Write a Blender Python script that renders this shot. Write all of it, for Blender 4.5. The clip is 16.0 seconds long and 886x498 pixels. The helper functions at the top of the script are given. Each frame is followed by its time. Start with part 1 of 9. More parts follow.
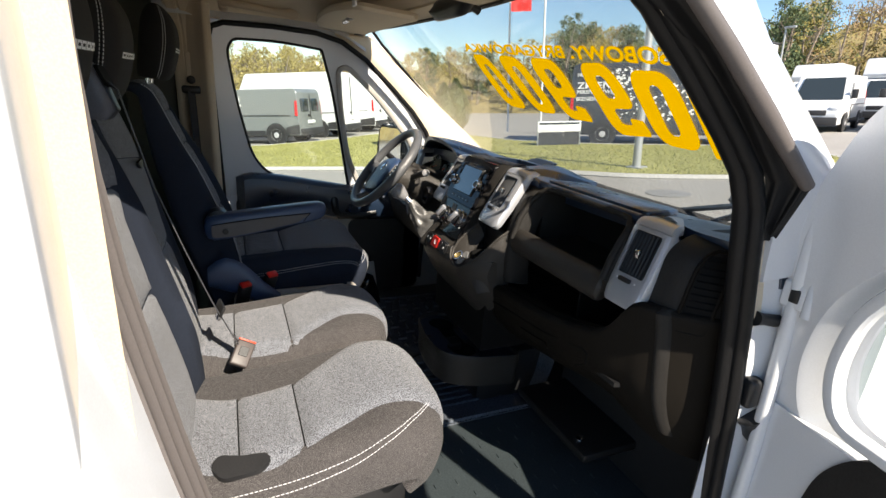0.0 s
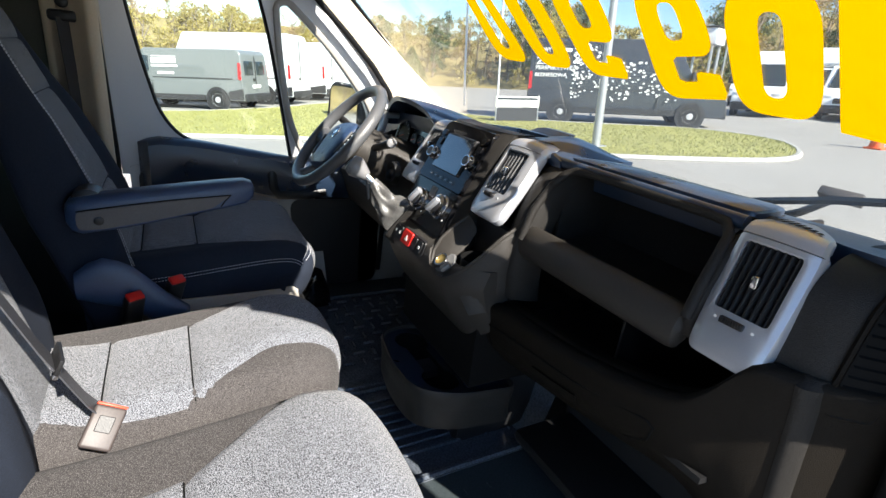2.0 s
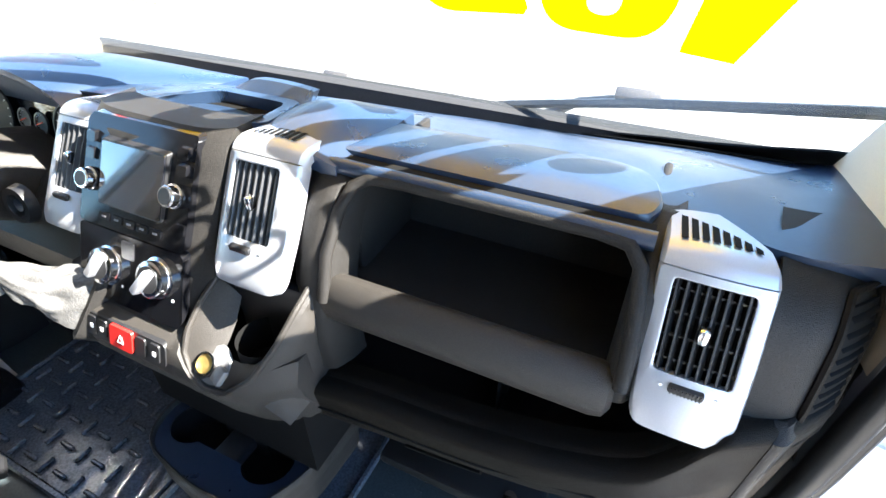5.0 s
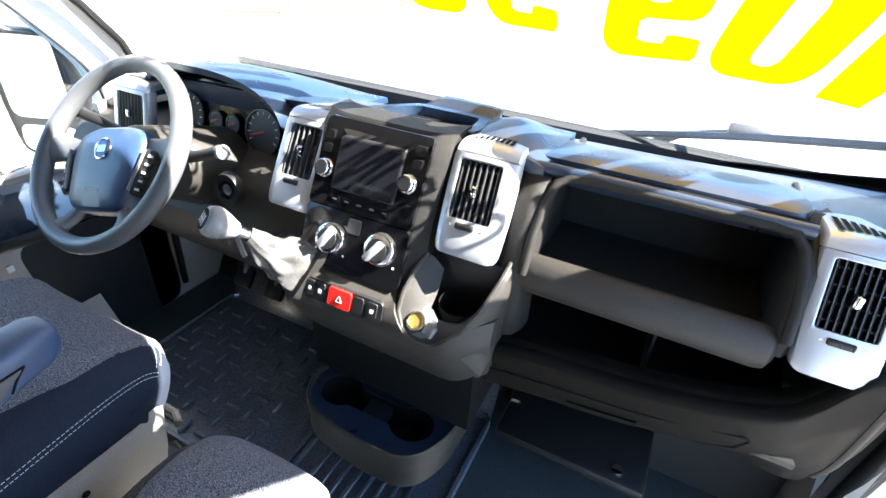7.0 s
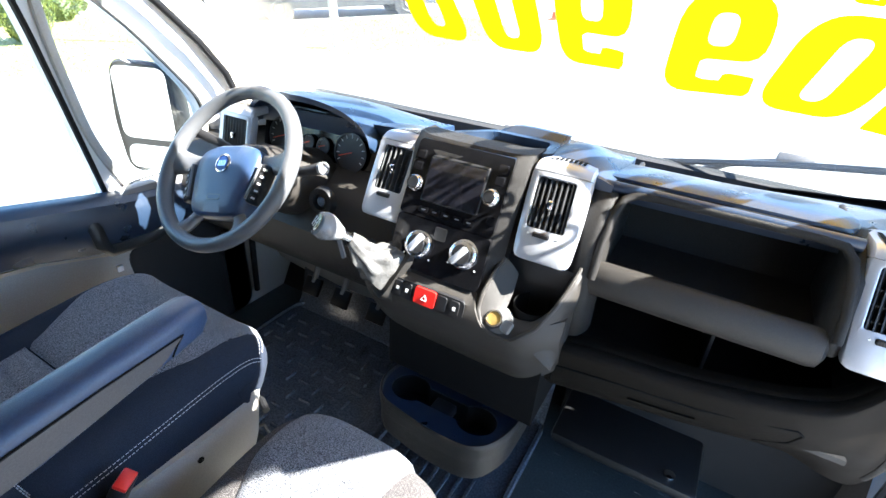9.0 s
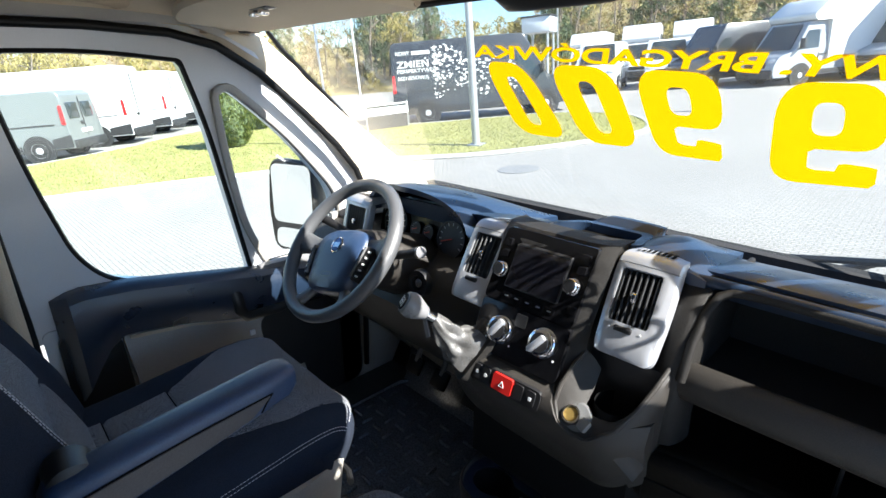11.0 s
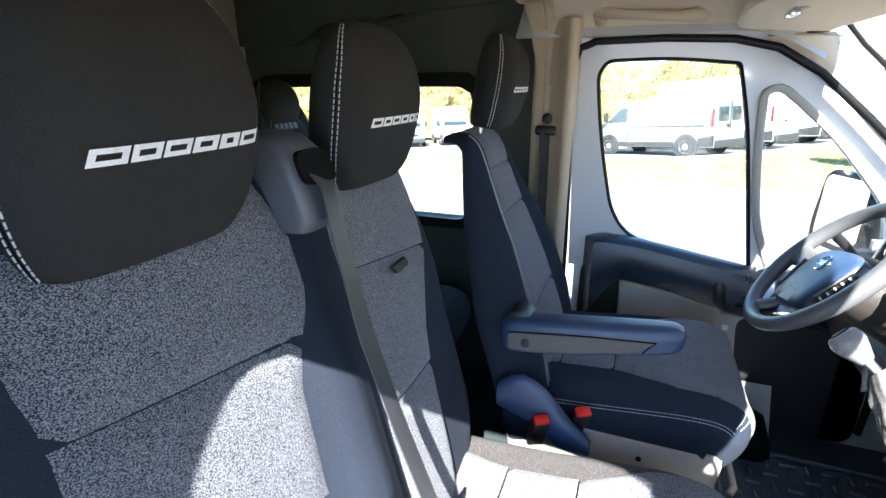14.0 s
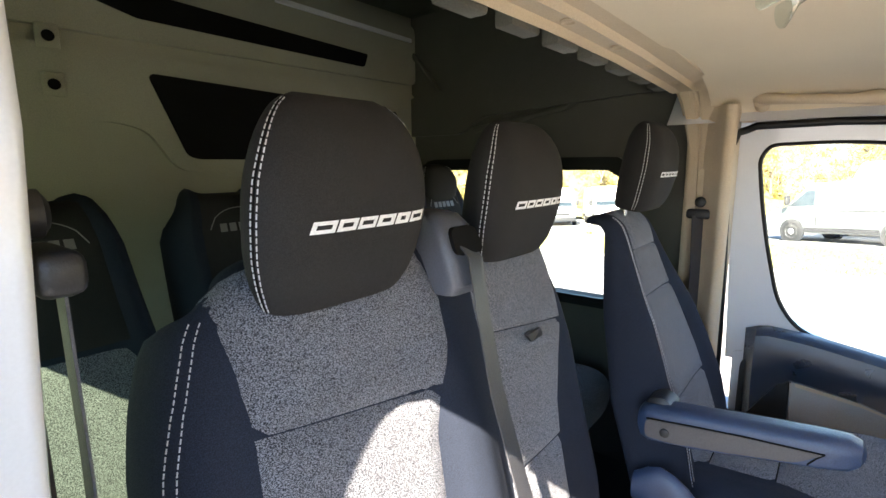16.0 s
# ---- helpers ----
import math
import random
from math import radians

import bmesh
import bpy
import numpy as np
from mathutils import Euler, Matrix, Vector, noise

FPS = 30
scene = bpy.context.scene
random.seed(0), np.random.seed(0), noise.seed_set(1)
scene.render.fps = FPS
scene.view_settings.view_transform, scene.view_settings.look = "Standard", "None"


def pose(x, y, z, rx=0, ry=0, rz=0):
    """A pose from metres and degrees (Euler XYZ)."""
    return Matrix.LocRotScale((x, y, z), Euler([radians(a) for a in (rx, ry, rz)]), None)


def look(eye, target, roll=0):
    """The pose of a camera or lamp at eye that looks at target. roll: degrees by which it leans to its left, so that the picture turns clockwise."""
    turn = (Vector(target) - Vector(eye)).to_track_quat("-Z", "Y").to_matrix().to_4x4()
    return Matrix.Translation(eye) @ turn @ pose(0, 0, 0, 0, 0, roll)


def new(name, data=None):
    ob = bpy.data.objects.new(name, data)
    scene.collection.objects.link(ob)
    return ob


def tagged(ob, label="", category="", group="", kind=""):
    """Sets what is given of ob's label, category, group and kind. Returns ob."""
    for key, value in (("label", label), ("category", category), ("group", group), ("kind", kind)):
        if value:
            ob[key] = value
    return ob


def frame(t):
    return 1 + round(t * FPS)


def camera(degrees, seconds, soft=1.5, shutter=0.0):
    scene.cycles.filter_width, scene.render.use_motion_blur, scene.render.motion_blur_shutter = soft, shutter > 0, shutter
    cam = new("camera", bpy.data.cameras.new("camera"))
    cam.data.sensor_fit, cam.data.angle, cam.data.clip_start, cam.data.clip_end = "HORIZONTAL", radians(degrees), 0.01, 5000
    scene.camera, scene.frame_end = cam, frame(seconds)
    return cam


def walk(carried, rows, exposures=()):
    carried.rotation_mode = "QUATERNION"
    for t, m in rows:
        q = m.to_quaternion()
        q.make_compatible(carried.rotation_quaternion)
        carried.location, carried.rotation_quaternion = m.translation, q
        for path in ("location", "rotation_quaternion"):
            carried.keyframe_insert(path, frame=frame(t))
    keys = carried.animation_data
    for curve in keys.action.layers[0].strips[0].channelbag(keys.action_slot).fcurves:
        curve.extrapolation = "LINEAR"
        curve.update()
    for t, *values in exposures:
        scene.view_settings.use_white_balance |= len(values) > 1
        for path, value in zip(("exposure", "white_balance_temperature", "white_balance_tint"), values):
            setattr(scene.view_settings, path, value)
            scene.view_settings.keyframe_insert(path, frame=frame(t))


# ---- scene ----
cam = camera(84.1, 16.0)
PATH = [
    (0, (1.323, 0.321, 1.595), (-0.414, 1.092, 0.974), 3.8),
    (0.5, (1.317, 0.372, 1.574), (-0.417, 1.136, 0.933), 4.1),
    (1, (1.218, 0.421, 1.549), (-0.517, 1.165, 0.888), 4.5),
    (1.5, (1.06, 0.435, 1.534), (-0.643, 1.23, 0.853), 5.6),
    (2, (0.941, 0.432, 1.519), (-0.68, 1.37, 0.819), 6.5),
    (2.5, (0.818, 0.506, 1.514), (-0.636, 1.647, 0.749), 5.8),
    (3, (0.723, 0.622, 1.538), (-0.499, 1.904, 0.608), 3.2),
    (3.5, (0.687, 0.691, 1.578), (-0.326, 2.016, 0.475), 1.0),
    (3.7, (0.672, 0.703, 1.588), (-0.286, 2.038, 0.447), 0.5),
    (5.8, (0.522, 0.55, 1.656), (-0.11, 2.039, 0.48), 0.5),
    (6, (0.504, 0.515, 1.66), (-0.149, 2.005, 0.496), 0.7),
    (6.5, (0.447, 0.44, 1.659), (-0.23, 1.953, 0.539), 2.7),
    (7, (0.409, 0.383, 1.656), (-0.301, 1.912, 0.581), 4.0),
    (7.5, (0.385, 0.316, 1.664), (-0.349, 1.847, 0.606), 4.4),
    (8, (0.367, 0.261, 1.675), (-0.371, 1.788, 0.616), 4.3),
    (8.2, (0.371, 0.239, 1.672), (-0.394, 1.769, 0.636), 4.1),
    (10.3, (0.411, 0.239, 1.669), (-0.647, 1.696, 0.798), 1.3),
    (10.5, (0.431, 0.248, 1.67), (-0.711, 1.674, 0.855), 0.4),
    (11, (0.47, 0.271, 1.681), (-0.88, 1.586, 1.011), 0.0),
    (11.5, (0.501, 0.323, 1.674), (-1.036, 1.451, 1.069), 0.1),
    (12, (0.526, 0.384, 1.68), (-1.189, 1.193, 1.045), -1.3),
    (12.5, (0.568, 0.432, 1.69), (-1.274, 0.797, 1.0), -2.5),
    (13, (0.643, 0.447, 1.681), (-1.218, 0.331, 0.958), -1.9),
    (13.5, (0.69, 0.457, 1.67), (-1.131, 0.01, 0.974), -0.5),
    (14, (0.711, 0.465, 1.666), (-1.053, -0.23, 1.026), -0.3),
    (14.5, (0.728, 0.479, 1.668), (-0.962, -0.428, 1.103), -1.0),
    (15, (0.746, 0.495, 1.672), (-0.879, -0.563, 1.182), -0.8),
    (15.5, (0.766, 0.505, 1.675), (-0.809, -0.662, 1.278), -0.6),
    (16, (0.774, 0.512, 1.678), (-0.763, -0.722, 1.34), -0.5),
]
EXPOSURE = [(0, 1.21, 7250, 10), (0.6, 1.26, 7250, 10), (1.5, 1.64, 6750, 9), (2.2, 1.79, 6650, 9), (2.6, 2.45, 6550, 9), (3.0, 2.62, 6350, 8), (3.6, 3.54, 6350, 8), (6.0, 3.64, 6450, 8), (8.2, 3.59, 6300, 8), (10.3, 2.92, 6150, 7), (11.0, 2.07, 6250, 8), (12.0, 1.87, 6450, 9), (12.6, 2.79, 5950, 8), (13.0, 3.37, 5600, 7), (13.5, 3.47, 5850, 7), (14.0, 3.05, 6150, 9), (14.5, 2.87, 6350, 9), (15.2, 3.09, 6750, 10), (16, 3.47, 7250, 12)]
walk(cam, [(t, look(eye, target, roll)) for t, eye, target, roll in PATH], EXPOSURE)

# ---- daylight ----
SUN_AZ, SUN_EL = radians(12.0), radians(40.0)
SUN_DIR = Vector((math.cos(SUN_EL) * math.cos(SUN_AZ), math.cos(SUN_EL) * math.sin(SUN_AZ), math.sin(SUN_EL)))
world = bpy.data.worlds.new("sky")
scene.world = world
world.use_nodes = True
wn = world.node_tree.nodes
wn.clear()
sky = wn.new("ShaderNodeTexSky")
sky.sky_type, sky.sun_disc = "NISHITA", False
sky.sun_elevation, sky.sun_rotation = SUN_EL, math.pi / 2 - SUN_AZ
sky.air_density, sky.dust_density, sky.ozone_density = 1.0, 0.0, 6.0
wbg, wout = wn.new("ShaderNodeBackground"), wn.new("ShaderNodeOutputWorld")
wbg.inputs["Strength"].default_value = 0.09
world.node_tree.links.new(sky.outputs[0], wbg.inputs["Color"])
world.node_tree.links.new(wbg.outputs[0], wout.inputs["Surface"])
lamp = bpy.data.lights.new("sun", "SUN")
lamp.energy, lamp.angle, lamp.color = 5.0, radians(0.53), (1.0, 0.95, 0.88)
sun = new("sun", lamp)
sun.matrix_world = look(SUN_DIR * 20, (0, 0, 0))

# ---- modelling helpers ----
def lerp(a, b, t):
    return a + (b - a) * t


def interp(x, table):
    """Piecewise linear over [(x, value), ...]."""
    return float(np.interp(x, [p[0] for p in table], [p[1] for p in table]))


def finish(me, angle=38):
    me.shade_smooth()
    me.set_sharp_from_angle(angle=radians(angle))


def mesh_from(bm, name, mat, angle=38):
    bmesh.ops.recalc_face_normals(bm, faces=bm.faces)
    me = bpy.data.meshes.new(name)
    bm.to_mesh(me)
    bm.free()
    me.materials.append(mat)
    finish(me, angle)
    return me


def curve(x, pts):
    """A smooth line through points (x, value), without kinks or overshoot."""
    if x <= pts[0][0]:
        return pts[0][1]
    if x >= pts[-1][0]:
        return pts[-1][1]
    n = len(pts)
    d = [(pts[i + 1][1] - pts[i][1]) / (pts[i + 1][0] - pts[i][0]) for i in range(n - 1)]
    m = [d[0]] + [0.0 if d[i - 1] * d[i] <= 0 else 2 * d[i - 1] * d[i] / (d[i - 1] + d[i]) for i in range(1, n - 1)] + [d[-1]]
    i = max(k for k in range(n - 1) if pts[k][0] <= x)
    h = pts[i + 1][0] - pts[i][0]
    t = (x - pts[i][0]) / h
    return (2 * t ** 3 - 3 * t * t + 1) * pts[i][1] + (t ** 3 - 2 * t * t + t) * h * m[i] + (3 * t * t - 2 * t ** 3) * pts[i + 1][1] + (t ** 3 - t * t) * h * m[i + 1]


def thing(name, label, category, base, group="", kind=""):
    ob = new(name)
    ob.empty_display_size = 0.05
    ob.location = base
    return tagged(ob, label, category, group, kind)


def part(name, bm, mat, parent, label="", angle=38):
    ob = new(name, mesh_from(bm, name, mat, angle))
    ob.parent = parent
    if parent.type == "EMPTY":
        ob.matrix_parent_inverse = Matrix.Translation(-parent.location)
    return tagged(ob, label)


def single(name, bm, mat, label, category, group="", kind="", angle=38):
    return tagged(new(name, mesh_from(bm, name, mat, angle)), label, category, group, kind)


def structure(name, bm, mat, label="", angle=38):
    return tagged(new(name, mesh_from(bm, name, mat, angle)), label, "", "", "structure")


def box(bm, lo, hi, bevel=0.0, seg=2, m=None):
    r = bmesh.ops.create_cube(bm, size=1)
    lo, hi = Vector(lo), Vector(hi)
    size, mid = hi - lo, (lo + hi) / 2
    for v in r["verts"]:
        v.co = Vector((v.co[i] * size[i] + mid[i] for i in range(3)))
    vs = r["verts"]
    if bevel:
        es = list({e for v in vs for e in v.link_edges})
        out = bmesh.ops.bevel(bm, geom=es, offset=min(bevel, min(size) * 0.49), segments=seg, profile=0.5, affect="EDGES")
        vs = [v for v in bm.verts if v in set(out["verts"]) or v in set(vs) and v.is_valid]
        vs = list({v for f in out["faces"] for v in f.verts} | {v for v in vs if v.is_valid})
    if m is not None:
        for v in vs:
            v.co = m @ v.co
    return bm


def grid(bm, rows, close_u=False, close_v=False, cap=False):
    """Quads over a table of points. close_u joins the last row to the first, close_v the ends of each row."""
    vs = [[bm.verts.new(p) for p in r] for r in rows]
    nu, nv = len(vs), len(vs[0])
    for i in range(nu if close_u else nu - 1):
        for j in range(nv if close_v else nv - 1):
            a, b = vs[i], vs[(i + 1) % nu]
            q = (a[j], a[(j + 1) % nv], b[(j + 1) % nv], b[j])
            bm.faces.new(q)
    if cap:
        bm.faces.new(vs[0])
        bm.faces.new(vs[-1][::-1])
    return vs


def tube(bm, path, radius, n=10, closed=False, flat=1.0):
    """A swept round bar. radius: a number or one for each point. flat squeezes it across."""
    pts = [Vector(p) for p in path]
    rs = radius if isinstance(radius, (list, tuple)) else [radius] * len(pts)
    rows, up = [], None
    for i, p in enumerate(pts):
        a = pts[i - 1] if i or closed else p
        b = pts[(i + 1) % len(pts)] if i < len(pts) - 1 or closed else p
        d = (b - a).normalized()
        if up is None:
            up = Vector((0, 0, 1)) if abs(d.z) < 0.9 else Vector((0, 1, 0))
        side = d.cross(up).normalized()
        up = side.cross(d).normalized()
        rows.append([p + (side * math.cos(k * 2 * math.pi / n) * flat + up * math.sin(k * 2 * math.pi / n)) * rs[i] for k in range(n)])
    grid(bm, rows, close_u=closed, close_v=True, cap=not closed)
    return bm


def lathe(bm, profile, m, n=24):
    """profile: (radius, height) along the local z axis."""
    rows = [[m @ Vector((max(r, 1e-4) * math.cos(k * 2 * math.pi / n), max(r, 1e-4) * math.sin(k * 2 * math.pi / n), h)) for k in range(n)] for r, h in profile]
    grid(bm, rows, close_v=True, cap=True)
    return bm


def rounded(pts, radii, seg=5):
    """A closed outline with its corners rounded by the given radii (2D)."""
    out, n = [], len(pts)
    rr = radii if isinstance(radii, (list, tuple)) else [radii] * n
    for i in range(n):
        p, a, b = Vector(pts[i]), Vector(pts[i - 1]), Vector(pts[(i + 1) % n])
        r = min(rr[i], (a - p).length * 0.48, (b - p).length * 0.48)
        if r < 1e-4:
            out.append(p)
            continue
        s, e = p + (a - p).normalized() * r, p + (b - p).normalized() * r
        for k in range(seg + 1):
            t = k / seg
            out.append((1 - t) ** 2 * s + 2 * t * (1 - t) * p + t * t * e)
    return out


def resample(pts, n):
    ps = [Vector(p) for p in pts]
    ps.append(ps[0])
    seg = [(ps[i + 1] - ps[i]).length for i in range(len(ps) - 1)]
    cum = np.concatenate([[0], np.cumsum(seg)])
    out = []
    for k in range(n):
        s = cum[-1] * k / n
        i = min(int(np.searchsorted(cum, s, side="right")) - 1, len(seg) - 1)
        out.append(ps[i].lerp(ps[i + 1], (s - cum[i]) / max(seg[i], 1e-9)))
    return out


def plate(bm, loop, off):
    """A solid plate: a closed loop of 3D points, given thickness along off."""
    off = Vector(off)
    a = [bm.verts.new(p) for p in loop]
    b = [bm.verts.new(Vector(p) + off) for p in loop]
    n = len(a)
    bm.faces.new(a)
    bm.faces.new(b[::-1])
    for i in range(n):
        bm.faces.new((a[i], a[(i + 1) % n], b[(i + 1) % n], b[i]))
    return bm


def frame_ring(bm, outer, inner, off):
    """A solid frame between two closed loops with as many points each."""
    off = Vector(off)
    rows = [outer, inner, [Vector(p) + off for p in inner], [Vector(p) + off for p in outer]]
    grid(bm, [[Vector(p) for p in r] for r in rows], close_u=True, close_v=True)
    return bm


def sheet(bm, f, us, vs, thick):
    """A curved slab: f(u, v) gives the outer face, thick is a vector to the inner one."""
    thick = Vector(thick)
    top = [[Vector(f(u, v)) for v in vs] for u in us]
    low = [[p + thick for p in r] for r in top]
    rows = [t + l[::-1] for t, l in zip(top, low)]
    grid(bm, rows, close_v=True, cap=True)
    return bm


def dashes(bm, path, length=0.005, gap=0.0035, w=0.0013, lift=None):
    """Stitches along a path: short slim bars."""
    ps = [Vector(p) for p in path]
    seg = [(ps[i + 1] - ps[i]).length for i in range(len(ps) - 1)]
    cum = np.concatenate([[0], np.cumsum(seg)])
    s = 0.0

    def at(x):
        i = min(int(np.searchsorted(cum, x, side="right")) - 1, len(seg) - 1)
        return ps[i].lerp(ps[i + 1], (x - cum[i]) / max(seg[i], 1e-9))

    while s + length < cum[-1]:
        a, b = at(s), at(s + length)
        d = (b - a).normalized()
        n = Vector((0, 0, 1)) if abs(d.z) < 0.8 else Vector((0, 1, 0))
        u = d.cross(n).normalized() * w
        v = d.cross(u).normalized() * w
        r = [[a + u, a + v, a - u, a - v], [b + u, b + v, b - u, b - v]]
        grid(bm, r, close_v=True, cap=True)
        s += length + gap
    return bm

# ---- materials ----
def material(name, color, rough=0.5, metal=0.0, grain=0.0, grain_scale=400.0, bump=0.0, bump_scale=600.0, spots=None, stain=0.0, stain_scale=6.0, coat=0.0, spec=0.5, weave=None, sheen=0.0):
    """A surface of one colour with fine grain, broad stains and relief, all at real-world size."""
    m = bpy.data.materials.new(name)
    m.use_nodes = True
    nt = m.node_tree
    n, l = nt.nodes, nt.links
    b = n["Principled BSDF"]
    b.inputs["Metallic"].default_value = metal
    b.inputs["Coat Weight"].default_value = coat
    b.inputs["Specular IOR Level"].default_value = spec
    b.inputs["Sheen Weight"].default_value = sheen
    tc = n.new("ShaderNodeTexCoord")
    where = tc.outputs["Object"]
    if weave:   # threads drawn out sideways
        mp = n.new("ShaderNodeMapping")
        mp.inputs["Scale"].default_value = weave
        l.new(where, mp.inputs["Vector"])
        where = mp.outputs["Vector"]

    def noise_at(scale, detail=3.0):
        t = n.new("ShaderNodeTexNoise")
        t.inputs["Scale"].default_value, t.inputs["Detail"].default_value = scale, detail
        l.new(where, t.inputs["Vector"])
        return t.outputs["Fac"]

    dark = tuple(c * (1 - grain) for c in color) + (1,)
    lite = tuple(min(1, c * (1 + grain)) for c in color) + (1,)
    ramp = n.new("ShaderNodeMapRange")
    ramp.inputs["From Min"].default_value, ramp.inputs["From Max"].default_value = 0.35, 0.65
    l.new(noise_at(grain_scale), ramp.inputs["Value"])
    mix = n.new("ShaderNodeMix")
    mix.data_type = "RGBA"
    mix.inputs["A"].default_value, mix.inputs["B"].default_value = dark, lite
    l.new(ramp.outputs[0], mix.inputs["Factor"])
    last = mix.outputs["Result"]
    if spots:
        r2 = n.new("ShaderNodeMapRange")
        r2.inputs["From Min"].default_value, r2.inputs["From Max"].default_value = spots[1], spots[1] + (spots[3] if len(spots) > 3 else 0.06)
        l.new(noise_at(spots[2], 1.0), r2.inputs["Value"])
        mx = n.new("ShaderNodeMix")
        mx.data_type = "RGBA"
        mx.inputs["B"].default_value = (*spots[0], 1)
        l.new(last, mx.inputs["A"])
        l.new(r2.outputs[0], mx.inputs["Factor"])
        last = mx.outputs["Result"]
    if stain:
        r3 = n.new("ShaderNodeMapRange")
        r3.inputs["To Min"].default_value, r3.inputs["To Max"].default_value = 1 - stain, 1 + stain
        l.new(noise_at(stain_scale, 5.0), r3.inputs["Value"])
        mu = n.new("ShaderNodeVectorMath")
        mu.operation = "SCALE"
        l.new(last, mu.inputs[0])
        l.new(r3.outputs[0], mu.inputs["Scale"])
        last = mu.outputs[0]
    l.new(last, b.inputs["Base Color"])
    r4 = n.new("ShaderNodeMapRange")
    r4.inputs["To Min"].default_value, r4.inputs["To Max"].default_value = max(0.02, rough - 0.09), min(1, rough + 0.09)
    l.new(noise_at(18.0, 5.0), r4.inputs["Value"])
    l.new(r4.outputs[0], b.inputs["Roughness"])
    if bump:
        bp = n.new("ShaderNodeBump")
        bp.inputs["Strength"].default_value, bp.inputs["Distance"].default_value = bump, 0.0015
        l.new(noise_at(bump_scale, 2.0), bp.inputs["Height"])
        l.new(bp.outputs[0], b.inputs["Normal"])
    return m


def glass(name, tint, film=0.0, rough=0.0):
    """Thin glazing: gloss that grows towards grazing views over a clear pane, with a dusty film."""
    m = bpy.data.materials.new(name)
    m.use_nodes = True
    n, l = m.node_tree.nodes, m.node_tree.links
    n.clear()
    out, tr, gl, df = n.new("ShaderNodeOutputMaterial"), n.new("ShaderNodeBsdfTransparent"), n.new("ShaderNodeBsdfGlossy"), n.new("ShaderNodeBsdfDiffuse")
    lw, pw, mr0, m1, m2 = n.new("ShaderNodeLayerWeight"), n.new("ShaderNodeMath"), n.new("ShaderNodeMapRange"), n.new("ShaderNodeMixShader"), n.new("ShaderNodeMixShader")
    tr.inputs["Color"].default_value = (*tint, 1)
    gl.inputs["Roughness"].default_value = rough
    df.inputs["Color"].default_value = (0.8, 0.8, 0.76, 1)
    pw.operation = "POWER"
    pw.inputs[1].default_value = 5.0
    mr0.inputs["To Min"].default_value, mr0.inputs["To Max"].default_value = 0.045, 0.75
    l.new(lw.outputs["Facing"], pw.inputs[0])
    l.new(pw.outputs[0], mr0.inputs["Value"])
    tc, nz, mr = n.new("ShaderNodeTexCoord"), n.new("ShaderNodeTexNoise"), n.new("ShaderNodeMapRange")
    nz.inputs["Scale"].default_value, nz.inputs["Detail"].default_value = 3.0, 8.0
    mr.inputs["To Min"].default_value, mr.inputs["To Max"].default_value = film * 0.5, film * 1.5
    l.new(tc.outputs["Object"], nz.inputs["Vector"])
    l.new(nz.outputs["Fac"], mr.inputs["Value"])
    l.new(mr.outputs[0], m1.inputs[0])
    l.new(tr.outputs[0], m1.inputs[1])
    l.new(df.outputs[0], m1.inputs[2])
    l.new(mr0.outputs[0], m2.inputs[0])
    l.new(m1.outputs[0], m2.inputs[1])
    l.new(gl.outputs[0], m2.inputs[2])
    l.new(m2.outputs[0], out.inputs["Surface"])
    return m


def film_material(name, color):
    """Self-adhesive film on glass: half of the light that falls on its back comes through."""
    m = bpy.data.materials.new(name)
    m.use_nodes = True
    n, l = m.node_tree.nodes, m.node_tree.links
    n.clear()
    out, df, tl, mx = n.new("ShaderNodeOutputMaterial"), n.new("ShaderNodeBsdfDiffuse"), n.new("ShaderNodeBsdfTranslucent"), n.new("ShaderNodeMixShader")
    tc, nz, mr, col = n.new("ShaderNodeTexCoord"), n.new("ShaderNodeTexNoise"), n.new("ShaderNodeMapRange"), n.new("ShaderNodeMix")
    nz.inputs["Scale"].default_value, nz.inputs["Detail"].default_value = 25.0, 6.0
    mr.inputs["To Min"].default_value, mr.inputs["To Max"].default_value = 0.0, 0.5
    col.data_type = "RGBA"
    col.inputs["A"].default_value, col.inputs["B"].default_value = (*color, 1), (*[c * 0.8 for c in color], 1)
    l.new(tc.outputs["Object"], nz.inputs["Vector"])
    l.new(nz.outputs["Fac"], mr.inputs["Value"])
    l.new(mr.outputs[0], col.inputs["Factor"])
    l.new(col.outputs["Result"], df.inputs["Color"])
    l.new(col.outputs["Result"], tl.inputs["Color"])
    mx.inputs[0].default_value = 0.6
    l.new(df.outputs[0], mx.inputs[1])
    l.new(tl.outputs[0], mx.inputs[2])
    l.new(mx.outputs[0], out.inputs["Surface"])
    return m


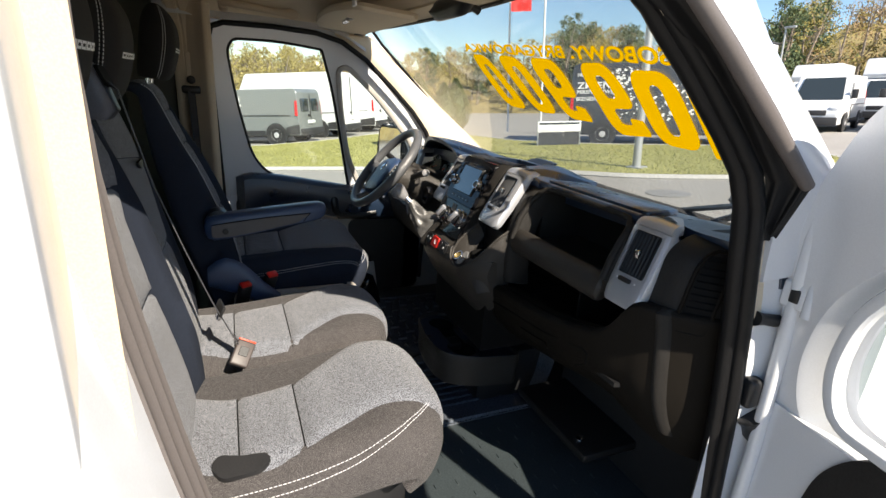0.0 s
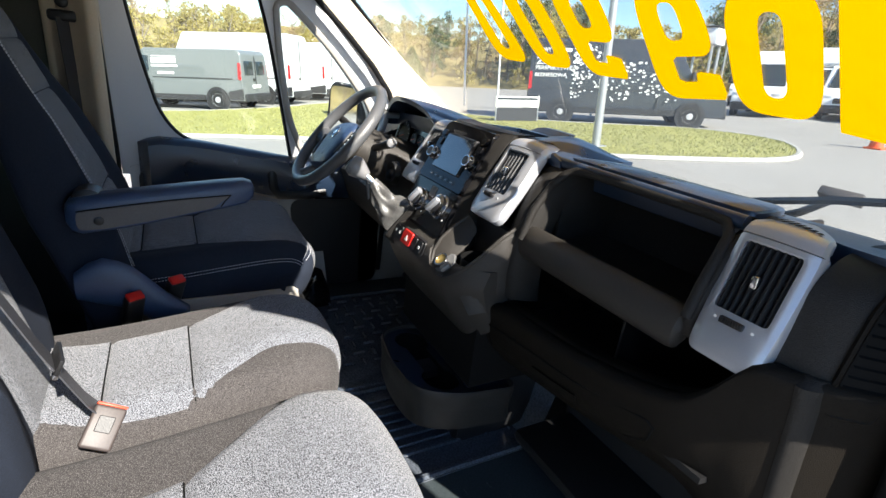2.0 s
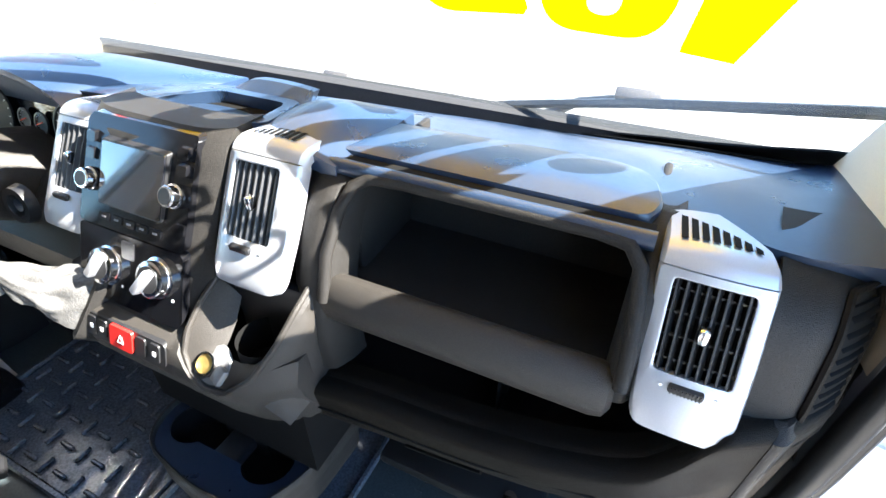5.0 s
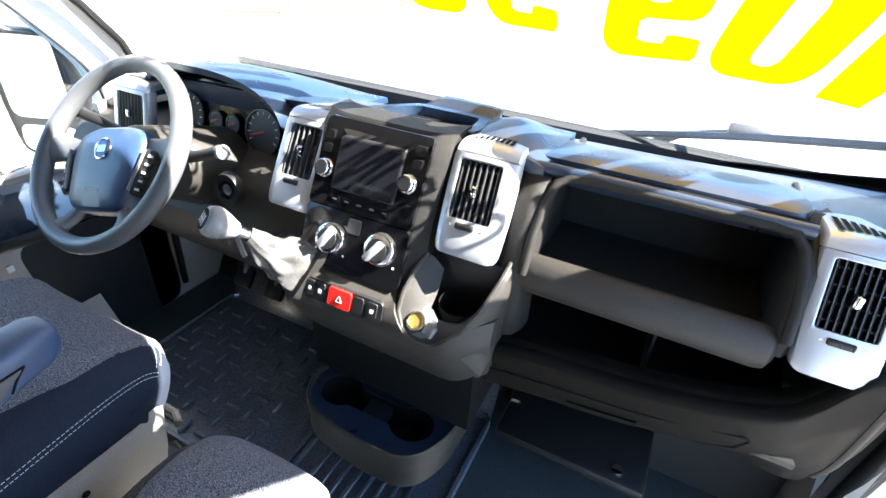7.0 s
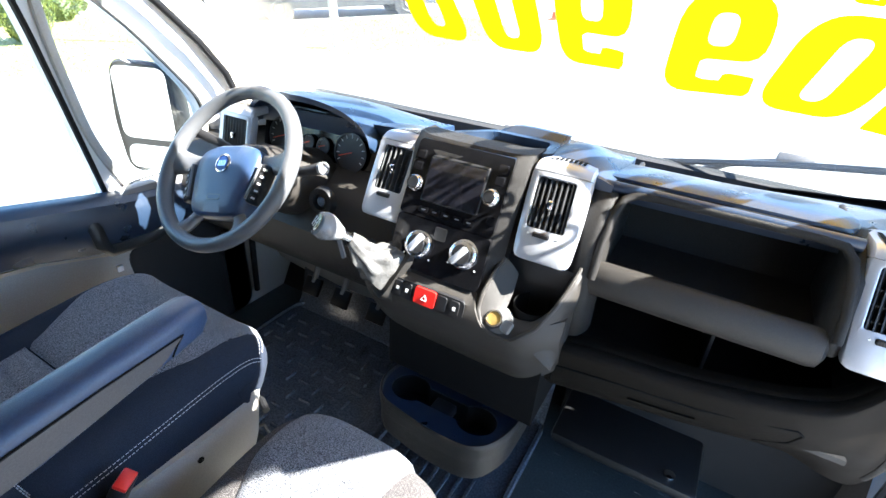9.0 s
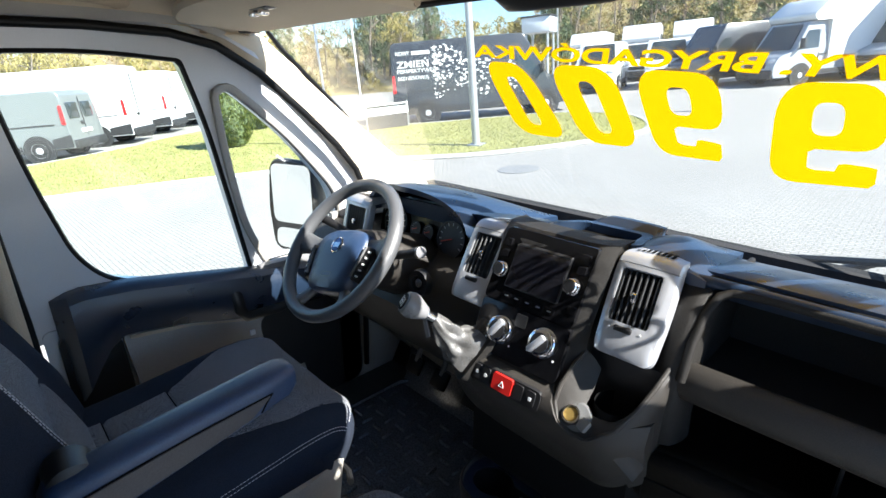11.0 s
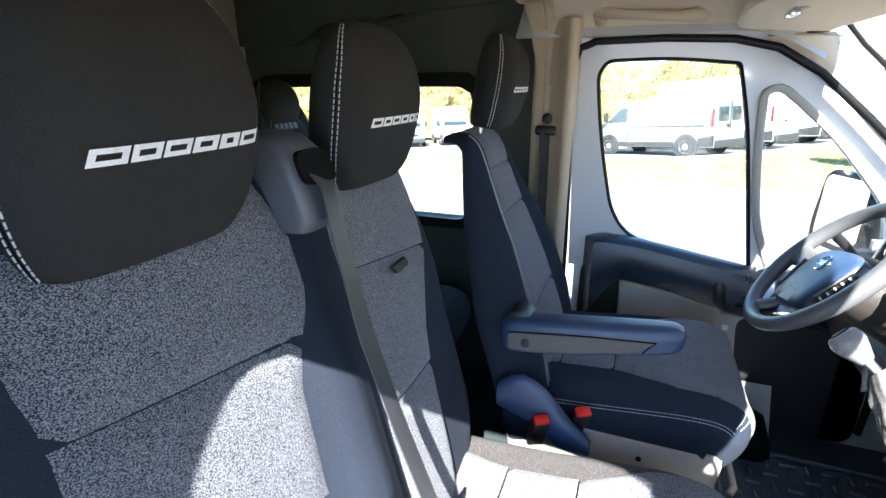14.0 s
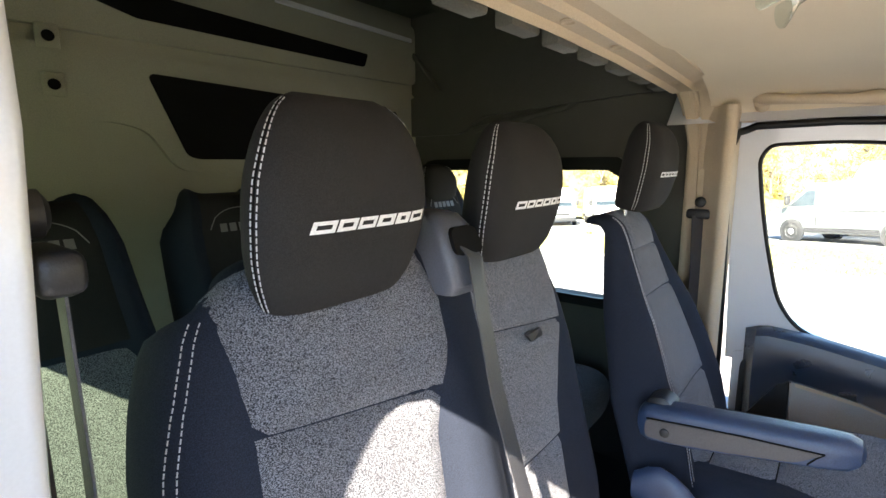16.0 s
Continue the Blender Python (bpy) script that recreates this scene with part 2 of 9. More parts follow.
# Both cloths below carry a slight blue, put in for skylight in the shade.
M_HEATHER = material("heather_fabric", (0.020, 0.022, 0.028), 0.95, grain=0.5, grain_scale=1300, bump=0.9, bump_scale=800, spots=((0.27, 0.28, 0.31), 0.44, 900, 0.14), stain=0.10, stain_scale=14, spec=0.2, sheen=0.16, weave=(0.75, 1.0, 1.5))
M_BLACKFAB = material("black_fabric", (0.016, 0.0215, 0.035), 0.9, grain=0.35, grain_scale=900, bump=0.4, bump_scale=1200, stain=0.15, spec=0.25)
M_BROWNFAB = material("taupe_fabric", (0.032, 0.029, 0.029), 0.95, grain=0.5, grain_scale=1300, bump=0.8, bump_scale=800, sheen=0.05, spots=((0.130, 0.121, 0.119), 0.46, 880, 0.22), stain=0.12, stain_scale=14, spec=0.2, weave=(0.75, 1.0, 1.5))
M_HEADREST = material("headrest_cloth", (0.022, 0.021, 0.021), 0.88, grain=0.3, grain_scale=1100, bump=0.35, bump_scale=1500, stain=0.1, spec=0.25)
M_STITCH = material("white_thread", (0.55, 0.55, 0.57), 0.8, grain=0.1)
M_PRINT = material("white_print", (0.75, 0.75, 0.75), 0.7, grain=0.08)
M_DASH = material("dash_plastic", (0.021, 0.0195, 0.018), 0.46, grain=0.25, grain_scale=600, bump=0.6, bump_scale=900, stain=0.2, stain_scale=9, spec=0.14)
# The sky's reflection is put into the base colour as blue.
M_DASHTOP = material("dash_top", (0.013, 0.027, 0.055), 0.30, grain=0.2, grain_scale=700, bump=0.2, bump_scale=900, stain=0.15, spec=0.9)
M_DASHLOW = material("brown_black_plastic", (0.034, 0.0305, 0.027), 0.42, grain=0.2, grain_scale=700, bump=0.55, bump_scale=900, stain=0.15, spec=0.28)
# The brown-black plastic again, darkened to hold the shade by the doorway.
M_DASHSHADE = material("dark_brown_plastic", (0.0115, 0.0098, 0.0080), 0.45, grain=0.2, grain_scale=700, bump=0.55, bump_scale=900, stain=0.15, spec=0.05)
M_SILVER = material("silver_plastic", (0.47, 0.48, 0.51), 0.36, metal=0.55, grain=0.06, grain_scale=1500, stain=0.05)
M_CHROME = material("chrome", (0.75, 0.75, 0.77), 0.14, metal=1.0)
M_GLOSS = material("gloss_black", (0.006, 0.006, 0.007), 0.09, stain=0.2, spec=0.3)
M_SCREEN = material("screen_glass", (0.012, 0.012, 0.016), 0.05, spec=1.0, coat=1.0)
M_DEEP = material("deep_black_plastic", (0.0105, 0.0105, 0.011), 0.42, grain=0.2, bump=0.3, bump_scale=500, stain=0.25, stain_scale=10)
M_BLACK = material("black_plastic", (0.012, 0.012, 0.013), 0.45, grain=0.2, bump=0.2)
# Near-black that puts the shade of openings and gaps into colour.
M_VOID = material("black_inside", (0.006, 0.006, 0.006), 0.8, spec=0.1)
M_WHEEL = material("wheel_polyurethane", (0.085, 0.087, 0.092), 0.34, grain=0.15, grain_scale=800, bump=0.3, bump_scale=1000, stain=0.15)
M_KNOB = material("satin_grey_plastic", (0.17, 0.17, 0.175), 0.3, grain=0.05, stain=0.1)
M_BOOT = material("grey_leatherette", (0.085, 0.083, 0.08), 0.28, grain=0.15, grain_scale=300, bump=0.5, bump_scale=500)
M_SATIN = material("satin_dark_grey", (0.13, 0.13, 0.13), 0.32, grain=0.05, stain=0.1)
M_RED = material("red_button", (0.62, 0.02, 0.015), 0.35, grain=0.05)
M_ORANGE = material("orange_red_plastic", (0.7, 0.07, 0.03), 0.35)
M_BUCKLE = material("buckle_plastic", (0.060, 0.048, 0.045), 0.5, grain=0.1, stain=0.1)
M_BRASS = material("brass_socket", (0.55, 0.38, 0.12), 0.35, metal=0.8)
# Lifted to blue-grey: the gloss on black rubber is put into the colour.
M_RUBBER = material("mat_rubber", (0.080, 0.092, 0.112), 0.20, grain=0.3, grain_scale=200, stain=0.3, stain_scale=12, bump=0.5, bump_scale=90, spec=0.7)
# Darker and bluer than the vinyl itself: floor shade is in the colour.
M_FLOOR = material("grey_floor_vinyl", (0.036, 0.046, 0.050), 0.4, grain=0.2, grain_scale=200, stain=0.2, stain_scale=8)
M_CARPET = material("dark_carpet", (0.013, 0.013, 0.014), 0.95, grain=0.4, grain_scale=500, bump=0.6)
M_LINER = material("beige_headliner", (0.68, 0.585, 0.445), 0.9, grain=0.06, grain_scale=900, bump=0.3, bump_scale=900, stain=0.05)
M_TRIM = material("beige_trim", (0.52, 0.42, 0.30), 0.6, grain=0.06, stain=0.06, bump=0.15)
M_WARMTRIM = material("grey_beige_plastic", (0.36, 0.34, 0.31), 0.55, grain=0.08, stain=0.08, bump=0.2)
M_PAINT = material("white_paint", (0.65, 0.665, 0.69), 0.18, grain=0.02, stain=0.03, coat=0.5)
M_SEAL = material("rubber_seal", (0.0085, 0.0085, 0.009), 0.38, grain=0.2, stain=0.2, spec=0.2)
M_GREYSEAL = material("dusty_seal", (0.105, 0.092, 0.088), 0.5, grain=0.06, stain=0.1)
# Dark grey vinyl; the blue that the sky lends its top is painted in.
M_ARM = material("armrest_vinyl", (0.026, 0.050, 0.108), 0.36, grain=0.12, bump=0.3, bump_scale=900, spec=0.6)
M_OUTLET = material("grey_housing_plastic", (0.085, 0.090, 0.108), 0.4, grain=0.08, bump=0.2, bump_scale=900)
M_INSERT = material("grey_insert_plastic", (0.075, 0.072, 0.075), 0.42, grain=0.1, bump=0.3, bump_scale=900)
# Black vinyl with the sky's blue gloss mixed into its colour.
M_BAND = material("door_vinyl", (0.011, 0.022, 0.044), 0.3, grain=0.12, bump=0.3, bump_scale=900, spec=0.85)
M_BELT = material("belt_webbing", (0.045, 0.046, 0.052), 0.45, grain=0.3, grain_scale=900, bump=0.3)
M_SEATBASE = material("seat_base_plastic", (0.42, 0.39, 0.35), 0.5, grain=0.08, stain=0.12)
M_REARWALL = material("grey_green_panel", (0.34, 0.33, 0.245), 0.75, grain=0.08, stain=0.1, bump=0.15)
M_DARKTRIM = material("dark_grey_trim", (0.085, 0.082, 0.07), 0.75, grain=0.15, stain=0.15, bump=0.2)
M_YELLOW = film_material("yellow_film", (0.54, 0.315, 0.0))
M_TEAL = film_material("teal_sticker", (0.25, 0.62, 0.52))
M_TINT = glass("tinted_side_glass", (0.62, 0.70, 0.58), 0.01)
M_GLASS = glass("window_glass", (0.90, 0.94, 0.92), 0.01)
M_SHIELD = glass("dusty_windscreen", (0.86, 0.90, 0.87), 0.24)
M_MIRROR = material("mirror_silver", (0.9, 0.9, 0.9), 0.02, metal=1.0)

# ---- cab shell ----
def ws_y(x, z):
    """Windscreen: its y at a place across and a height."""
    return 1.005 - 0.10 * x * x + (1.762 - z) * 1.15


def gx(z):
    """Door glass: its distance from the middle at a height."""
    return 0.968 - (max(z, 1.1) - 1.1) * 0.117


def fill_holes(bm, loops):
    """Fills the area between an outline and its holes."""
    es = []
    for lp in loops:
        vs = [bm.verts.new(p) for p in lp]
        es += [bm.edges.new((vs[i], vs[(i + 1) % len(vs)])) for i in range(len(vs))]
    bmesh.ops.triangle_fill(bm, use_beauty=True, use_dissolve=False, edges=es)


def plate_holes(bm, loops, off):
    fill_holes(bm, loops)
    faces = list(bm.faces)
    ext = bmesh.ops.extrude_face_region(bm, geom=faces)
    for g in ext["geom"]:
        if isinstance(g, bmesh.types.BMVert):
            g.co += Vector(off)
    return bm


FLOOR_Z = 0.62
bm = bmesh.new()
box(bm, (-0.88, -1.06, FLOOR_Z - 0.07), (0.88, 1.62, FLOOR_Z))
structure("floor", bm, M_FLOOR, "grey vinyl cab floor")

bm = bmesh.new()   # sloping bulkhead in front of the feet
sheet(bm, lambda u, v: (u, interp(v, [(0, 1.30), (0.3, 1.42), (1, 1.50)]), lerp(FLOOR_Z, 1.30, v)), [-0.9, 0, 0.9], [0, 0.3, 0.6, 1], (0, 0.05, 0))
structure("wall_front", bm, M_CARPET, "dark carpeted front bulkhead")

# headliner
def liner(u, v):
    x = u * (0.845 if u < 0 else 0.800)
    front = 0.925 - 0.10 * x * x
    y = lerp(front, 0.212, v)
    mid = interp(v, [(0, 1.815), (0.12, 1.845), (0.35, 1.878), (0.7, 1.895), (1, 1.905)])
    side = interp(v, [(0, 1.765), (0.15, 1.775), (0.5, 1.785), (1, 1.785)])
    return (x, y, lerp(mid, side, abs(u) ** 9))


bm = bmesh.new()
sheet(bm, liner, list(np.linspace(-1, 1, 29)), list(np.linspace(0, 1, 18)), (0, 0, 0.03))
structure("ceiling", bm, M_LINER, "beige cloth headliner of the cab")

bm = bmesh.new()   # roof skin closes the cab from outside
box(bm, (-0.93, -1.06, 2.30), (0.93, 0.16, 2.36), 0.02)
structure("ceiling_rear", bm, M_DARKTRIM, "dark raised roof over the rear seats")
bm = bmesh.new()
box(bm, (-0.985, -1.50, 2.364), (0.985, 0.10, 2.392), 0.012)
structure("roof_rear", bm, M_PAINT, "white painted raised roof")
bm = bmesh.new()
box(bm, (-0.955, -1.50, 0.30), (0.955, -1.47, 2.364), 0.008)
structure("wall_back", bm, M_PAINT, "white painted rear of the body")
bm = bmesh.new()
plate_holes(bm, [[(-0.956, y, z) for y, z in [(-1.5, 0.60), (0.14, 0.60), (0.14, 2.364), (-1.5, 2.364)]], [(-0.956, y, z) for y, z in rounded([(-0.92, 1.185), (-0.035, 1.185), (-0.035, 1.675), (-0.92, 1.675)], 0.06, 6)]], (-0.028, 0, 0))
structure("body_side_left", bm, M_PAINT, "white painted body side behind the driver door")
bm = bmesh.new()
box(bm, (-0.90, -1.46, 0.30), (0.90, 2.18, 0.36), 0.02)
structure("underbody", bm, M_VOID, "dark steel underbody")
bm = bmesh.new()   # short sloping bonnet and nose
nose = [(1.90, 1.085), (1.96, 1.055), (2.06, 1.00), (2.16, 0.93), (2.24, 0.83), (2.285, 0.70), (2.30, 0.52), (2.29, 0.32)]
sheet(bm, lambda u, v: (u * 0.928, nose[v][0] - 0.10 * u ** 4, nose[v][1] - 0.03 * u * u), list(np.linspace(-1, 1, 17)), list(range(len(nose))), (0, -0.02, -0.02))
structure("bonnet", bm, M_PAINT, "white painted short bonnet and nose")
bm = bmesh.new()
sheet(bm, lambda u, v: (u * 0.93, lerp(0.10, 1.0 - 0.174 * u * u * 0.86, v), lerp(2.36, 1.87 - 0.06 * u * u, v ** 0.8)), list(np.linspace(-1, 1, 11)), list(np.linspace(0, 1, 9)), (0, 0, -0.02))
structure("roof", bm, M_PAINT, "white painted roof panel")

# arch between cab and crew compartment
ARCH = [(-0.806, 1.0), (-0.806, 1.50), (-0.806, 1.70), (-0.804, 1.80), (-0.797, 1.850), (-0.778, 1.876), (-0.74, 1.886), (-0.6, 1.892), (-0.3, 1.902), (0, 1.906), (0.3, 1.902), (0.6, 1.892), (0.79, 1.885), (0.845, 1.870), (0.868, 1.82), (0.872, 1.74), (0.868, 1.62), (0.865, 1.0)]
def arch_pt(u, v):
    """The moulded arch: a flat band with a raised lip at its rear edge and a step along its middle."""
    x, z = ARCH[u]
    side = abs(x) > 0.77
    rear = interp(z, [(1.60, 0.166), (1.73, 0.158), (1.85, 0.126), (1.88, 0.118)]) if x < -0.65 else 0.118
    drop = interp(v, [(0, -0.016), (0.05, -0.018), (0.10, -0.004), (0.42, -0.002), (0.47, -0.010), (0.53, -0.012), (0.60, 0.0), (1, 0.004)])
    return (x - drop * (-1 if x < 0 else 1) * side, lerp(rear, 0.222, v), z + (0 if side else drop))
bm = bmesh.new()
sheet(bm, arch_pt, list(range(len(ARCH))), [0, 0.05, 0.10, 0.42, 0.47, 0.53, 0.60, 0.8, 1], (0, 0, 0.03))
structure("trim_arch", bm, M_TRIM, "beige moulded roof arch behind the front seats")
bm = bmesh.new()
for k in range(10):
    x = -0.68 + k * 0.15
    box(bm, (x - 0.048, 0.080, 1.868 + 0.012 * (1 - x * x)), (x + 0.040, 0.114, 1.935), 0.006)
structure("trim_brackets", bm, M_DARKTRIM, "grey plastic retaining lugs under the roof arch")
bm = bmesh.new()
for k in range(7):
    x = -0.66 + k * 0.22
    lathe(bm, [(0.014, 0.012), (0.014, -0.002), (0.011, -0.004), (0.008, -0.001), (0.0, 0.0)], pose(x, 0.150, 1.902 - 0.03 * x * x), 16)
structure("trim_screws", bm, M_TRIM, "round screw caps along the roof arch")
bm = bmesh.new()   # riser from the arch up to the raised roof
box(bm, (-0.93, 0.10, 1.93), (0.93, 0.14, 2.32))
structure("wall_riser", bm, M_DARKTRIM, "dark inner face above the roof arch")

# crew compartment: left side wall with its window, rear wall, right side wall
SIDE_WIN = rounded([(-0.90, 1.205), (-0.055, 1.205), (-0.055, 1.655), (-0.90, 1.655)], 0.06, 6)
OUT_L = [(-1.06, 0.55), (0.16, 0.55), (0.16, 1.80), (0.10, 1.90), (0.10, 2.36), (-1.06, 2.36)]
bm = bmesh.new()
plate_holes(bm, [[(-0.90, y, z) for y, z in OUT_L], [(-0.90, y, z) for y, z in SIDE_WIN]], (-0.05, 0, 0))
structure("wall_left", bm, M_DARKTRIM, "dark trimmed side wall of the crew compartment")
bm = bmesh.new()
grow = rounded([(-0.935, 1.17), (-0.02, 1.17), (-0.02, 1.70), (-0.935, 1.70)], 0.07, 6)
frame_ring(bm, [(-0.897, y, z) for y, z in resample(grow, 60)], [(-0.897, y, z) for y, z in resample(SIDE_WIN, 60)], (0.012, 0, 0))
w2 = thing("window_2", "side window of the crew compartment with dark rubber frame", "window", (-0.9, -0.48, 1.2), kind="structure")
part("window_frame", bm, M_SEAL, w2)
bm = bmesh.new()
plate(bm, [(-0.925, y, z) for y, z in SIDE_WIN], (-0.005, 0, 0))
part("pane", bm, M_GLASS, w2).visible_shadow = False
bm = bmesh.new()   # horizontal moulding with a raised step above the window
plate(bm, [(-0.898, y, z) for y, z in rounded([(-1.0, 1.80), (-0.72, 1.80), (-0.60, 1.865), (0.07, 1.90), (0.07, 2.10), (-0.5, 2.10), (-0.8, 1.98), (-1.0, 1.96)], 0.03)], (0.025, 0, 0))
tube(bm, [(-0.893, y, z) for y, z in ((-0.99, 2.15), (-0.952, 2.114), (-0.784, 1.918), (-0.655, 1.815), (-0.268, 1.874), (-0.075, 1.965), (0.06, 2.00))], 0.012, 8)
structure("trim_side", bm, M_DARKTRIM, "dark moulded step above the side window")
bm = bmesh.new()
box(bm, (-0.95, -1.06, 0.55), (0.95, -1.0, 2.36))
structure("wall_rear", bm, M_REARWALL, "grey-green moulded rear partition")
rear = thing("trim_rear_wall", "moulded grey-green panel with black recesses on the rear partition", "wall panel", (0, -1.0, 1.7), kind="structure")
bm = bmesh.new()
plate(bm, [(x, -1.0, z) for x, z in rounded([(0.90, 1.62), (0.30, 1.80), (0.20, 1.78), (0.13, 1.67), (-0.10, 1.64), (-0.90, 1.64), (-0.90, 1.985), (0.90, 1.965)], 0.04)], (0, 0.018, 0))
part("panel", bm, M_REARWALL, rear)
bm = bmesh.new()
plate(bm, [(x, -1.0, z) for x, z in rounded([(0.90, 2.005), (-0.90, 2.02), (-0.90, 2.26), (0.90, 2.26)], 0.03)], (0, 0.022, 0))
part("panel", bm, M_REARWALL, rear)
# flat black plates take the place of two shaded recesses
bm = bmesh.new()
plate(bm, [(x, -0.981, z) for x, z in rounded([(0.19, 1.93), (0.10, 1.71), (0.07, 1.70), (-0.70, 1.70), (-0.76, 1.90)], 0.025)], (0, 0.004, 0))
part("recess", bm, M_VOID, rear, "black recess")
bm = bmesh.new()
plate(bm, [(x, -0.977, z) for x, z in rounded([(0.33, 2.10), (0.20, 2.065), (-0.60, 2.055), (-0.62, 2.105), (0.20, 2.135)], 0.012)], (0, 0.004, 0))
part("recess", bm, M_VOID, rear, "long black slot")
for x, z in ((0.40, 1.985), (0.40, 1.875), (-0.70, 1.885), (-0.755, 1.885)):
    bm = bmesh.new()
    box(bm, (x - 0.024, -0.98, z - 0.028), (x + 0.024, -0.972, z + 0.028), 0.006)
    sock = part("socket_frame", bm, M_REARWALL, rear)
    bm = bmesh.new()
    lathe(bm, [(0.013, 0.0), (0.013, 0.003), (0.0, 0.003)], pose(x, -0.971, z, -90), 16)
    part("hole", bm, M_VOID, sock)
w3 = thing("window_3", "green-tinted side window of the crew compartment", "window", (0.9, -0.48, 1.2), kind="structure")
bm = bmesh.new()
frame_ring(bm, [(0.897, y, z) for y, z in resample(grow, 60)], [(0.897, y, z) for y, z in resample(SIDE_WIN, 60)], (-0.012, 0, 0))
part("window_frame", bm, M_SEAL, w3)
bm = bmesh.new()
plate(bm, [(0.925, y, z) for y, z in SIDE_WIN], (0.005, 0, 0))
part("pane", bm, M_TINT, w3)
bm = bmesh.new()
plate_holes(bm, [[(0.90, y, z) for y, z in OUT_L], [(0.90, y, z) for y, z in SIDE_WIN]], (0.05, 0, 0))
structure("wall_right", bm, M_DARKTRIM, "dark side wall behind the passenger door")

# B pillars
for side, nm, plan in ((-1, "left", [(0.90, 0.150), (0.822, 0.152), (0.812, 0.162), (0.812, 0.195), (0.775, 0.235), (0.735, 0.262), (0.745, 0.285), (0.83, 0.285), (0.95, 0.26), (0.95, 0.150)]),
                       (1, "right", [(0.90, 0.05), (0.86, 0.05), (0.80, 0.09), (0.725, 0.150), (0.702, 0.168), (0.708, 0.179), (0.90, 0.198), (0.945, 0.200), (0.945, 0.05)])):
    bm = bmesh.new()
    plan = rounded(plan, 0.012 if side < 0 else 0.006, 3)
    rows = [[(side * (p[0] + (0 if p[0] > 0.80 else interp(z, [(1.0, 0.03), (1.5, 0.012), (1.7, 0.0)]) if side > 0 else 0.01 if z > 1.75 else 0)), p[1], z) for p in plan] for z in (0.56, 1.0, 1.5, 1.70, 1.79, 1.83)]
    grid(bm, rows, close_v=True, cap=True)
    structure("pillar_" + nm, bm, M_TRIM if side < 0 else M_PAINT, "beige moulded door pillar trim" if side < 0 else "white painted door pillar")
def seal_b(z):
    """How far forward the rear edge of the passenger door opening lies at height z."""
    return curve(z, [(0.30, 0.385), (0.60, 0.352), (0.80, 0.325), (1.0, 0.291), (1.1, 0.272), (1.2, 0.253), (1.3, 0.236), (1.4, 0.220), (1.5, 0.210), (1.6, 0.206), (1.70, 0.208), (1.76, 0.218), (1.79, 0.24)])


RISE = [0.30, 0.60, 0.80, 1.0, 1.1, 1.2, 1.3, 1.4, 1.5, 1.6, 1.65, 1.70, 1.73, 1.76, 1.79]
bm = bmesh.new()
plate(bm, [(0.956, -0.02, 0.30)] + [(0.956, seal_b(z) - 0.058, z) for z in RISE[:-3]] + [(0.956, 0.12, 1.80), (0.956, 0.06, 2.0), (0.956, -0.02, 2.15)], (0.03, 0, 0))
box(bm, (0.956, -1.5, 0.30), (0.986, -0.02, 1.16))
box(bm, (0.956, -1.5, 1.70), (0.986, -0.02, 2.36))
box(bm, (0.956, -1.5, 1.16), (0.986, -0.94, 1.70))
for off in (0.10, 0.135):   # soft pressed creases that run along the door opening
    tube(bm, [(0.9845, seal_b(z) - off, z) for z in RISE[:10]], 0.004, 8)
structure("body_side", bm, M_PAINT, "white painted body side behind the passenger door")
bm = bmesh.new()
sheet(bm, lambda z, v: (interp(v, [(0, 0.800), (0.3, 0.856), (0.7, 0.925), (0.9, 0.972), (1, 0.9865)]), seal_b(z) - interp(v, [(0, 0.014), (0.3, 0.020), (0.7, 0.032), (0.9, 0.046), (1, 0.075)]), z), RISE, list(np.linspace(0, 1, 11)), (-0.004, -0.006, 0))
structure("jamb_rear_right", bm, M_PAINT, "white painted rear door jamb")
bm = bmesh.new()
sheet(bm, lambda z, w: (lerp(0.772, 0.828, w), seal_b(z) - 0.012 * w - 0.0045 * abs(math.sin(w * 3 * math.pi)) - 0.008 * (w < 0.01 or w > 0.99), z), RISE, list(np.linspace(0, 1, 25)), (0, -0.018, 0))
structure("trim_seal_b", bm, M_GREYSEAL, "dusty grey rubber door seal with three soft ribs")
bm = bmesh.new()   # left body side behind the driver door, and sills
plate(bm, [(-0.985, y, z) for y, z in [(-1.5, 0.30), (0.24, 0.30), (0.24, 0.60), (-1.5, 0.60)]], (0.03, 0, 0))
box(bm, (-0.985, 0.24, 0.30), (-0.90, 1.40, 0.60), 0.01)
structure("sill_left", bm, M_PAINT, "white painted sill")
bm = bmesh.new()
box(bm, (0.80, 0.24, 0.36), (0.95, 1.22, 0.60), 0.02)
structure("sill_right", bm, M_PAINT, "white painted door sill with step")

# door opening seals on the body
SEAL = [(0.288, 0.60), (0.285, 1.20), (0.275, 1.55), (0.268, 1.70), (0.285, 1.755), (0.325, 1.772), (0.50, 1.775), (0.66, 1.768), (0.76, 1.745), (0.86, 1.685), (0.98, 1.58), (1.08, 1.485), (1.15, 1.40), (1.18, 1.33), (1.175, 1.20), (1.165, 0.95), (1.15, 0.60)]


def seal_x(y, z):
    return interp(z, [(0.6, 0.835), (1.1, 0.835), (1.4, 0.825), (1.7, 0.80), (1.78, 0.795)]) if y > 0.3 else interp(z, [(0.6, 0.775), (1.5, 0.765), (1.7, 0.768), (1.78, 0.79)])


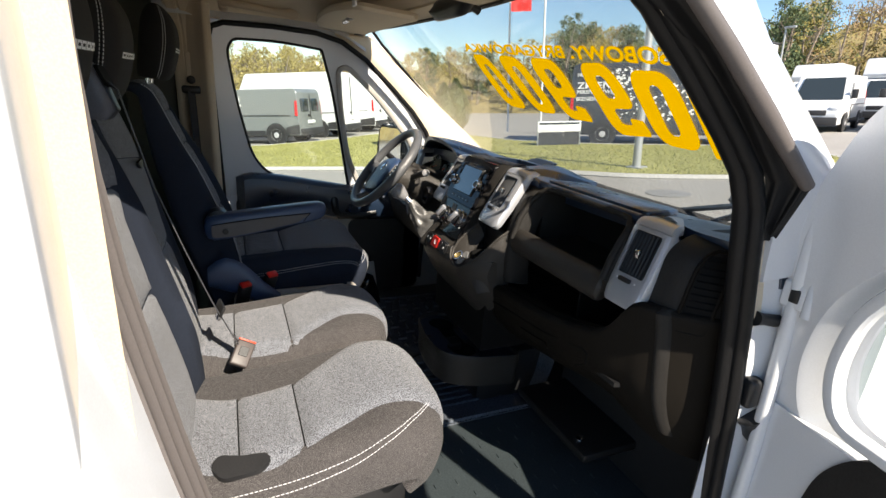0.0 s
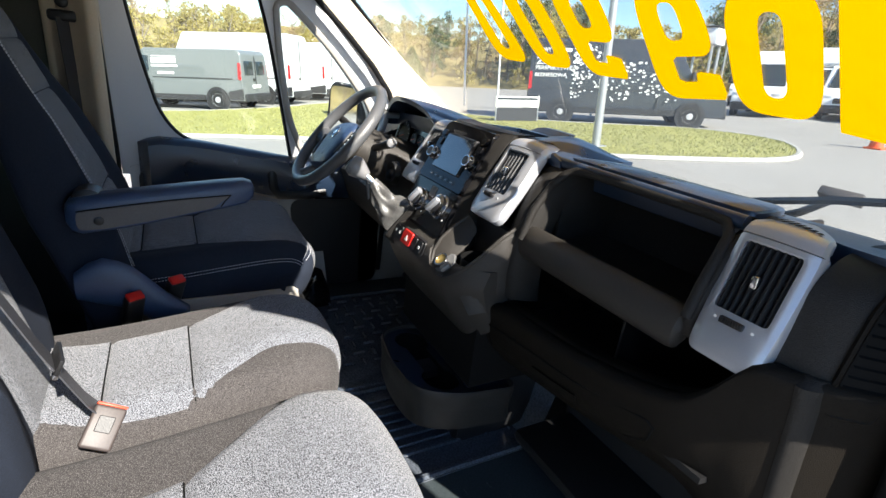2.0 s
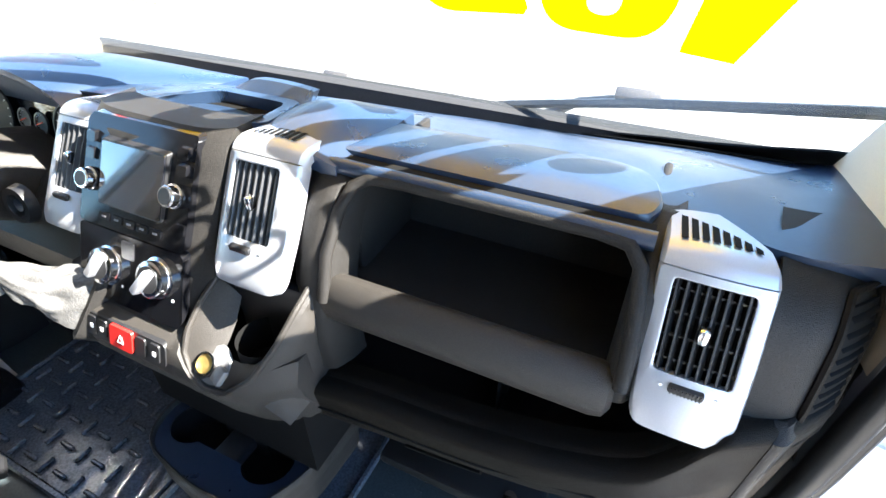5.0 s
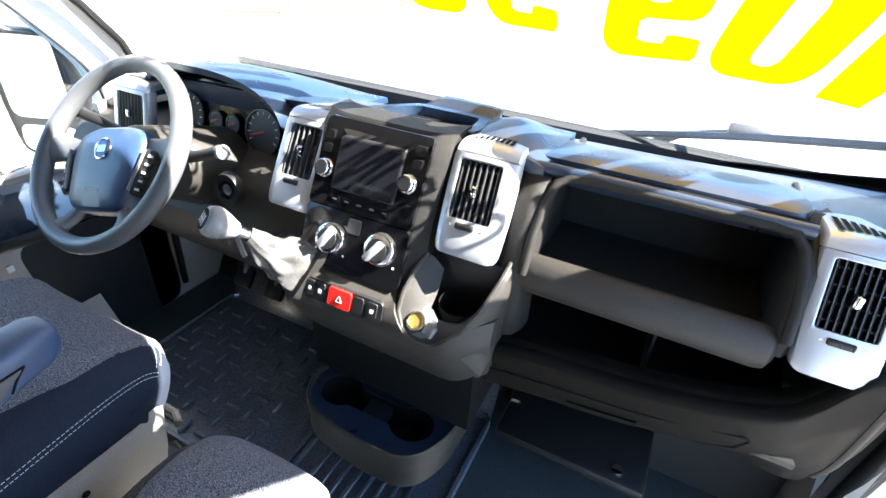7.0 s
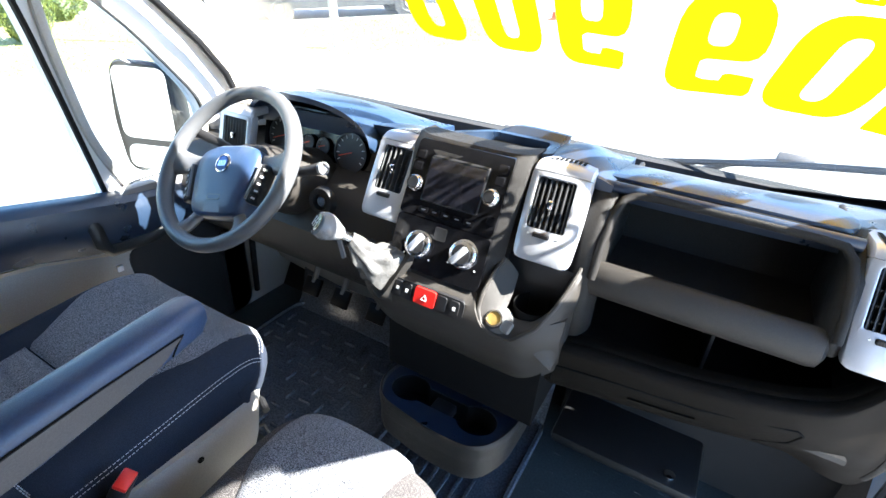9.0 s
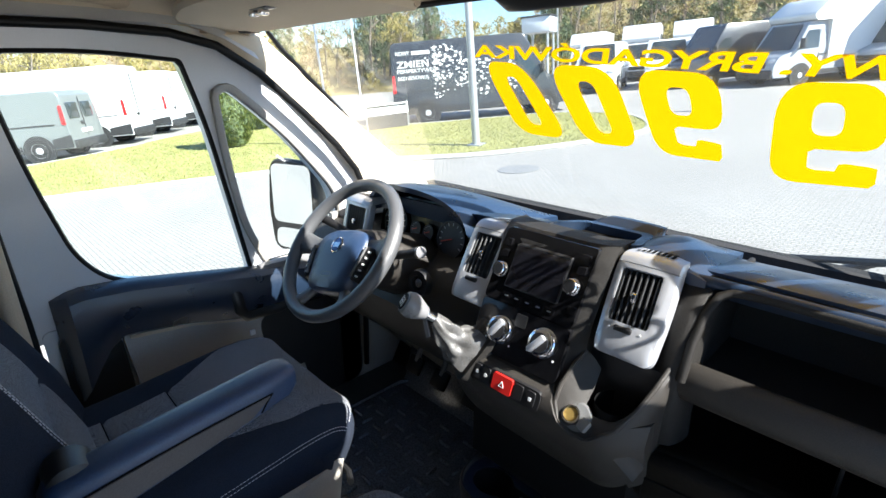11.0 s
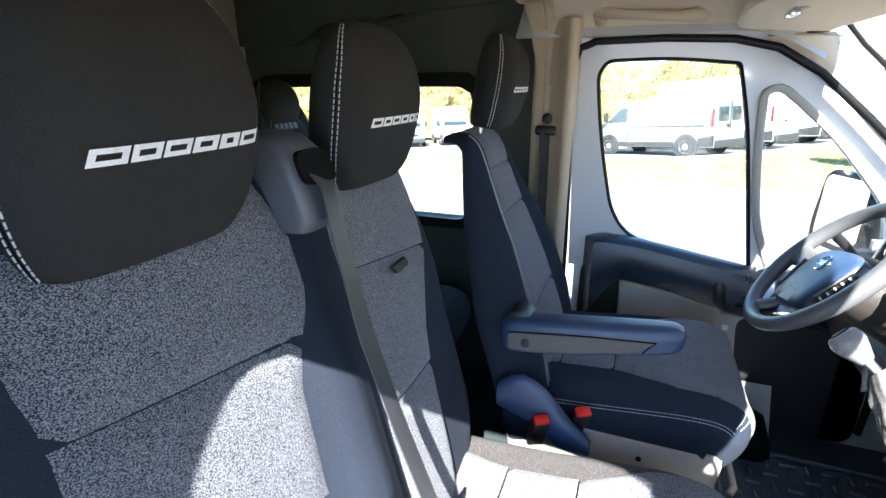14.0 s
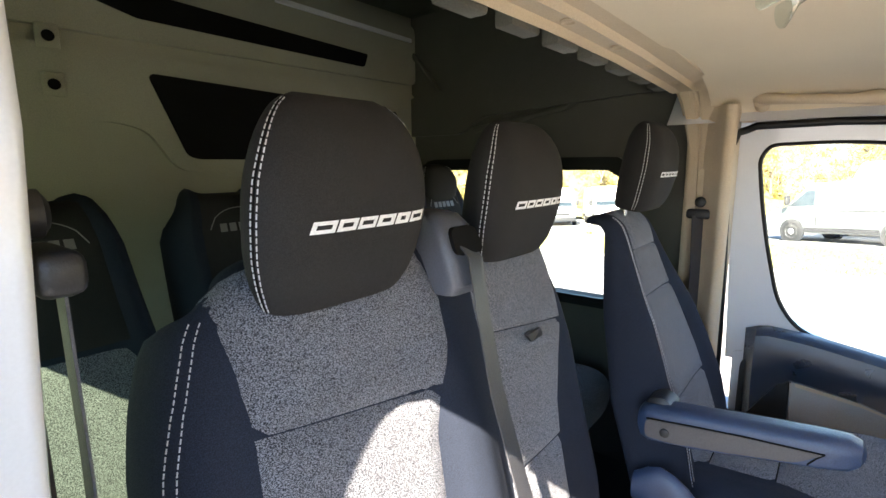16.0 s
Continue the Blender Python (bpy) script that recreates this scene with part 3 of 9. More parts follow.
SEAL_R = [(0.31, 1.775), (0.50, 1.775), (0.66, 1.768), (0.74, 1.755), (0.82, 1.71), (0.90, 1.642), (0.985, 1.56), (1.035, 1.505), (1.058, 1.45), (1.066, 1.39), (1.09, 1.25), (1.115, 1.05), (1.135, 0.87), (1.15, 0.60)]
for side, nm, seal, rolls in ((-1, "left", SEAL, ((0, 0, 0.010),)), (1, "right", SEAL_R, ((-0.004, -0.006, 0.015), (0.012, 0.004, 0.013)))):
    bm = bmesh.new()
    for dx, dy, r in rolls:
        path = []
        for i in range(len(seal) - 1):
            for k in range(4):
                y, z = lerp(seal[i][0], seal[i + 1][0], k / 4), lerp(seal[i][1], seal[i + 1][1], k / 4)
                grow = 1.0 if side < 0 else interp(y, [(0.3, 0.5), (0.7, 0.6), (0.85, 1)])
                path.append((side * (seal_x(max(y, 0.31) if side > 0 else y, z) + dx * grow), y + dy * grow, z))
        tube(bm, path, r if side < 0 else [r * interp(p[1], [(0.3, 0.5), (0.7, 0.6), (0.85, 1)]) for p in path], 12)
    structure("trim_seal_" + nm, bm, M_SEAL, "black rubber door opening seal")

# A pillars: trim between windscreen edge and door opening
for side, nm in ((-1, "left"), (1, "right")):
    bm = bmesh.new()
    edge = [(0.838, 0.890, 1.770), (0.860, 1.062, 1.64), (0.872, 1.236, 1.496), (0.862, 1.380, 1.382), (0.845, 1.520, 1.262)]
    door = [(0.818, 0.735, 1.772), (0.836, 0.93, 1.64), (0.848, 1.07, 1.505), (0.856, 1.19, 1.36), (0.86, 1.21, 1.235)]
    if side > 0:
        edge = [(x, ws_y(x, z) - 0.012, z - 0.004) for x, z in ((0.770, 1.775), (0.772, 1.64), (0.782, 1.496), (0.792, 1.38), (0.798, 1.29))]
        door = [(0.808, 0.735, 1.765), (0.820, 0.90, 1.635), (0.826, 1.035, 1.505), (0.832, 1.075, 1.36), (0.836, 1.10, 1.235)]
    def pillar(u, v):
        i = min(int(u * 4), 3)
        f = u * 4 - i
        a = Vector(edge[i]).lerp(Vector(edge[i + 1]), f)
        b = Vector(door[i]).lerp(Vector(door[i + 1]), f)
        p = a.lerp(b, v)
        p.x -= 0.018 * math.sin(v * math.pi)
        return (side * p.x, p.y, p.z)
    sheet(bm, pillar, list(np.linspace(0, 1, 17)), list(np.linspace(0, 1, 8)), (0.012 if side > 0 else -0.035, 0.012, 0.012))
    structure("pillar_front_" + nm, bm, M_LINER, "pale beige windscreen pillar trim")
bm = bmesh.new()   # outer skin of the passenger's A pillar, and the white jamb with the hinges
GASKET = [(0.855, 0.745, 1.770), (0.868, 0.880, 1.664), (0.870, 0.980, 1.587), (0.873, 1.100, 1.492)]
WEATHER = [(0.815, 0.690, 1.772), (0.822, 0.874, 1.664), (0.826, 0.960, 1.587), (0.830, 1.042, 1.492), (0.834, 1.066, 1.40), (0.836, 1.078, 1.33)]
STRIP = GASKET + [(0.850, 1.092, 1.410), (0.850, 1.098, 1.33)]
OUTER = [(0.796, 0.945, 1.788), (0.815, 1.020, 1.690), (0.826, 1.108, 1.613), (0.838, 1.216, 1.518), (0.848, 1.296, 1.445), (0.855, 1.375, 1.370)]
sheet(bm, lambda u, v: Vector(STRIP[u]).lerp(Vector(OUTER[u]), v) + Vector((0.012 * math.sin(v * math.pi), 0, 0)), [0, 1, 2, 3, 4, 5], [0, 0.25, 0.5, 0.75, 1], (-0.012, 0.002, -0.004))
structure("pillar_outer_right", bm, M_PAINT, "white painted outer windscreen pillar")
bm = bmesh.new()
tube(bm, GASKET, [0.011, 0.012, 0.013, 0.010], 10)
structure("trim_gasket", bm, M_GREYSEAL, "dusty rubber gasket along the windscreen pillar")
bm = bmesh.new()   # ribbed weatherstrip between the opening seal and the gasket
sheet(bm, lambda u, v: Vector(WEATHER[int(u)]).lerp(Vector(WEATHER[min(int(u) + 1, 5)]), u % 1).lerp(Vector(STRIP[int(u)]).lerp(Vector(STRIP[min(int(u) + 1, 5)]), u % 1), v) + Vector((0.3, -1, 0.5)) * 0.0055 * math.cos(v * 4 * math.pi), list(np.linspace(0, 4, 25)), list(np.linspace(0, 1, 25)), (0, 0.012, -0.008))
structure("trim_weatherstrip", bm, M_SEAL, "ribbed black rubber weatherstrip on the door opening")
bm = bmesh.new()
sheet(bm, lambda u, v: (lerp(0.834, 0.888, v) - 0.004 * math.sin(v * math.pi), lerp(1.098, 1.27, v), u), [0.35, 0.7, 0.95, 1.1, 1.25, 1.36, 1.43], [0, 0.15, 0.35, 0.6, 0.8, 1], (-0.01, 0.012, 0))
structure("trim_jamb_front", bm, M_PAINT, "white painted front door jamb")
bm = bmesh.new()   # wing behind the jamb closes the body side
plate(bm, [(0.93, y, z) for y, z in [(1.235, 0.3), (2.2, 0.3), (2.2, 1.0), (1.66, 1.22), (1.26, 1.34)]], (0.03, 0, 0))
structure("wing_right", bm, M_PAINT, "white painted front wing")
bm = bmesh.new()
plate(bm, [(-0.96, y, z) for y, z in [(1.30, 0.3), (2.2, 0.3), (2.2, 1.0), (1.66, 1.20), (1.35, 1.22)]], (0.03, 0, 0))
structure("wing_left", bm, M_PAINT, "white painted front wing")
for side, nm in ((-1, "left"), (1, "right")):   # body side from the opening edge up to the roof, added to stop sun leaking in
    bm = bmesh.new()
    def rail(u, v):
        low = interp(u, [(0.10, 1.786), (0.70, 1.786), (0.78, 1.760), (0.86, 1.715)])
        top = lerp(2.36, 1.82, max(0, (u - 0.10) / 0.75) ** 0.8) + 0.02
        return (side * interp(v, [(0, 0.792), (0.5, 0.945), (1, 0.94)]), u, interp(v, [(0, low), (0.5, min(low + 0.15, top)), (1, top)]))
    sheet(bm, rail, [0.10, 0.2, 0.3, 0.4, 0.5, 0.6, 0.7, 0.78, 0.86], [0, 0.25, 0.5, 1], (side * 0.012, 0, 0.008))
    structure("trim_roof_rail_" + nm, bm, M_PAINT, "white painted roof rail over the door")

# windscreen
def foot_z(x):
    """Height of the lower edge of the clear glass, rising to the passenger's corner."""
    return curve(x, [(-0.95, 1.240), (-0.72, 1.216), (-0.57, 1.209), (-0.2, 1.226), (0.1, 1.250), (0.29, 1.270), (0.42, 1.282), (0.66, 1.324), (0.74, 1.338), (0.80, 1.356), (0.9, 1.385)])


us, vs = list(np.linspace(-0.935, 0.935, 25)), list(np.linspace(1.17, 1.80, 14))
w1 = thing("window_1", "large dusty windscreen with yellow lettering on it", "windscreen", (0, 1.6, 1.2), kind="structure")
bm = bmesh.new()
def ws_pt(u, v, lift=0.0):
    z = v
    lim = interp(z, [(1.2, 0.925), (1.77, 0.838), (1.81, 0.81)])
    x = u * (lim - (0.055 if u > 0 else 0.0)) / 0.935
    return Vector((x, ws_y(x, z) + lift, z + lift * 0.72))
grid(bm, [[ws_pt(u, v) for v in vs] for u in us])
pane = part("pane", bm, M_SHIELD, w1)
pane.visible_shadow = False
bm = bmesh.new()
rim = [ws_pt(u, 1.17, -0.004) for u in us] + [ws_pt(0.935, v, -0.004) for v in vs[1:]] + [ws_pt(u, 1.805, -0.004) for u in us[::-1]] + [ws_pt(-0.935, v, -0.004) for v in vs[::-1][1:-1]]
tube(bm, rim, 0.006, 6, closed=True)
part("seal", bm, M_SEAL, w1, "black rubber seal")
bm = bmesh.new()
sheet(bm, lambda u, v: ws_pt(u, lerp(1.16, foot_z(u), v), -0.006), us, [0, 1], (0, -0.002, -0.002))
part("frit_band", bm, M_SEAL, w1, "black printed lower band")
bm = bmesh.new()
sheet(bm, lambda u, v: (u, ws_y(u, 1.80) - 0.075 * (1 - v), lerp(1.822, 1.803, v)), us, [0, 1], (0, 0, 0.03))
structure("trim_header", bm, M_LINER, "beige windscreen header trim")

# a windscreen price: film letters stuck on the glass, read from outside
def film_text(body, quad, shear, weight, name, label):
    """quad: the glyphs' box on the glass as (x, z) of its lower left, lower right, upper right and upper left, as read from outside."""
    cu = bpy.data.curves.new(name, "FONT")
    cu.body, cu.shear, cu.offset, cu.size = body, shear, weight, 1.0
    tmp = bpy.data.objects.new("tmp", cu)
    scene.collection.objects.link(tmp)
    me = bpy.data.meshes.new_from_object(tmp.evaluated_get(bpy.context.evaluated_depsgraph_get()))
    bpy.data.objects.remove(tmp)
    b2 = bmesh.new()
    b2.from_mesh(me)
    bmesh.ops.triangulate(b2, faces=b2.faces)
    xs, ys = [v.co.x for v in b2.verts], [v.co.y for v in b2.verts]
    lx, hx, ly, hy = min(xs), max(xs), min(ys), max(ys)
    q = [Vector(p) for p in quad]
    for v in b2.verts:
        s, t = (v.co.x - lx) / (hx - lx), (v.co.y - ly) / (hy - ly)
        x, z = q[0].lerp(q[1], s).lerp(q[3].lerp(q[2], s), t)
        v.co = (x, ws_y(x, z) - 0.003, z - 0.002)
    part(name, b2, M_YELLOW, w1, label)


DIGITS = (("1", (0.646, 1.482), (0.572, 1.490), (0.597, 1.644), (0.700, 1.636)), ("0", (0.551, 1.498), (0.410, 1.502), (0.446, 1.659), (0.582, 1.653)),
          ("9", (0.407, 1.516), (0.252, 1.506), (0.282, 1.674), (0.404, 1.672)),
          ("9", (0.188, 1.532), (0.063, 1.535), (0.075, 1.692), (0.208, 1.684)),
          ("0", (0.031, 1.542), (-0.094, 1.544), (-0.085, 1.701), (0.041, 1.694)),
          ("0", (-0.130, 1.546), (-0.260, 1.553), (-0.227, 1.709), (-0.133, 1.702)))
def block_digit(ch):
    """Outline and counter of a squarish bold digit in a unit box."""
    if ch == "0":
        return [rounded([(0, 0), (1, 0), (1, 1), (0, 1)], 0.33, 8), rounded([(0.37, 0.17), (0.63, 0.17), (0.63, 0.83), (0.37, 0.83)], 0.12, 6)[::-1]]
    if ch == "9":
        return [rounded([(0.04, 0.0), (1, 0), (1, 1), (0, 1), (0, 0.40), (0.64, 0.40), (0.64, 0.17), (0.36, 0.17), (0.36, 0.27), (0.04, 0.24)], [0.06, 0.30, 0.33, 0.33, 0.22, 0.02, 0.05, 0.04, 0.0, 0.0], 7), rounded([(0.36, 0.54), (0.64, 0.54), (0.64, 0.84), (0.36, 0.84)], 0.11, 6)[::-1]]
    return [[(0.22, 0), (1, 0), (1, 1), (0.55, 1), (0, 0.82), (0, 0.62), (0.22, 0.68)]]


for ch, *quad in DIGITS:
    b2 = bmesh.new()
    q = [Vector(p) for p in quad]
    loops = []
    for lp in block_digit(ch):
        lp = resample(lp, 56)
        loops.append([(*q[0].lerp(q[1], s).lerp(q[3].lerp(q[2], s), t), 0) for s, t in lp])
    fill_holes(b2, loops)
    for v in b2.verts:
        x, z = v.co.x, v.co.y
        v.co = (x, ws_y(x, z) - 0.003, z - 0.002)
    part("price_digit", b2, M_YELLOW, w1, "yellow film digit " + ch)
film_text("OSOBOWY, BRYGAD\u00d3WKA", [(0.652, 1.654), (-0.242, 1.712), (-0.219, 1.742), (0.674, 1.696)], 0.0, 0.03, "headline_lettering", "yellow film capital letters")
bm = bmesh.new()
tl = [(0.69 + 0.034 * math.cos(a), 1.535 + 0.024 * math.sin(a)) for a in np.linspace(0, 2 * math.pi, 25)[:-1]]
vsx = [bm.verts.new((x, ws_y(x, z) - 0.003, z)) for x, z in tl]
bm.faces.new(vsx)
part("round_sticker", bm, M_TEAL, w1, "pale teal round sticker")

# wipers outside at the foot of the glass
for pts, hub in (([(0.27, 1.282), (0.53, 1.361), (0.80, 1.428)], (0.34, 1.26)), ([(-0.50, 1.246), (-0.15, 1.262), (0.17, 1.275)], (-0.30, 1.225))):
    wip = thing("windscreen_wiper", "black windscreen wiper resting at the foot of the glass", "wiper", (pts[1][0], ws_y(pts[1][0], pts[1][1]) + 0.02, pts[1][1]), "windscreen wipers")
    bm = bmesh.new()
    line = [Vector((lerp(pts[0][0], pts[2][0], k / 12), 0, interp(lerp(pts[0][0], pts[2][0], k / 12), [(p[0], p[1]) for p in pts]))) for k in range(13)]
    tube(bm, [(p.x, ws_y(p.x, p.z) + 0.014, p.z + 0.008) for p in line], 0.008, 6)
    part("blade", bm, M_BLACK, wip)
    bm = bmesh.new()
    p = Vector((pts[1][0], ws_y(*pts[1]) + 0.028, pts[1][1] + 0.014))
    box(bm, (-0.035, -0.012, -0.008), (0.035, 0.012, 0.010), 0.004, 2, Matrix.Translation(p) @ pose(0, 0, 0, -36, 0, 0))
    part("joint", bm, M_GREYSEAL, wip)
    bm = bmesh.new()
    tube(bm, [p, (lerp(p.x, hub[0], 0.6), ws_y(hub[0], hub[1]) + 0.03, lerp(p.z, hub[1], 0.6)), (hub[0], ws_y(*hub) + 0.03, hub[1])], [0.006, 0.009, 0.013], 8)
    part("arm", bm, M_BLACK, wip)

bm = bmesh.new()   # pale kick panels closing the driver's foot space
sheet(bm, lambda u, v: (-0.872, lerp(1.08, 1.55, u), lerp(0.55, 1.26, v)), [0, 0.5, 1], [0, 0.5, 1], (-0.02, 0, 0))
sheet(bm, lambda u, v: (lerp(-0.87, -0.16, u), interp(v, [(0, 1.30), (0.5, 1.24), (1, 1.17)]) - 0.03 * math.sin(u * 3.1), lerp(0.74, 0.99, v)), list(np.linspace(0, 1, 8)), [0, 0.25, 0.5, 0.75, 1], (0, 0.015, 0))
structure("trim_kick_panel", bm, M_WARMTRIM, "pale grey-beige kick panel under the dash")

bm = bmesh.new()
plate(bm, [(-0.930, y, z) for y, z in rounded([(0.14, 1.70), (0.27, 1.70), (0.275, 1.77), (0.33, 1.805), (0.33, 1.90), (0.14, 1.90)], 0.01)], (-0.02, 0, 0))
structure("trim_corner_left", bm, M_PAINT, "white painted upper corner of the driver door opening")
bm = bmesh.new()   # unseen rear corner plate over the passenger door opening, added to cut the sun patch
plate(bm, [(0.845, y, z) for y, z in rounded([(0.12, 1.665), (0.195, 1.665), (0.198, 1.72), (0.205, 1.78), (0.215, 1.87), (0.12, 1.87)], 0.01)], (0.05, 0, 0))
structure("trim_corner", bm, M_PAINT, "white painted upper corner of the door opening")

# ---- doors ----
WIN = rounded([(0.329, 1.685), (0.352, 1.728), (0.52, 1.733), (0.692, 1.716), (0.738, 1.56), (0.822, 1.115), (0.56, 1.160), (0.455, 1.20), (0.40, 1.28), (0.362, 1.45), (0.342, 1.57)], [0.02, 0.03, 0.1, 0.012, 0.15, 0.015, 0.08, 0.06, 0.06, 0.08, 0.1], 5)
QUARTER = rounded([(0.755, 1.640), (0.79, 1.655), (0.85, 1.608), (0.94, 1.528), (1.024, 1.434), (1.11, 1.33), (1.13, 1.22), (1.11, 1.14), (0.868, 1.138), (0.804, 1.27), (0.768, 1.486)], [0.015, 0.02, 0.05, 0.05, 0.06, 0.06, 0.05, 0.04, 0.02, 0.1, 0.1], 5)
DOOR_UP = rounded([(0.285, 1.08), (0.278, 1.40), (0.262, 1.72), (0.315, 1.795), (0.52, 1.802), (0.72, 1.792), (0.875, 1.72), (1.035, 1.585), (1.185, 1.445), (1.26, 1.33), (1.26, 1.08)], [0, 0.1, 0.03, 0.03, 0.1, 0.08, 0.06, 0.06, 0.05, 0.03, 0], 5)


DOOR_UP2 = rounded([(0.285, 1.08), (0.278, 1.40), (0.262, 1.72), (0.315, 1.795), (0.52, 1.802), (0.80, 1.792), (0.93, 1.755), (1.04, 1.70), (1.160, 1.600), (1.193, 1.535), (1.223, 1.47), (1.235, 1.39), (1.235, 1.08)], [0, 0.1, 0.03, 0.03, 0.1, 0.08, 0.06, 0.06, 0.05, 0.04, 0.03, 0.03, 0], 5)


def build_door(name, label, side, lower_mat):
    """A cab door in its closed place. side: -1 driver, +1 passenger."""
    d = thing(name, label, "van door", (side * 0.93, 1.21, 0.6), kind="structure")
    s = side

    def at(p, inn):
        return Vector((s * (gx(p[1]) - inn), p[0], p[1]))

    bm = bmesh.new()
    hole = resample(QUARTER, 90)
    if side > 0:   # a wide smooth cove round the quarter window
        c = sum((Vector(p) for p in hole), Vector((0, 0))) / 90
        big = [(min(c.x + (p[0] - c.x) * 1.28, 1.205), c.y + (p[1] - c.y) * 1.22) for p in hole]
        big = [(p[0] if p[0] > c.x else max(p[0], 0.80), p[1]) for p in big]
        b2 = bmesh.new()
        grid(b2, [[at((lerp(a[0], b[0], k), lerp(a[1], b[1], k)), i) for a, b in zip(big, hole)] for k, i in ((0, 0.056), (0.15, 0.050), (0.4, 0.036), (0.7, 0.024), (1, 0.012))], close_v=True)
        part("window_cove", b2, M_PAINT, d, "smooth pale cove round the quarter window")
        hole = big
    fill_holes(bm, [[at(p, 0.055) for p in lp] for lp in (DOOR_UP if side < 0 else DOOR_UP2, WIN, hole)])
    ext = bmesh.ops.extrude_face_region(bm, geom=list(bm.faces))
    for g in ext["geom"]:
        if isinstance(g, bmesh.types.BMVert):
            g.co.x += s * 0.07
    part("window_frame", bm, M_PAINT, d, "white painted window frame")
    for loop, wide in ((WIN, 0.016), (QUARTER, 0.014)):
        pts = resample(loop, 90)
        c = sum((Vector(p) for p in pts), Vector((0, 0))) / len(pts)
        bm = bmesh.new()
        tube(bm, [at(p, 0.045) for p in pts], wide * 0.62, 8, closed=True)
        part("window_seal", bm, M_SEAL if side < 0 or loop is WIN else M_PAINT, d, "black rubber glass run" if side < 0 or loop is WIN else "pale glass run")
        bm = bmesh.new()
        plate(bm, [at(p, 0.006) for p in pts], (s * 0.004, 0, 0))
        part("pane", bm, M_GLASS, d).visible_shadow = False
    bm = bmesh.new()   # light rim round the quarter glass
    q2 = resample(QUARTER, 90)
    tube(bm, [at(p, 0.060) for p in q2], 0.011, 8, closed=True, flat=0.8)
    part("quarter_rim", bm, M_WARMTRIM if side < 0 else M_PAINT, d, "moulded rim of the quarter window")
    bm = bmesh.new()   # lower door shell
    lo = rounded([(0.31, 0.50), (0.305, 1.11), (1.225, 1.11), (1.225, 0.95), (1.20, 0.50)], [0.05, 0.02, 0.02, 0.1, 0.1], 5)
    plate(bm, [(s * 0.905, p[0], p[1]) for p in lo], (s * 0.065, 0, 0))
    part("door_shell", bm, lower_mat, d)
    return d


door1 = build_door("door_1", "closed driver door with white frame and dark armrest panel", -1, M_PAINT)
# moulded inner panel: dark upper band with a sill, lighter insert, handle cup
def band(u, v):
    """The padded band along the window sill of the driver door."""
    y = lerp(0.335, 1.16, u)
    top = interp(y, [(0.33, 1.185), (0.38, 1.208), (0.50, 1.200), (0.82, 1.145), (1.16, 1.115)])
    low = interp(y, [(0.33, 0.88), (0.42, 1.03), (0.46, 1.06), (0.60, 1.04), (0.75, 1.00), (1.16, 0.98)])
    prof = [(0.910, top - 0.015), (0.895, top), (0.865, top - 0.003), (0.845, top - 0.018), (0.838, top - 0.045), (0.840, lerp(top, low, 0.6)), (0.858, low + 0.01), (0.875, low), (0.91, low)]
    k = v * (len(prof) - 1)
    i = min(int(k), len(prof) - 2)
    x, z = lerp(prof[i][0], prof[i + 1][0], k - i), lerp(prof[i][1], prof[i + 1][1], k - i)
    e = min(1, u / 0.03)
    return (-lerp(0.90, x, e ** 0.5), y, z)


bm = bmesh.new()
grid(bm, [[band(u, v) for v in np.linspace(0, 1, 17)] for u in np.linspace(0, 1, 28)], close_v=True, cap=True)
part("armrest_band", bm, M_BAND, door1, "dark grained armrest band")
bm = bmesh.new()
plate(bm, [(-0.885, y, z) for y, z in rounded([(0.325, 0.55), (0.33, 1.10), (0.40, 1.09), (0.455, 1.06), (0.46, 0.86), (0.50, 0.80), (1.18, 0.80), (1.18, 0.55)], 0.04)], (-0.02, 0, 0))
part("lower_panel", bm, M_BLACK, door1, "black lower door panel")
bm = bmesh.new()
plate(bm, [(-0.877, y, z) for y, z in rounded([(0.455, 1.062), (0.62, 1.045), (0.78, 1.0), (0.92, 0.985), (0.92, 0.80), (0.48, 0.80)], 0.02)], (-0.025, 0, 0))
ins = part("insert_panel", bm, M_WARMTRIM, door1, "grey-beige ribbed insert")
bm = bmesh.new()
plate(bm, [(-0.873, y, z) for y, z in rounded([(0.47, 1.055), (0.62, 1.037), (0.77, 0.997), (0.77, 0.988), (0.62, 1.028), (0.47, 1.046)], 0.003)], (-0.004, 0, 0))
part("rib", bm, M_TRIM, ins)
bm = bmesh.new()
tube(bm, [(-0.86, 0.735, 1.13), (-0.842, 0.735, 1.09), (-0.842, 0.74, 1.045), (-0.85, 0.76, 1.015), (-0.85, 0.86, 1.01), (-0.852, 0.93, 1.02)], 0.017, 10, flat=0.6)
part("pull_cup", bm, M_BLACK, door1, "black grab cup")
bm = bmesh.new()
box(bm, (-0.868, 0.75, 1.06), (-0.842, 0.85, 1.085), 0.006)
part("door_handle", bm, M_BLACK, door1, "black release lever")
bm = bmesh.new()
box(bm, (-0.876, 0.768, 0.938), (-0.868, 0.784, 0.956), 0.003)
part("lock_plug", bm, M_PRINT, door1, "small white plug")
bm = bmesh.new()
box(bm, (-0.90, 0.82, 1.10), (-0.862, 1.0, 1.152), 0.012)
part("window_switch_panel", bm, M_KNOB, door1, "satin grey switch plate")
bm = bmesh.new()
plate(bm, [(-0.872, y, z) for y, z in rounded([(0.80, 0.99), (1.16, 0.98), (1.16, 0.62), (0.95, 0.62), (0.82, 0.80)], 0.05)], (-0.03, 0, 0))
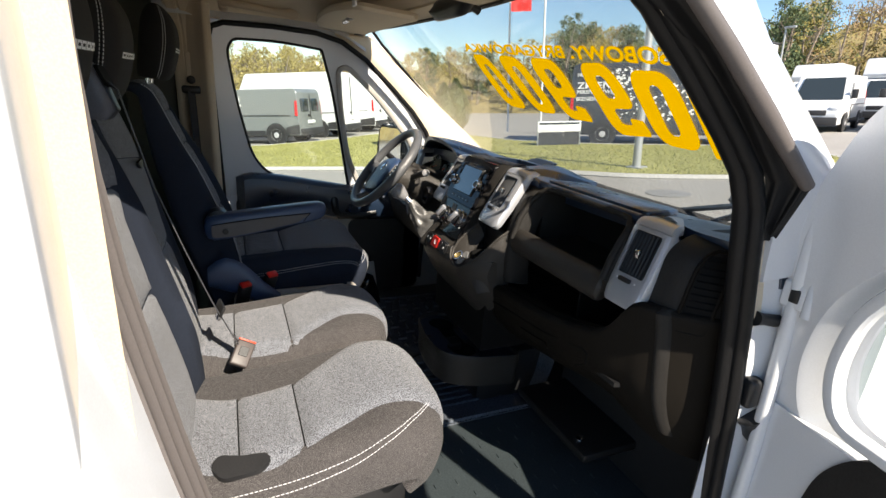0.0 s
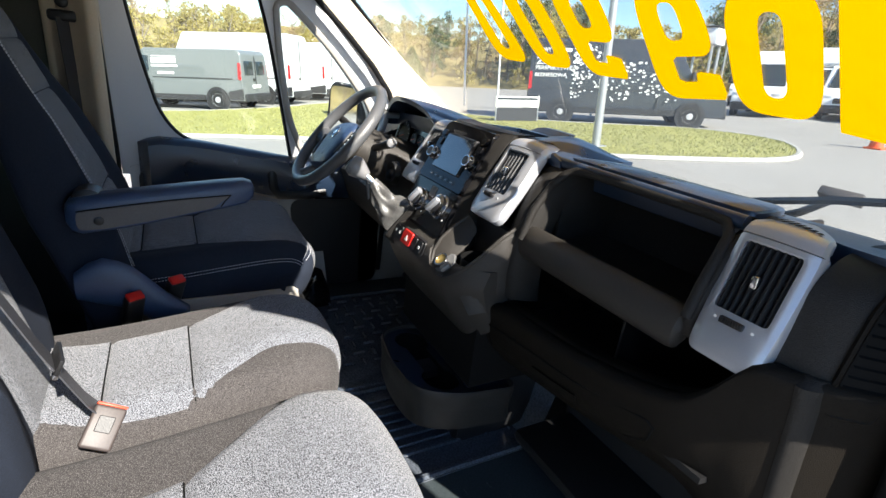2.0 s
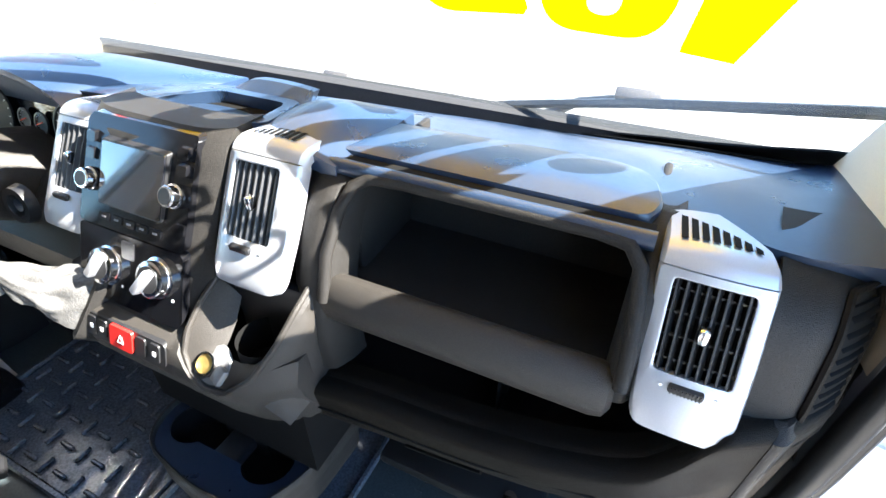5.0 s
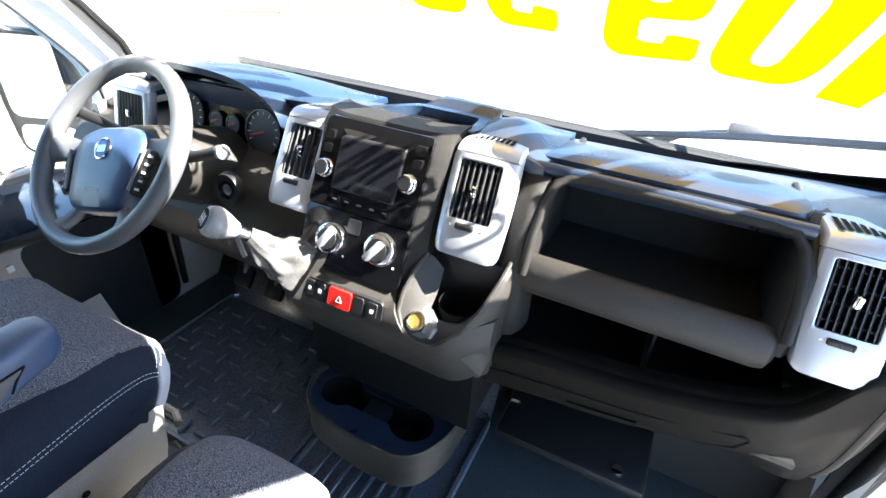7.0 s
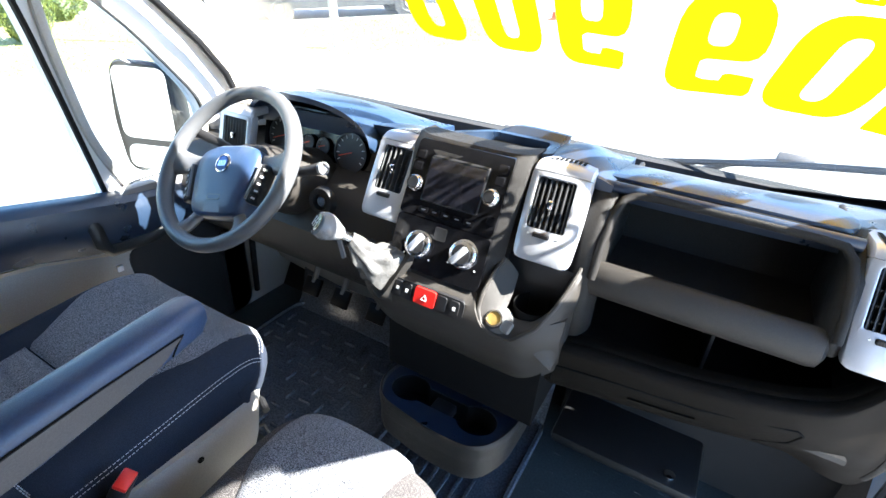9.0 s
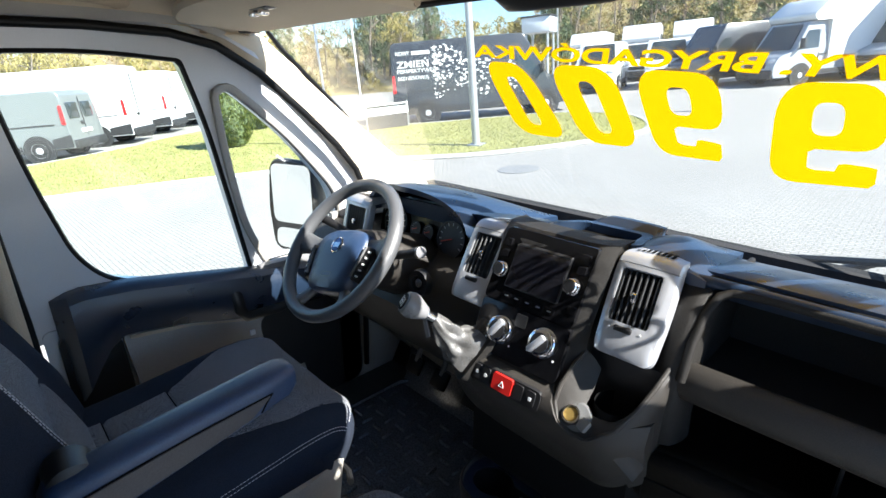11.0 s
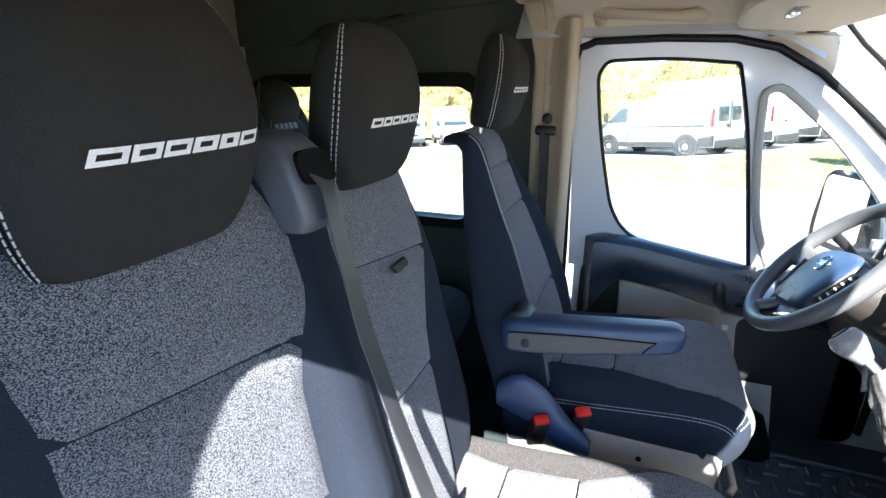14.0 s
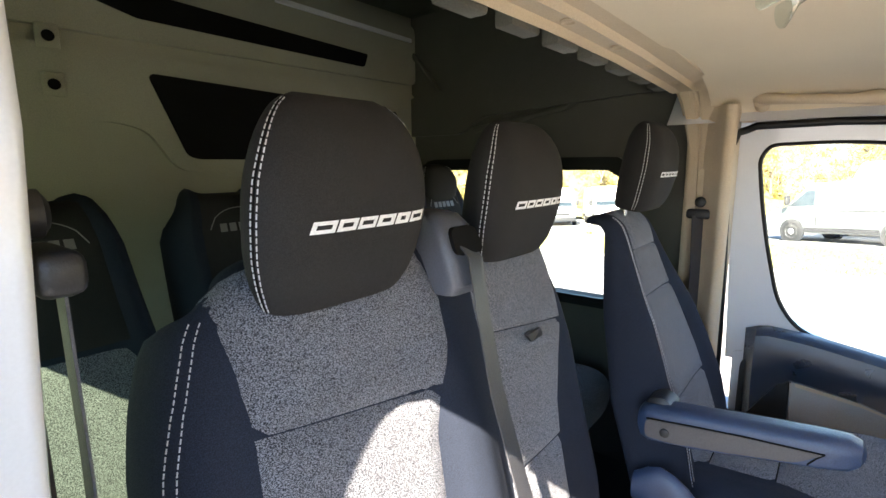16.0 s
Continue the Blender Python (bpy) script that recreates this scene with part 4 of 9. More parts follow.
part("pocket", bm, M_BLACK, door1, "black moulded door pocket")

# passenger door, swung wide open on its front hinges
door2 = build_door("door_2", "wide open passenger door with white painted inner frame", 1, M_PAINT)
bm = bmesh.new()
plate(bm, [(0.899, y, z) for y, z in rounded([(0.36, 0.56), (0.36, 1.08), (0.60, 1.10), (0.95, 1.145), (1.048, 1.135), (1.100, 1.062), (1.114, 0.98), (1.12, 0.56)], [0.06, 0.06, 0.1, 0.1, 0.05, 0.06, 0.1, 0.1], 6)], (0.02, 0, 0))
part("trim_panel", bm, M_DASH, door2, "dark grained inner panel")
bm = bmesh.new()
tube(bm, [(0.895, 0.40, 0.86), (0.875, 0.46, 0.88), (0.87, 0.80, 0.86), (0.88, 0.98, 0.82), (0.897, 1.03, 0.78)], 0.03, 10)
part("armrest", bm, M_BLACK, door2)
bm = bmesh.new()
tube(bm, [(0.900, 1.215, 0.52), (0.900, 1.215, 1.0), (0.893, 1.218, 1.30), (0.885, 1.212, 1.44)], 0.012, 10)
part("inner_edge", bm, M_PAINT, door2, "rounded white door edge")
hinge_axis = Vector((0.935, 1.235, 0))
swing = Matrix.Translation((-0.072, -0.030, 0)) @ Matrix.Translation(hinge_axis) @ Matrix.Rotation(radians(78), 4, "Z") @ Matrix.Translation(-hinge_axis)
door2.matrix_basis = swing @ Matrix.Translation(door2.location)

for z, nm in ((1.10, "door_check"), (1.31, "door_hinge"), (0.80, "door_hinge")):
    h = thing(nm, "black door check strap on the white jamb" if nm == "door_check" else "white painted door hinge with black bolt", "hinge", (0.90, 1.20, z - 0.03), kind="structure")
    bm = bmesh.new()
    if nm == "door_check":
        tube(bm, [(0.850, 1.150, z + 0.015), (0.850, 1.19, z - 0.012), (0.852, 1.235, z - 0.045)], [0.010, 0.008, 0.009], 10)
        box(bm, (0.836, 1.130, z - 0.012), (0.866, 1.162, z + 0.045), 0.008, 3)
        part("strap", bm, M_BLACK, h)
    else:
        box(bm, (0.850, 1.150, z - 0.024), (0.892, 1.175, z + 0.024), 0.007, 3)
        part("leaf", bm, M_PAINT, h)
        bm = bmesh.new()
        lathe(bm, [(0.008, -0.030), (0.008, 0.030), (0.005, 0.034)], pose(0.896, 1.155, z), 14)
        part("pin", bm, M_PAINT, h)
        bm = bmesh.new()
        box(bm, (0.866, 1.147, z - 0.012), (0.882, 1.154, z + 0.012), 0.003)
        part("bolt", bm, M_BLACK, h, "black bolt recess")
bm = bmesh.new()
tube(bm, [(0.848, 1.108, 1.264), (0.850, 1.125, 1.261), (0.852, 1.15, 1.256), (0.854, 1.175, 1.253), (0.858, 1.205, 1.249)], [0.013, 0.010, 0.011, 0.010, 0.012], 12)
single("cable_sleeve", bm, M_BLACK, "short black wiring sleeve between jamb and door", "cable sleeve")
bm = bmesh.new()
tube(bm, [(0.854, 1.160, 1.066), (0.857, 1.172, 1.048), (0.860, 1.183, 1.032), (0.863, 1.194, 1.014), (0.866, 1.204, 0.994), (0.870, 1.216, 0.97)], [0.026, 0.021, 0.026, 0.021, 0.026, 0.024], 14)
single("wiring_gaiter", bm, M_BLACK, "black rubber wiring gaiter on the door jamb", "gaiter")

# ---- dashboard ----
dash = thing("dashboard", "dark grained van dashboard with silver air vents and open shelves", "dashboard", (0, 1.1, 0.75))


def bar_x(bm, x0, x1, prof, n=2, bend=0.0, ends=None):
    """A profile of (y, z) drawn along x. bend moves it forward away from the middle of the run."""
    rows = []
    for i in range(n + 1):
        x = lerp(x0, x1, i / n)
        k = bend * (2 * i / n - 1) ** 2
        rows.append([(x, y + k, z) for y, z in prof])
    grid(bm, rows, close_v=True, cap=True)
    return bm


# top pad, running up to the glass
bm = bmesh.new()
def pad(u, v):
    x = u
    y0 = curve(x, [(-0.90, 1.10), (-0.70, 1.12), (-0.25, 1.12), (-0.12, 1.10), (0.12, 1.10), (0.25, 1.13), (0.60, 1.13), (0.72, 1.10), (0.85, 1.14)])
    z0 = curve(x, [(-0.90, 1.25), (-0.72, 1.33), (-0.60, 1.355), (-0.30, 1.365), (0.0, 1.385), (0.3, 1.372), (0.60, 1.374), (0.75, 1.374), (0.85, 1.362)])
    z1 = foot_z(x) - 0.012
    y1 = ws_y(x, z1) - 0.02
    y = lerp(y0, y1, v)
    return (x, y, lerp(z0, z1, v ** 1.25) + 0.008 * math.sin(v * math.pi))
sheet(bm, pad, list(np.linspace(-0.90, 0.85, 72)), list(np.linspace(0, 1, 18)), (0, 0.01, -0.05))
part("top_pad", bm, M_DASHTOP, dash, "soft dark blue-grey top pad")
bm = bmesh.new()   # defroster slot grille at the foot of the glass
sheet(bm, lambda u, v: (u, pad(u, lerp(0.93, 0.955, v))[1], pad(u, lerp(0.93, 0.955, v))[2] + 0.004), list(np.linspace(-0.75, 0.75, 30)), [0, 1], (0, 0, -0.01))
part("defroster_slot", bm, M_VOID, dash)

def round_loop(cy, cz, ry, rz, n=14, tilt=0.0):
    return [(cy + ry * math.cos(a) * math.cos(tilt) - rz * math.sin(a) * math.sin(tilt), cz + ry * math.cos(a) * math.sin(tilt) + rz * math.sin(a) * math.cos(tilt)) for a in np.linspace(0, 2 * math.pi, n + 1)[:-1]]


# upper shelf on the passenger side: an open bin with a lid pad on top
def lid_z(x, y):
    v = (y - pad(x, 0)[1]) / (pad(x, 1)[1] - pad(x, 0)[1])
    return pad(x, min(1, max(0, v)))[2] + interp(y, [(1.09, 0.006), (1.12, 0.011), (1.19, 0.011), (1.24, 0.006)])


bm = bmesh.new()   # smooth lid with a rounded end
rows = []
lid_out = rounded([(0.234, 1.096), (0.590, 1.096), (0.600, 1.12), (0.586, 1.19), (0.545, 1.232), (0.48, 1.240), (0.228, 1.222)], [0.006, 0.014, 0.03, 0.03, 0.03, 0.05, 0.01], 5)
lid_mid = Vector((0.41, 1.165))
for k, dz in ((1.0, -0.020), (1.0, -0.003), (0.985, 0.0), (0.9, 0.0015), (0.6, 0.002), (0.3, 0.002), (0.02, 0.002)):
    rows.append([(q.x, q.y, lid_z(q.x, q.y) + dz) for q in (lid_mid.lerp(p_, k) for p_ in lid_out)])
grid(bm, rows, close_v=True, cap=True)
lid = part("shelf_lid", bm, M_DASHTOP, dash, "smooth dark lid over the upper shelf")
bm = bmesh.new()
box(bm, (0.240, 1.079, 1.358), (0.598, 1.094, 1.376))
part("lid_gap", bm, M_VOID, dash, "dark gap before the lid")
bm = bmesh.new()
bar_x(bm, 0.236, 0.600, round_loop(1.072, 1.371, 0.009, 0.010, 12), 4)
part("shelf_rail", bm, M_DASHTOP, dash, "slim rail over the shelf opening")
FRAME = [(0.262, 0.988, 1.232), (0.263, 1.006, 1.29), (0.266, 1.036, 1.335), (0.274, 1.058, 1.358), (0.292, 1.066, 1.367), (0.33, 1.068, 1.369), (0.45, 1.068, 1.369), (0.55, 1.068, 1.369), (0.580, 1.064, 1.366), (0.594, 1.052, 1.352), (0.600, 1.030, 1.325), (0.604, 1.008, 1.29), (0.606, 0.994, 1.25)]
bm = bmesh.new()
tube(bm, FRAME, 0.0075, 10)
part("shelf_frame", bm, M_DASH, dash, "rounded frame of the shelf opening")
bm = bmesh.new()
box(bm, (0.258, 1.07, 1.225), (0.268, 1.27, 1.365), 0.004)
part("shelf_side", bm, M_DASH, dash)
bm = bmesh.new()
box(bm, (0.592, 1.07, 1.225), (0.602, 1.27, 1.365), 0.004)
part("shelf_side", bm, M_DASH, dash)
bm = bmesh.new()
sheet(bm, lambda u, v: (u, interp(v, [(0, 1.195), (0.5, 1.215), (0.6, 1.20), (1, 1.085)]), interp(v, [(0, 1.228), (0.5, 1.30), (0.6, 1.325), (1, 1.362)])), [0.26, 0.43, 0.60], [0, 0.25, 0.5, 0.55, 0.6, 0.8, 1], (0, 0.01, 0))
part("shelf_back", bm, M_DASH, dash)
bm = bmesh.new()
sheet(bm, lambda u, v: (u, lerp(1.0, 1.22, v), 1.222 + 0.01 * v), [0.26, 0.43, 0.60], [0, 0.5, 1], (0, 0, -0.008))
part("shelf_floor", bm, M_DASH, dash)
bm = bmesh.new()   # rolled lip
rows = []
for x, k in ((0.250, 0.55), (0.256, 0.9), (0.265, 1), (0.43, 1.0), (0.585, 1), (0.597, 0.9), (0.603, 0.55)):
    rows.append([(x, y, z) for y, z in round_loop(1.008, 1.226, 0.022 * k, 0.032 * k, 16, -0.25)])
grid(bm, rows, close_v=True, cap=True)
part("shelf_lip", bm, M_DASHLOW, dash, "rolled front lip of the upper shelf")
def cheek(x0, x1, zs, ys, roll):
    """A smooth upright panel beside the bin, rolled in at the bin's edge."""
    bm = bmesh.new()
    def f(u, v):
        k = interp(u, [(0, 0.016), (0.3, 0.002), (0.6, 0.0), (0.85, 0.008), (1, 0.034)])
        k = k if roll > 0 else interp(1 - u, [(0, 0.016), (0.3, 0.002), (0.6, 0.0), (0.85, 0.008), (1, 0.034)])
        return (lerp(x0, x1, u), interp(v, [(i / (len(ys) - 1), y) for i, y in enumerate(ys)]) + k, interp(v, [(i / (len(zs) - 1), z) for i, z in enumerate(zs)]))
    sheet(bm, f, list(np.linspace(0, 1, 12)), list(np.linspace(0, 1, 14)), (0, 0.03, -0.006))
    return bm


part("vent_surround", cheek(0.212, 0.272, (1.105, 1.16, 1.22, 1.28, 1.33, 1.36, 1.375), (0.985, 0.978, 0.98, 0.995, 1.02, 1.05, 1.10), 1), M_DASH, dash, "grained panel between vent and shelf")
part("vent_surround", cheek(0.588, 0.622, (1.222, 1.25, 1.28, 1.33, 1.36, 1.378), (1.0, 0.998, 1.008, 1.03, 1.06, 1.12), -1), M_DASH, dash)

# lower open shelf, its inside coloured black for the shade there, and glovebox band
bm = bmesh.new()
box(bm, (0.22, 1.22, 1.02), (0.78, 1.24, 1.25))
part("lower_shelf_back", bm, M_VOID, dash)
bm = bmesh.new()
sheet(bm, lambda u, v: (u, lerp(0.992, 1.23, v), 1.062 - 0.02 * math.sin(v * 3.1)), list(np.linspace(0.22, 0.69, 14)), [0, 0.3, 0.6, 1], (0, 0, -0.01))
part("lower_shelf_floor", bm, M_DEEP, dash)
bm = bmesh.new()
box(bm, (0.468, 1.06, 1.05), (0.474, 1.22, 1.19), 0.002)
part("shelf_divider", bm, M_DEEP, dash)
def band_z(x):
    return curve(x, [(0.20, 1.086), (0.30, 1.102), (0.44, 1.114), (0.53, 1.130), (0.60, 1.146), (0.645, 1.164), (0.672, 1.195), (0.692, 1.230), (0.704, 1.244), (0.72, 1.246), (0.83, 1.238)])
def low_front(u, v):
    """Front of the lower dash: the rounded band that sweeps up under the vent, and the glovebox face below."""
    t = band_z(u)
    low = curve(u, [(0.20, 0.925), (0.45, 0.962), (0.62, 0.988), (0.70, 0.955), (0.76, 0.925), (0.83, 0.90)])
    y = curve(v, [(0, 1.000), (0.06, 0.972), (0.14, 0.957), (0.30, 0.962), (0.6, 0.982), (1, 1.04)])
    z = curve(v, [(0, t - 0.006), (0.06, t), (0.14, t - 0.010), (0.30, t - 0.042), (0.6, lerp(t, low, 0.60)), (1, low)])
    return (u, y + curve(u, [(0.55, 0), (0.62, 0.006), (0.70, 0.026), (0.742, 0.050), (0.79, 0.105), (0.83, 0.19)]), z)
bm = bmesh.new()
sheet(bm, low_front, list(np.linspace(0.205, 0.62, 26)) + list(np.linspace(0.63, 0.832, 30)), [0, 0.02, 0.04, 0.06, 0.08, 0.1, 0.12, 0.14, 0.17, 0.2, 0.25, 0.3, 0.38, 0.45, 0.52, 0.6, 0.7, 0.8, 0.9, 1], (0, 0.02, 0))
part("lower_front", bm, M_DASHSHADE, dash, "dark brown-grey lower dash front")
bm = bmesh.new()   # lighter raised strip in place of the sunlit rounded edge under the demister vent
sheet(bm, lambda u, v: Vector(low_front(u + 0.012 * v, v)) + Vector((0, -0.006 * math.sin((u - 0.738) / 0.020 * math.pi) - 0.001, 0)), list(np.linspace(0.738, 0.758, 7)), list(np.linspace(0.06, 0.85, 12)), (0, 0.008, 0))
part("end_ledge", bm, M_DASH, dash, "raised grained edge under the demister vent")
bm = bmesh.new()   # glovebox joint line
gl = [low_front(x, v) for x, v in [(0.232, 0.62), (0.236, 0.33), (0.35, 0.33), (0.48, 0.33), (0.612, 0.34), (0.622, 0.40), (0.612, 0.55), (0.56, 0.72)]]
gp = []
for a, b in zip(gl, gl[1:]):
    gp += [Vector(a).lerp(Vector(b), k / 5) for k in range(5)]
tube(bm, [p + Vector((0, -0.0005, 0)) for p in gp], 0.002, 6)
part("glovebox_joint", bm, M_VOID, dash, "dark joint of the glovebox flap")
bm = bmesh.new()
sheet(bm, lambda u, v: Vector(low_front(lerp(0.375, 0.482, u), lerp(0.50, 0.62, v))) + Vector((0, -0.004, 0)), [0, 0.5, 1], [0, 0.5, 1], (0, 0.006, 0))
part("glovebox_latch", bm, M_DASHSHADE, dash, "recessed latch")

# right end of the dash with the side vent, one panel from the top edge down to the sill
def dash_end(u, z):
    x = curve(u, [(0, 0.706), (0.3, 0.742), (0.65, 0.790), (1, 0.828)])
    y = curve(u, [(0, 1.030), (0.3, 1.040), (0.65, 1.092), (1, 1.185)])
    d = curve(z, [(0.88, 0.06), (1.0, 0.012), (1.1, -0.012), (1.2, -0.018), (1.30, 0.0), (1.335, 0.012), (1.355, 0.032), (1.368, 0.065), (1.374, 0.12)])
    return (x - 0.10 * max(0, 1.12 - z) * u, y + d, z - 0.012 * u)
bm = bmesh.new()
sheet(bm, dash_end, list(np.linspace(0, 1, 19)), [1.08, 1.12, 1.16, 1.2, 1.24, 1.27, 1.30, 1.31, 1.32, 1.33, 1.338, 1.345, 1.35, 1.355, 1.36, 1.364, 1.368, 1.371, 1.374], (0.004, 0.04, 0))
end = part("end_panel", bm, M_DASH, dash, "grained curved end panel")
def end_out(u, z, lift):
    p, a, b = Vector(dash_end(u, z)), Vector(dash_end(u - 0.02, z)), Vector(dash_end(u + 0.02, z))
    t = (b - a).normalized()
    return p + Vector((t.y, -t.x, 0)) * lift
bm = bmesh.new()
sheet(bm, lambda u, z: end_out(u, z, 0.004), [0.44, 0.49, 0.54, 0.59, 0.64], [1.222, 1.26, 1.30, 1.33, 1.352], (0.002, 0.006, 0))
sv = part("side_vent", bm, M_VOID, dash, "slim black door demister vent")
rim_ = [(0.42, 1.214), (0.66, 1.214), (0.66, 1.36), (0.42, 1.36)]
bm = bmesh.new()
tube(bm, [end_out(p[0], p[1], 0.003) for p in resample(rounded(rim_, 0.03, 4), 48)], 0.0035, 6, closed=True)
part("vent_rim", bm, M_DASHSHADE, sv)
# slats in the same near-black, as if lost in the vent's shade
for k in range(11):
    z = 1.226 + k * 0.0118
    bm = bmesh.new()
    sheet(bm, lambda u, v: end_out(u, z + 0.0022 * v, 0.0065 - 0.003 * v), [0.45, 0.51, 0.57, 0.63], [0, 1], (0.001, 0.004, 0))
    part("slat", bm, M_VOID, sv)


def vent(name, x0, x1, zb, zt, yb, yt, label, slats=8, grille=(0.12, 0.82), g0=0.34, g1=0.94, skew=0.008, left=((1.0, 0.0), (1.55, 0.0)), right=((1.0, 1.0), (1.55, 1.0)), fan=(0.2, 0.8, True)):
    """A silver vent bezel: one skin that rises round a recessed black grille and bends back over the top, with a fan of slots there.
    left and right give the skin's edges above the face."""
    L = math.hypot(yt - yb, zt - zb)
    d0 = math.atan2(zt - zb, yt - yb)
    def at(f, s, lift=0.0):
        if s <= 1:
            p, a = Vector((0, lerp(yb, yt, s), lerp(zb, zt, s))), d0
        else:
            a, y, z, n = d0, yt, zt, 12
            for k in range(n):
                a = lerp(d0, radians(-4), min(1, (s - 1) * (k + 0.5) / n / 0.17))
                y += math.cos(a) * L * (s - 1) / n
                z += math.sin(a) * L * (s - 1) / n
            p = Vector((0, y, z))
        bow = 0.005 * (1 - (2 * f - 1) ** 2) - 0.004 * abs(2 * f - 1) ** 8
        return Vector((lerp(x0, x1, f) + skew * (1 - s), p.y, p.z)) + Vector((0, -math.sin(a), math.cos(a))) * (lift + bow)
    outer = resample(rounded([(0.04, -0.02), (0.96, -0.02), (1.0, 0.5), (1.0, 1.0), (0.0, 1.0), (0.0, 0.5)], [0.13, 0.13, 0.2, 0.0, 0.0, 0.2], 5), 80)
    inner = resample(rounded([(grille[0], g0), (grille[1], g0), (grille[1], g1), (grille[0], g1)], 0.035, 4), 80)
    def turn(lp, c):
        k0 = max(range(80), key=lambda k: math.cos(math.atan2(lp[k][1] - c[1], lp[k][0] - c[0]) + math.pi / 2))
        return lp[k0:] + lp[:k0]
    outer, inner = turn(outer, (0.5, 0.5)), turn(inner, ((grille[0] + grille[1]) / 2, (g0 + g1) / 2))
    mix = lambda k: [(lerp(a[0], b[0], k), lerp(a[1], b[1], k)) for a, b in zip(outer, inner)]
    bm = bmesh.new()
    grid(bm, [[at(*p, -0.016) for p in outer], [at(*p, -0.002) for p in outer], [at(*p, 0.0015) for p in mix(0.15)], [at(*p, 0.0015) for p in mix(0.5)], [at(*p, 0.002) for p in mix(0.85)], [at(*p, 0.001) for p in inner], [at(*p, -0.010) for p in inner]], close_v=True)
    v_ = part(name, bm, M_SILVER, dash, label)
    bm = bmesh.new()
    rows = []
    for s in np.linspace(1.0, left[-1][0], 12):
        a, b = interp(s, left), interp(s, right)
        fs = [lerp(a, b, k) for k in (0, 0.04, 0.25, 0.5, 0.75, 0.96, 1)]
        rows.append([at(a, s, -0.014)] + [at(f, s, -0.002 if k in (0, 6) else 0.0015) for k, f in enumerate(fs)] + [at(b, s, -0.014)])
    grid(bm, rows, cap=False)
    part("top_skin", bm, M_SILVER, v_)
    bm = bmesh.new()
    plate(bm, [at(grille[0] - 0.02, g0 - 0.02, -0.009), at(grille[1] + 0.02, g0 - 0.02, -0.009), at(grille[1] + 0.02, g1 + 0.02, -0.009), at(grille[0] - 0.02, g1 + 0.02, -0.009)], (0, 0.002, 0))
    part("grille_back", bm, M_VOID, v_)
    for k in range(slats):
        fx = lerp(grille[0] + 0.03, grille[1] - 0.06, k / (slats - 1))
        bm = bmesh.new()
        plate(bm, [at(fx, g0, -0.001), at(fx, g1, -0.001), at(fx + 0.045, g1, -0.009), at(fx + 0.045, g0, -0.009)], (0.0018, 0, 0))
        part("slat", bm, M_BLACK, v_)
    for k in range(4):
        t = lerp(g0, g1, (k + 0.5) / 4)
        bm = bmesh.new()
        plate(bm, [at(grille[0], t, -0.004), at(grille[1], t, -0.004), at(grille[1], t + 0.012, -0.004), at(grille[0], t + 0.012, -0.004)], (0, 0.003, 0))
        part("cross_slat", bm, M_BLACK, v_)
    mid = (grille[0] + grille[1]) / 2
    bm = bmesh.new()
    c = at(mid, lerp(g0, g1, 0.5), 0.001)
    box(bm, c - Vector((0.0048, 0.006, 0.0085)), c + Vector((0.0048, 0.006, 0.0085)), 0.003, 2)
    part("tab", bm, M_CHROME, v_, "bright adjusting tab")
    bm = bmesh.new()
    c = at(mid - 0.02, g0 * 0.80, 0.003)
    box(bm, c - Vector((0.015, 0.003, 0.0042)), c + Vector((0.015, 0.004, 0.0042)), 0.002)
    wheel_ = part("thumb_wheel", bm, M_BLACK, v_, "black ribbed thumb wheel")
    for k in range(9):
        bm = bmesh.new()
        e = c + Vector((-0.0125 + k * 0.0031, -0.003, 0))
        box(bm, e - Vector((0.0006, 0.0012, 0.0033)), e + Vector((0.0006, 0.0012, 0.0033)))
        part("rib", bm, M_BLACK, wheel_)
    for fx in (mid - 0.24, mid + 0.24) if slats > 6 else ():
        bm = bmesh.new()
        lathe(bm, [(0.0020, 0), (0.0020, 0.0008), (0, 0.0008)], Matrix.Translation(at(fx, g0 * 0.80, 0.0022)) @ pose(0, 0, 0, 90), 8)
        part("dot", bm, M_PRINT, v_)
    n = 8
    for k in range(n):
        f0 = lerp(fan[0], fan[1], k / n)
        f1 = f0 + (fan[1] - fan[0]) / n * 0.68
        far = lambda f: lerp(1.20, 1.46, ((fan[1] - f) if fan[2] else (f - fan[0])) / (fan[1] - fan[0]))
        bm = bmesh.new()
        rows = [[at(lerp(f0, f1, a), lerp(1.16, far(lerp(f0, f1, a)), w), 0.0027) for a in (0, 1)] for w in (0, 0.5, 1)]
        grid(bm, rows)
        part("slot", bm, M_VOID, v_)
    return v_


vent("air_vent", 0.114, 0.222, 1.254, 1.382, 0.952, 1.036, "silver bezel of the central air vent", 7, (0.15, 0.78), 0.34, 0.93, 0.009, ((1.0, 0.0), (1.25, 0.05), (1.55, 0.28)), ((1.0, 1.0), (1.55, 1.0)), (0.22, 0.82, False))
vent("air_vent", -0.214, -0.112, 1.246, 1.372, 0.945, 1.032, "silver bezel of the central air vent beside the steering wheel", 6, (0.20, 0.84), 0.34, 0.93, 0.008, ((1.0, 0.0), (1.2, 0.08), (1.40, 0.40)), ((1.0, 1.0), (1.2, 0.96), (1.40, 0.72)), (0.30, 0.76, False))
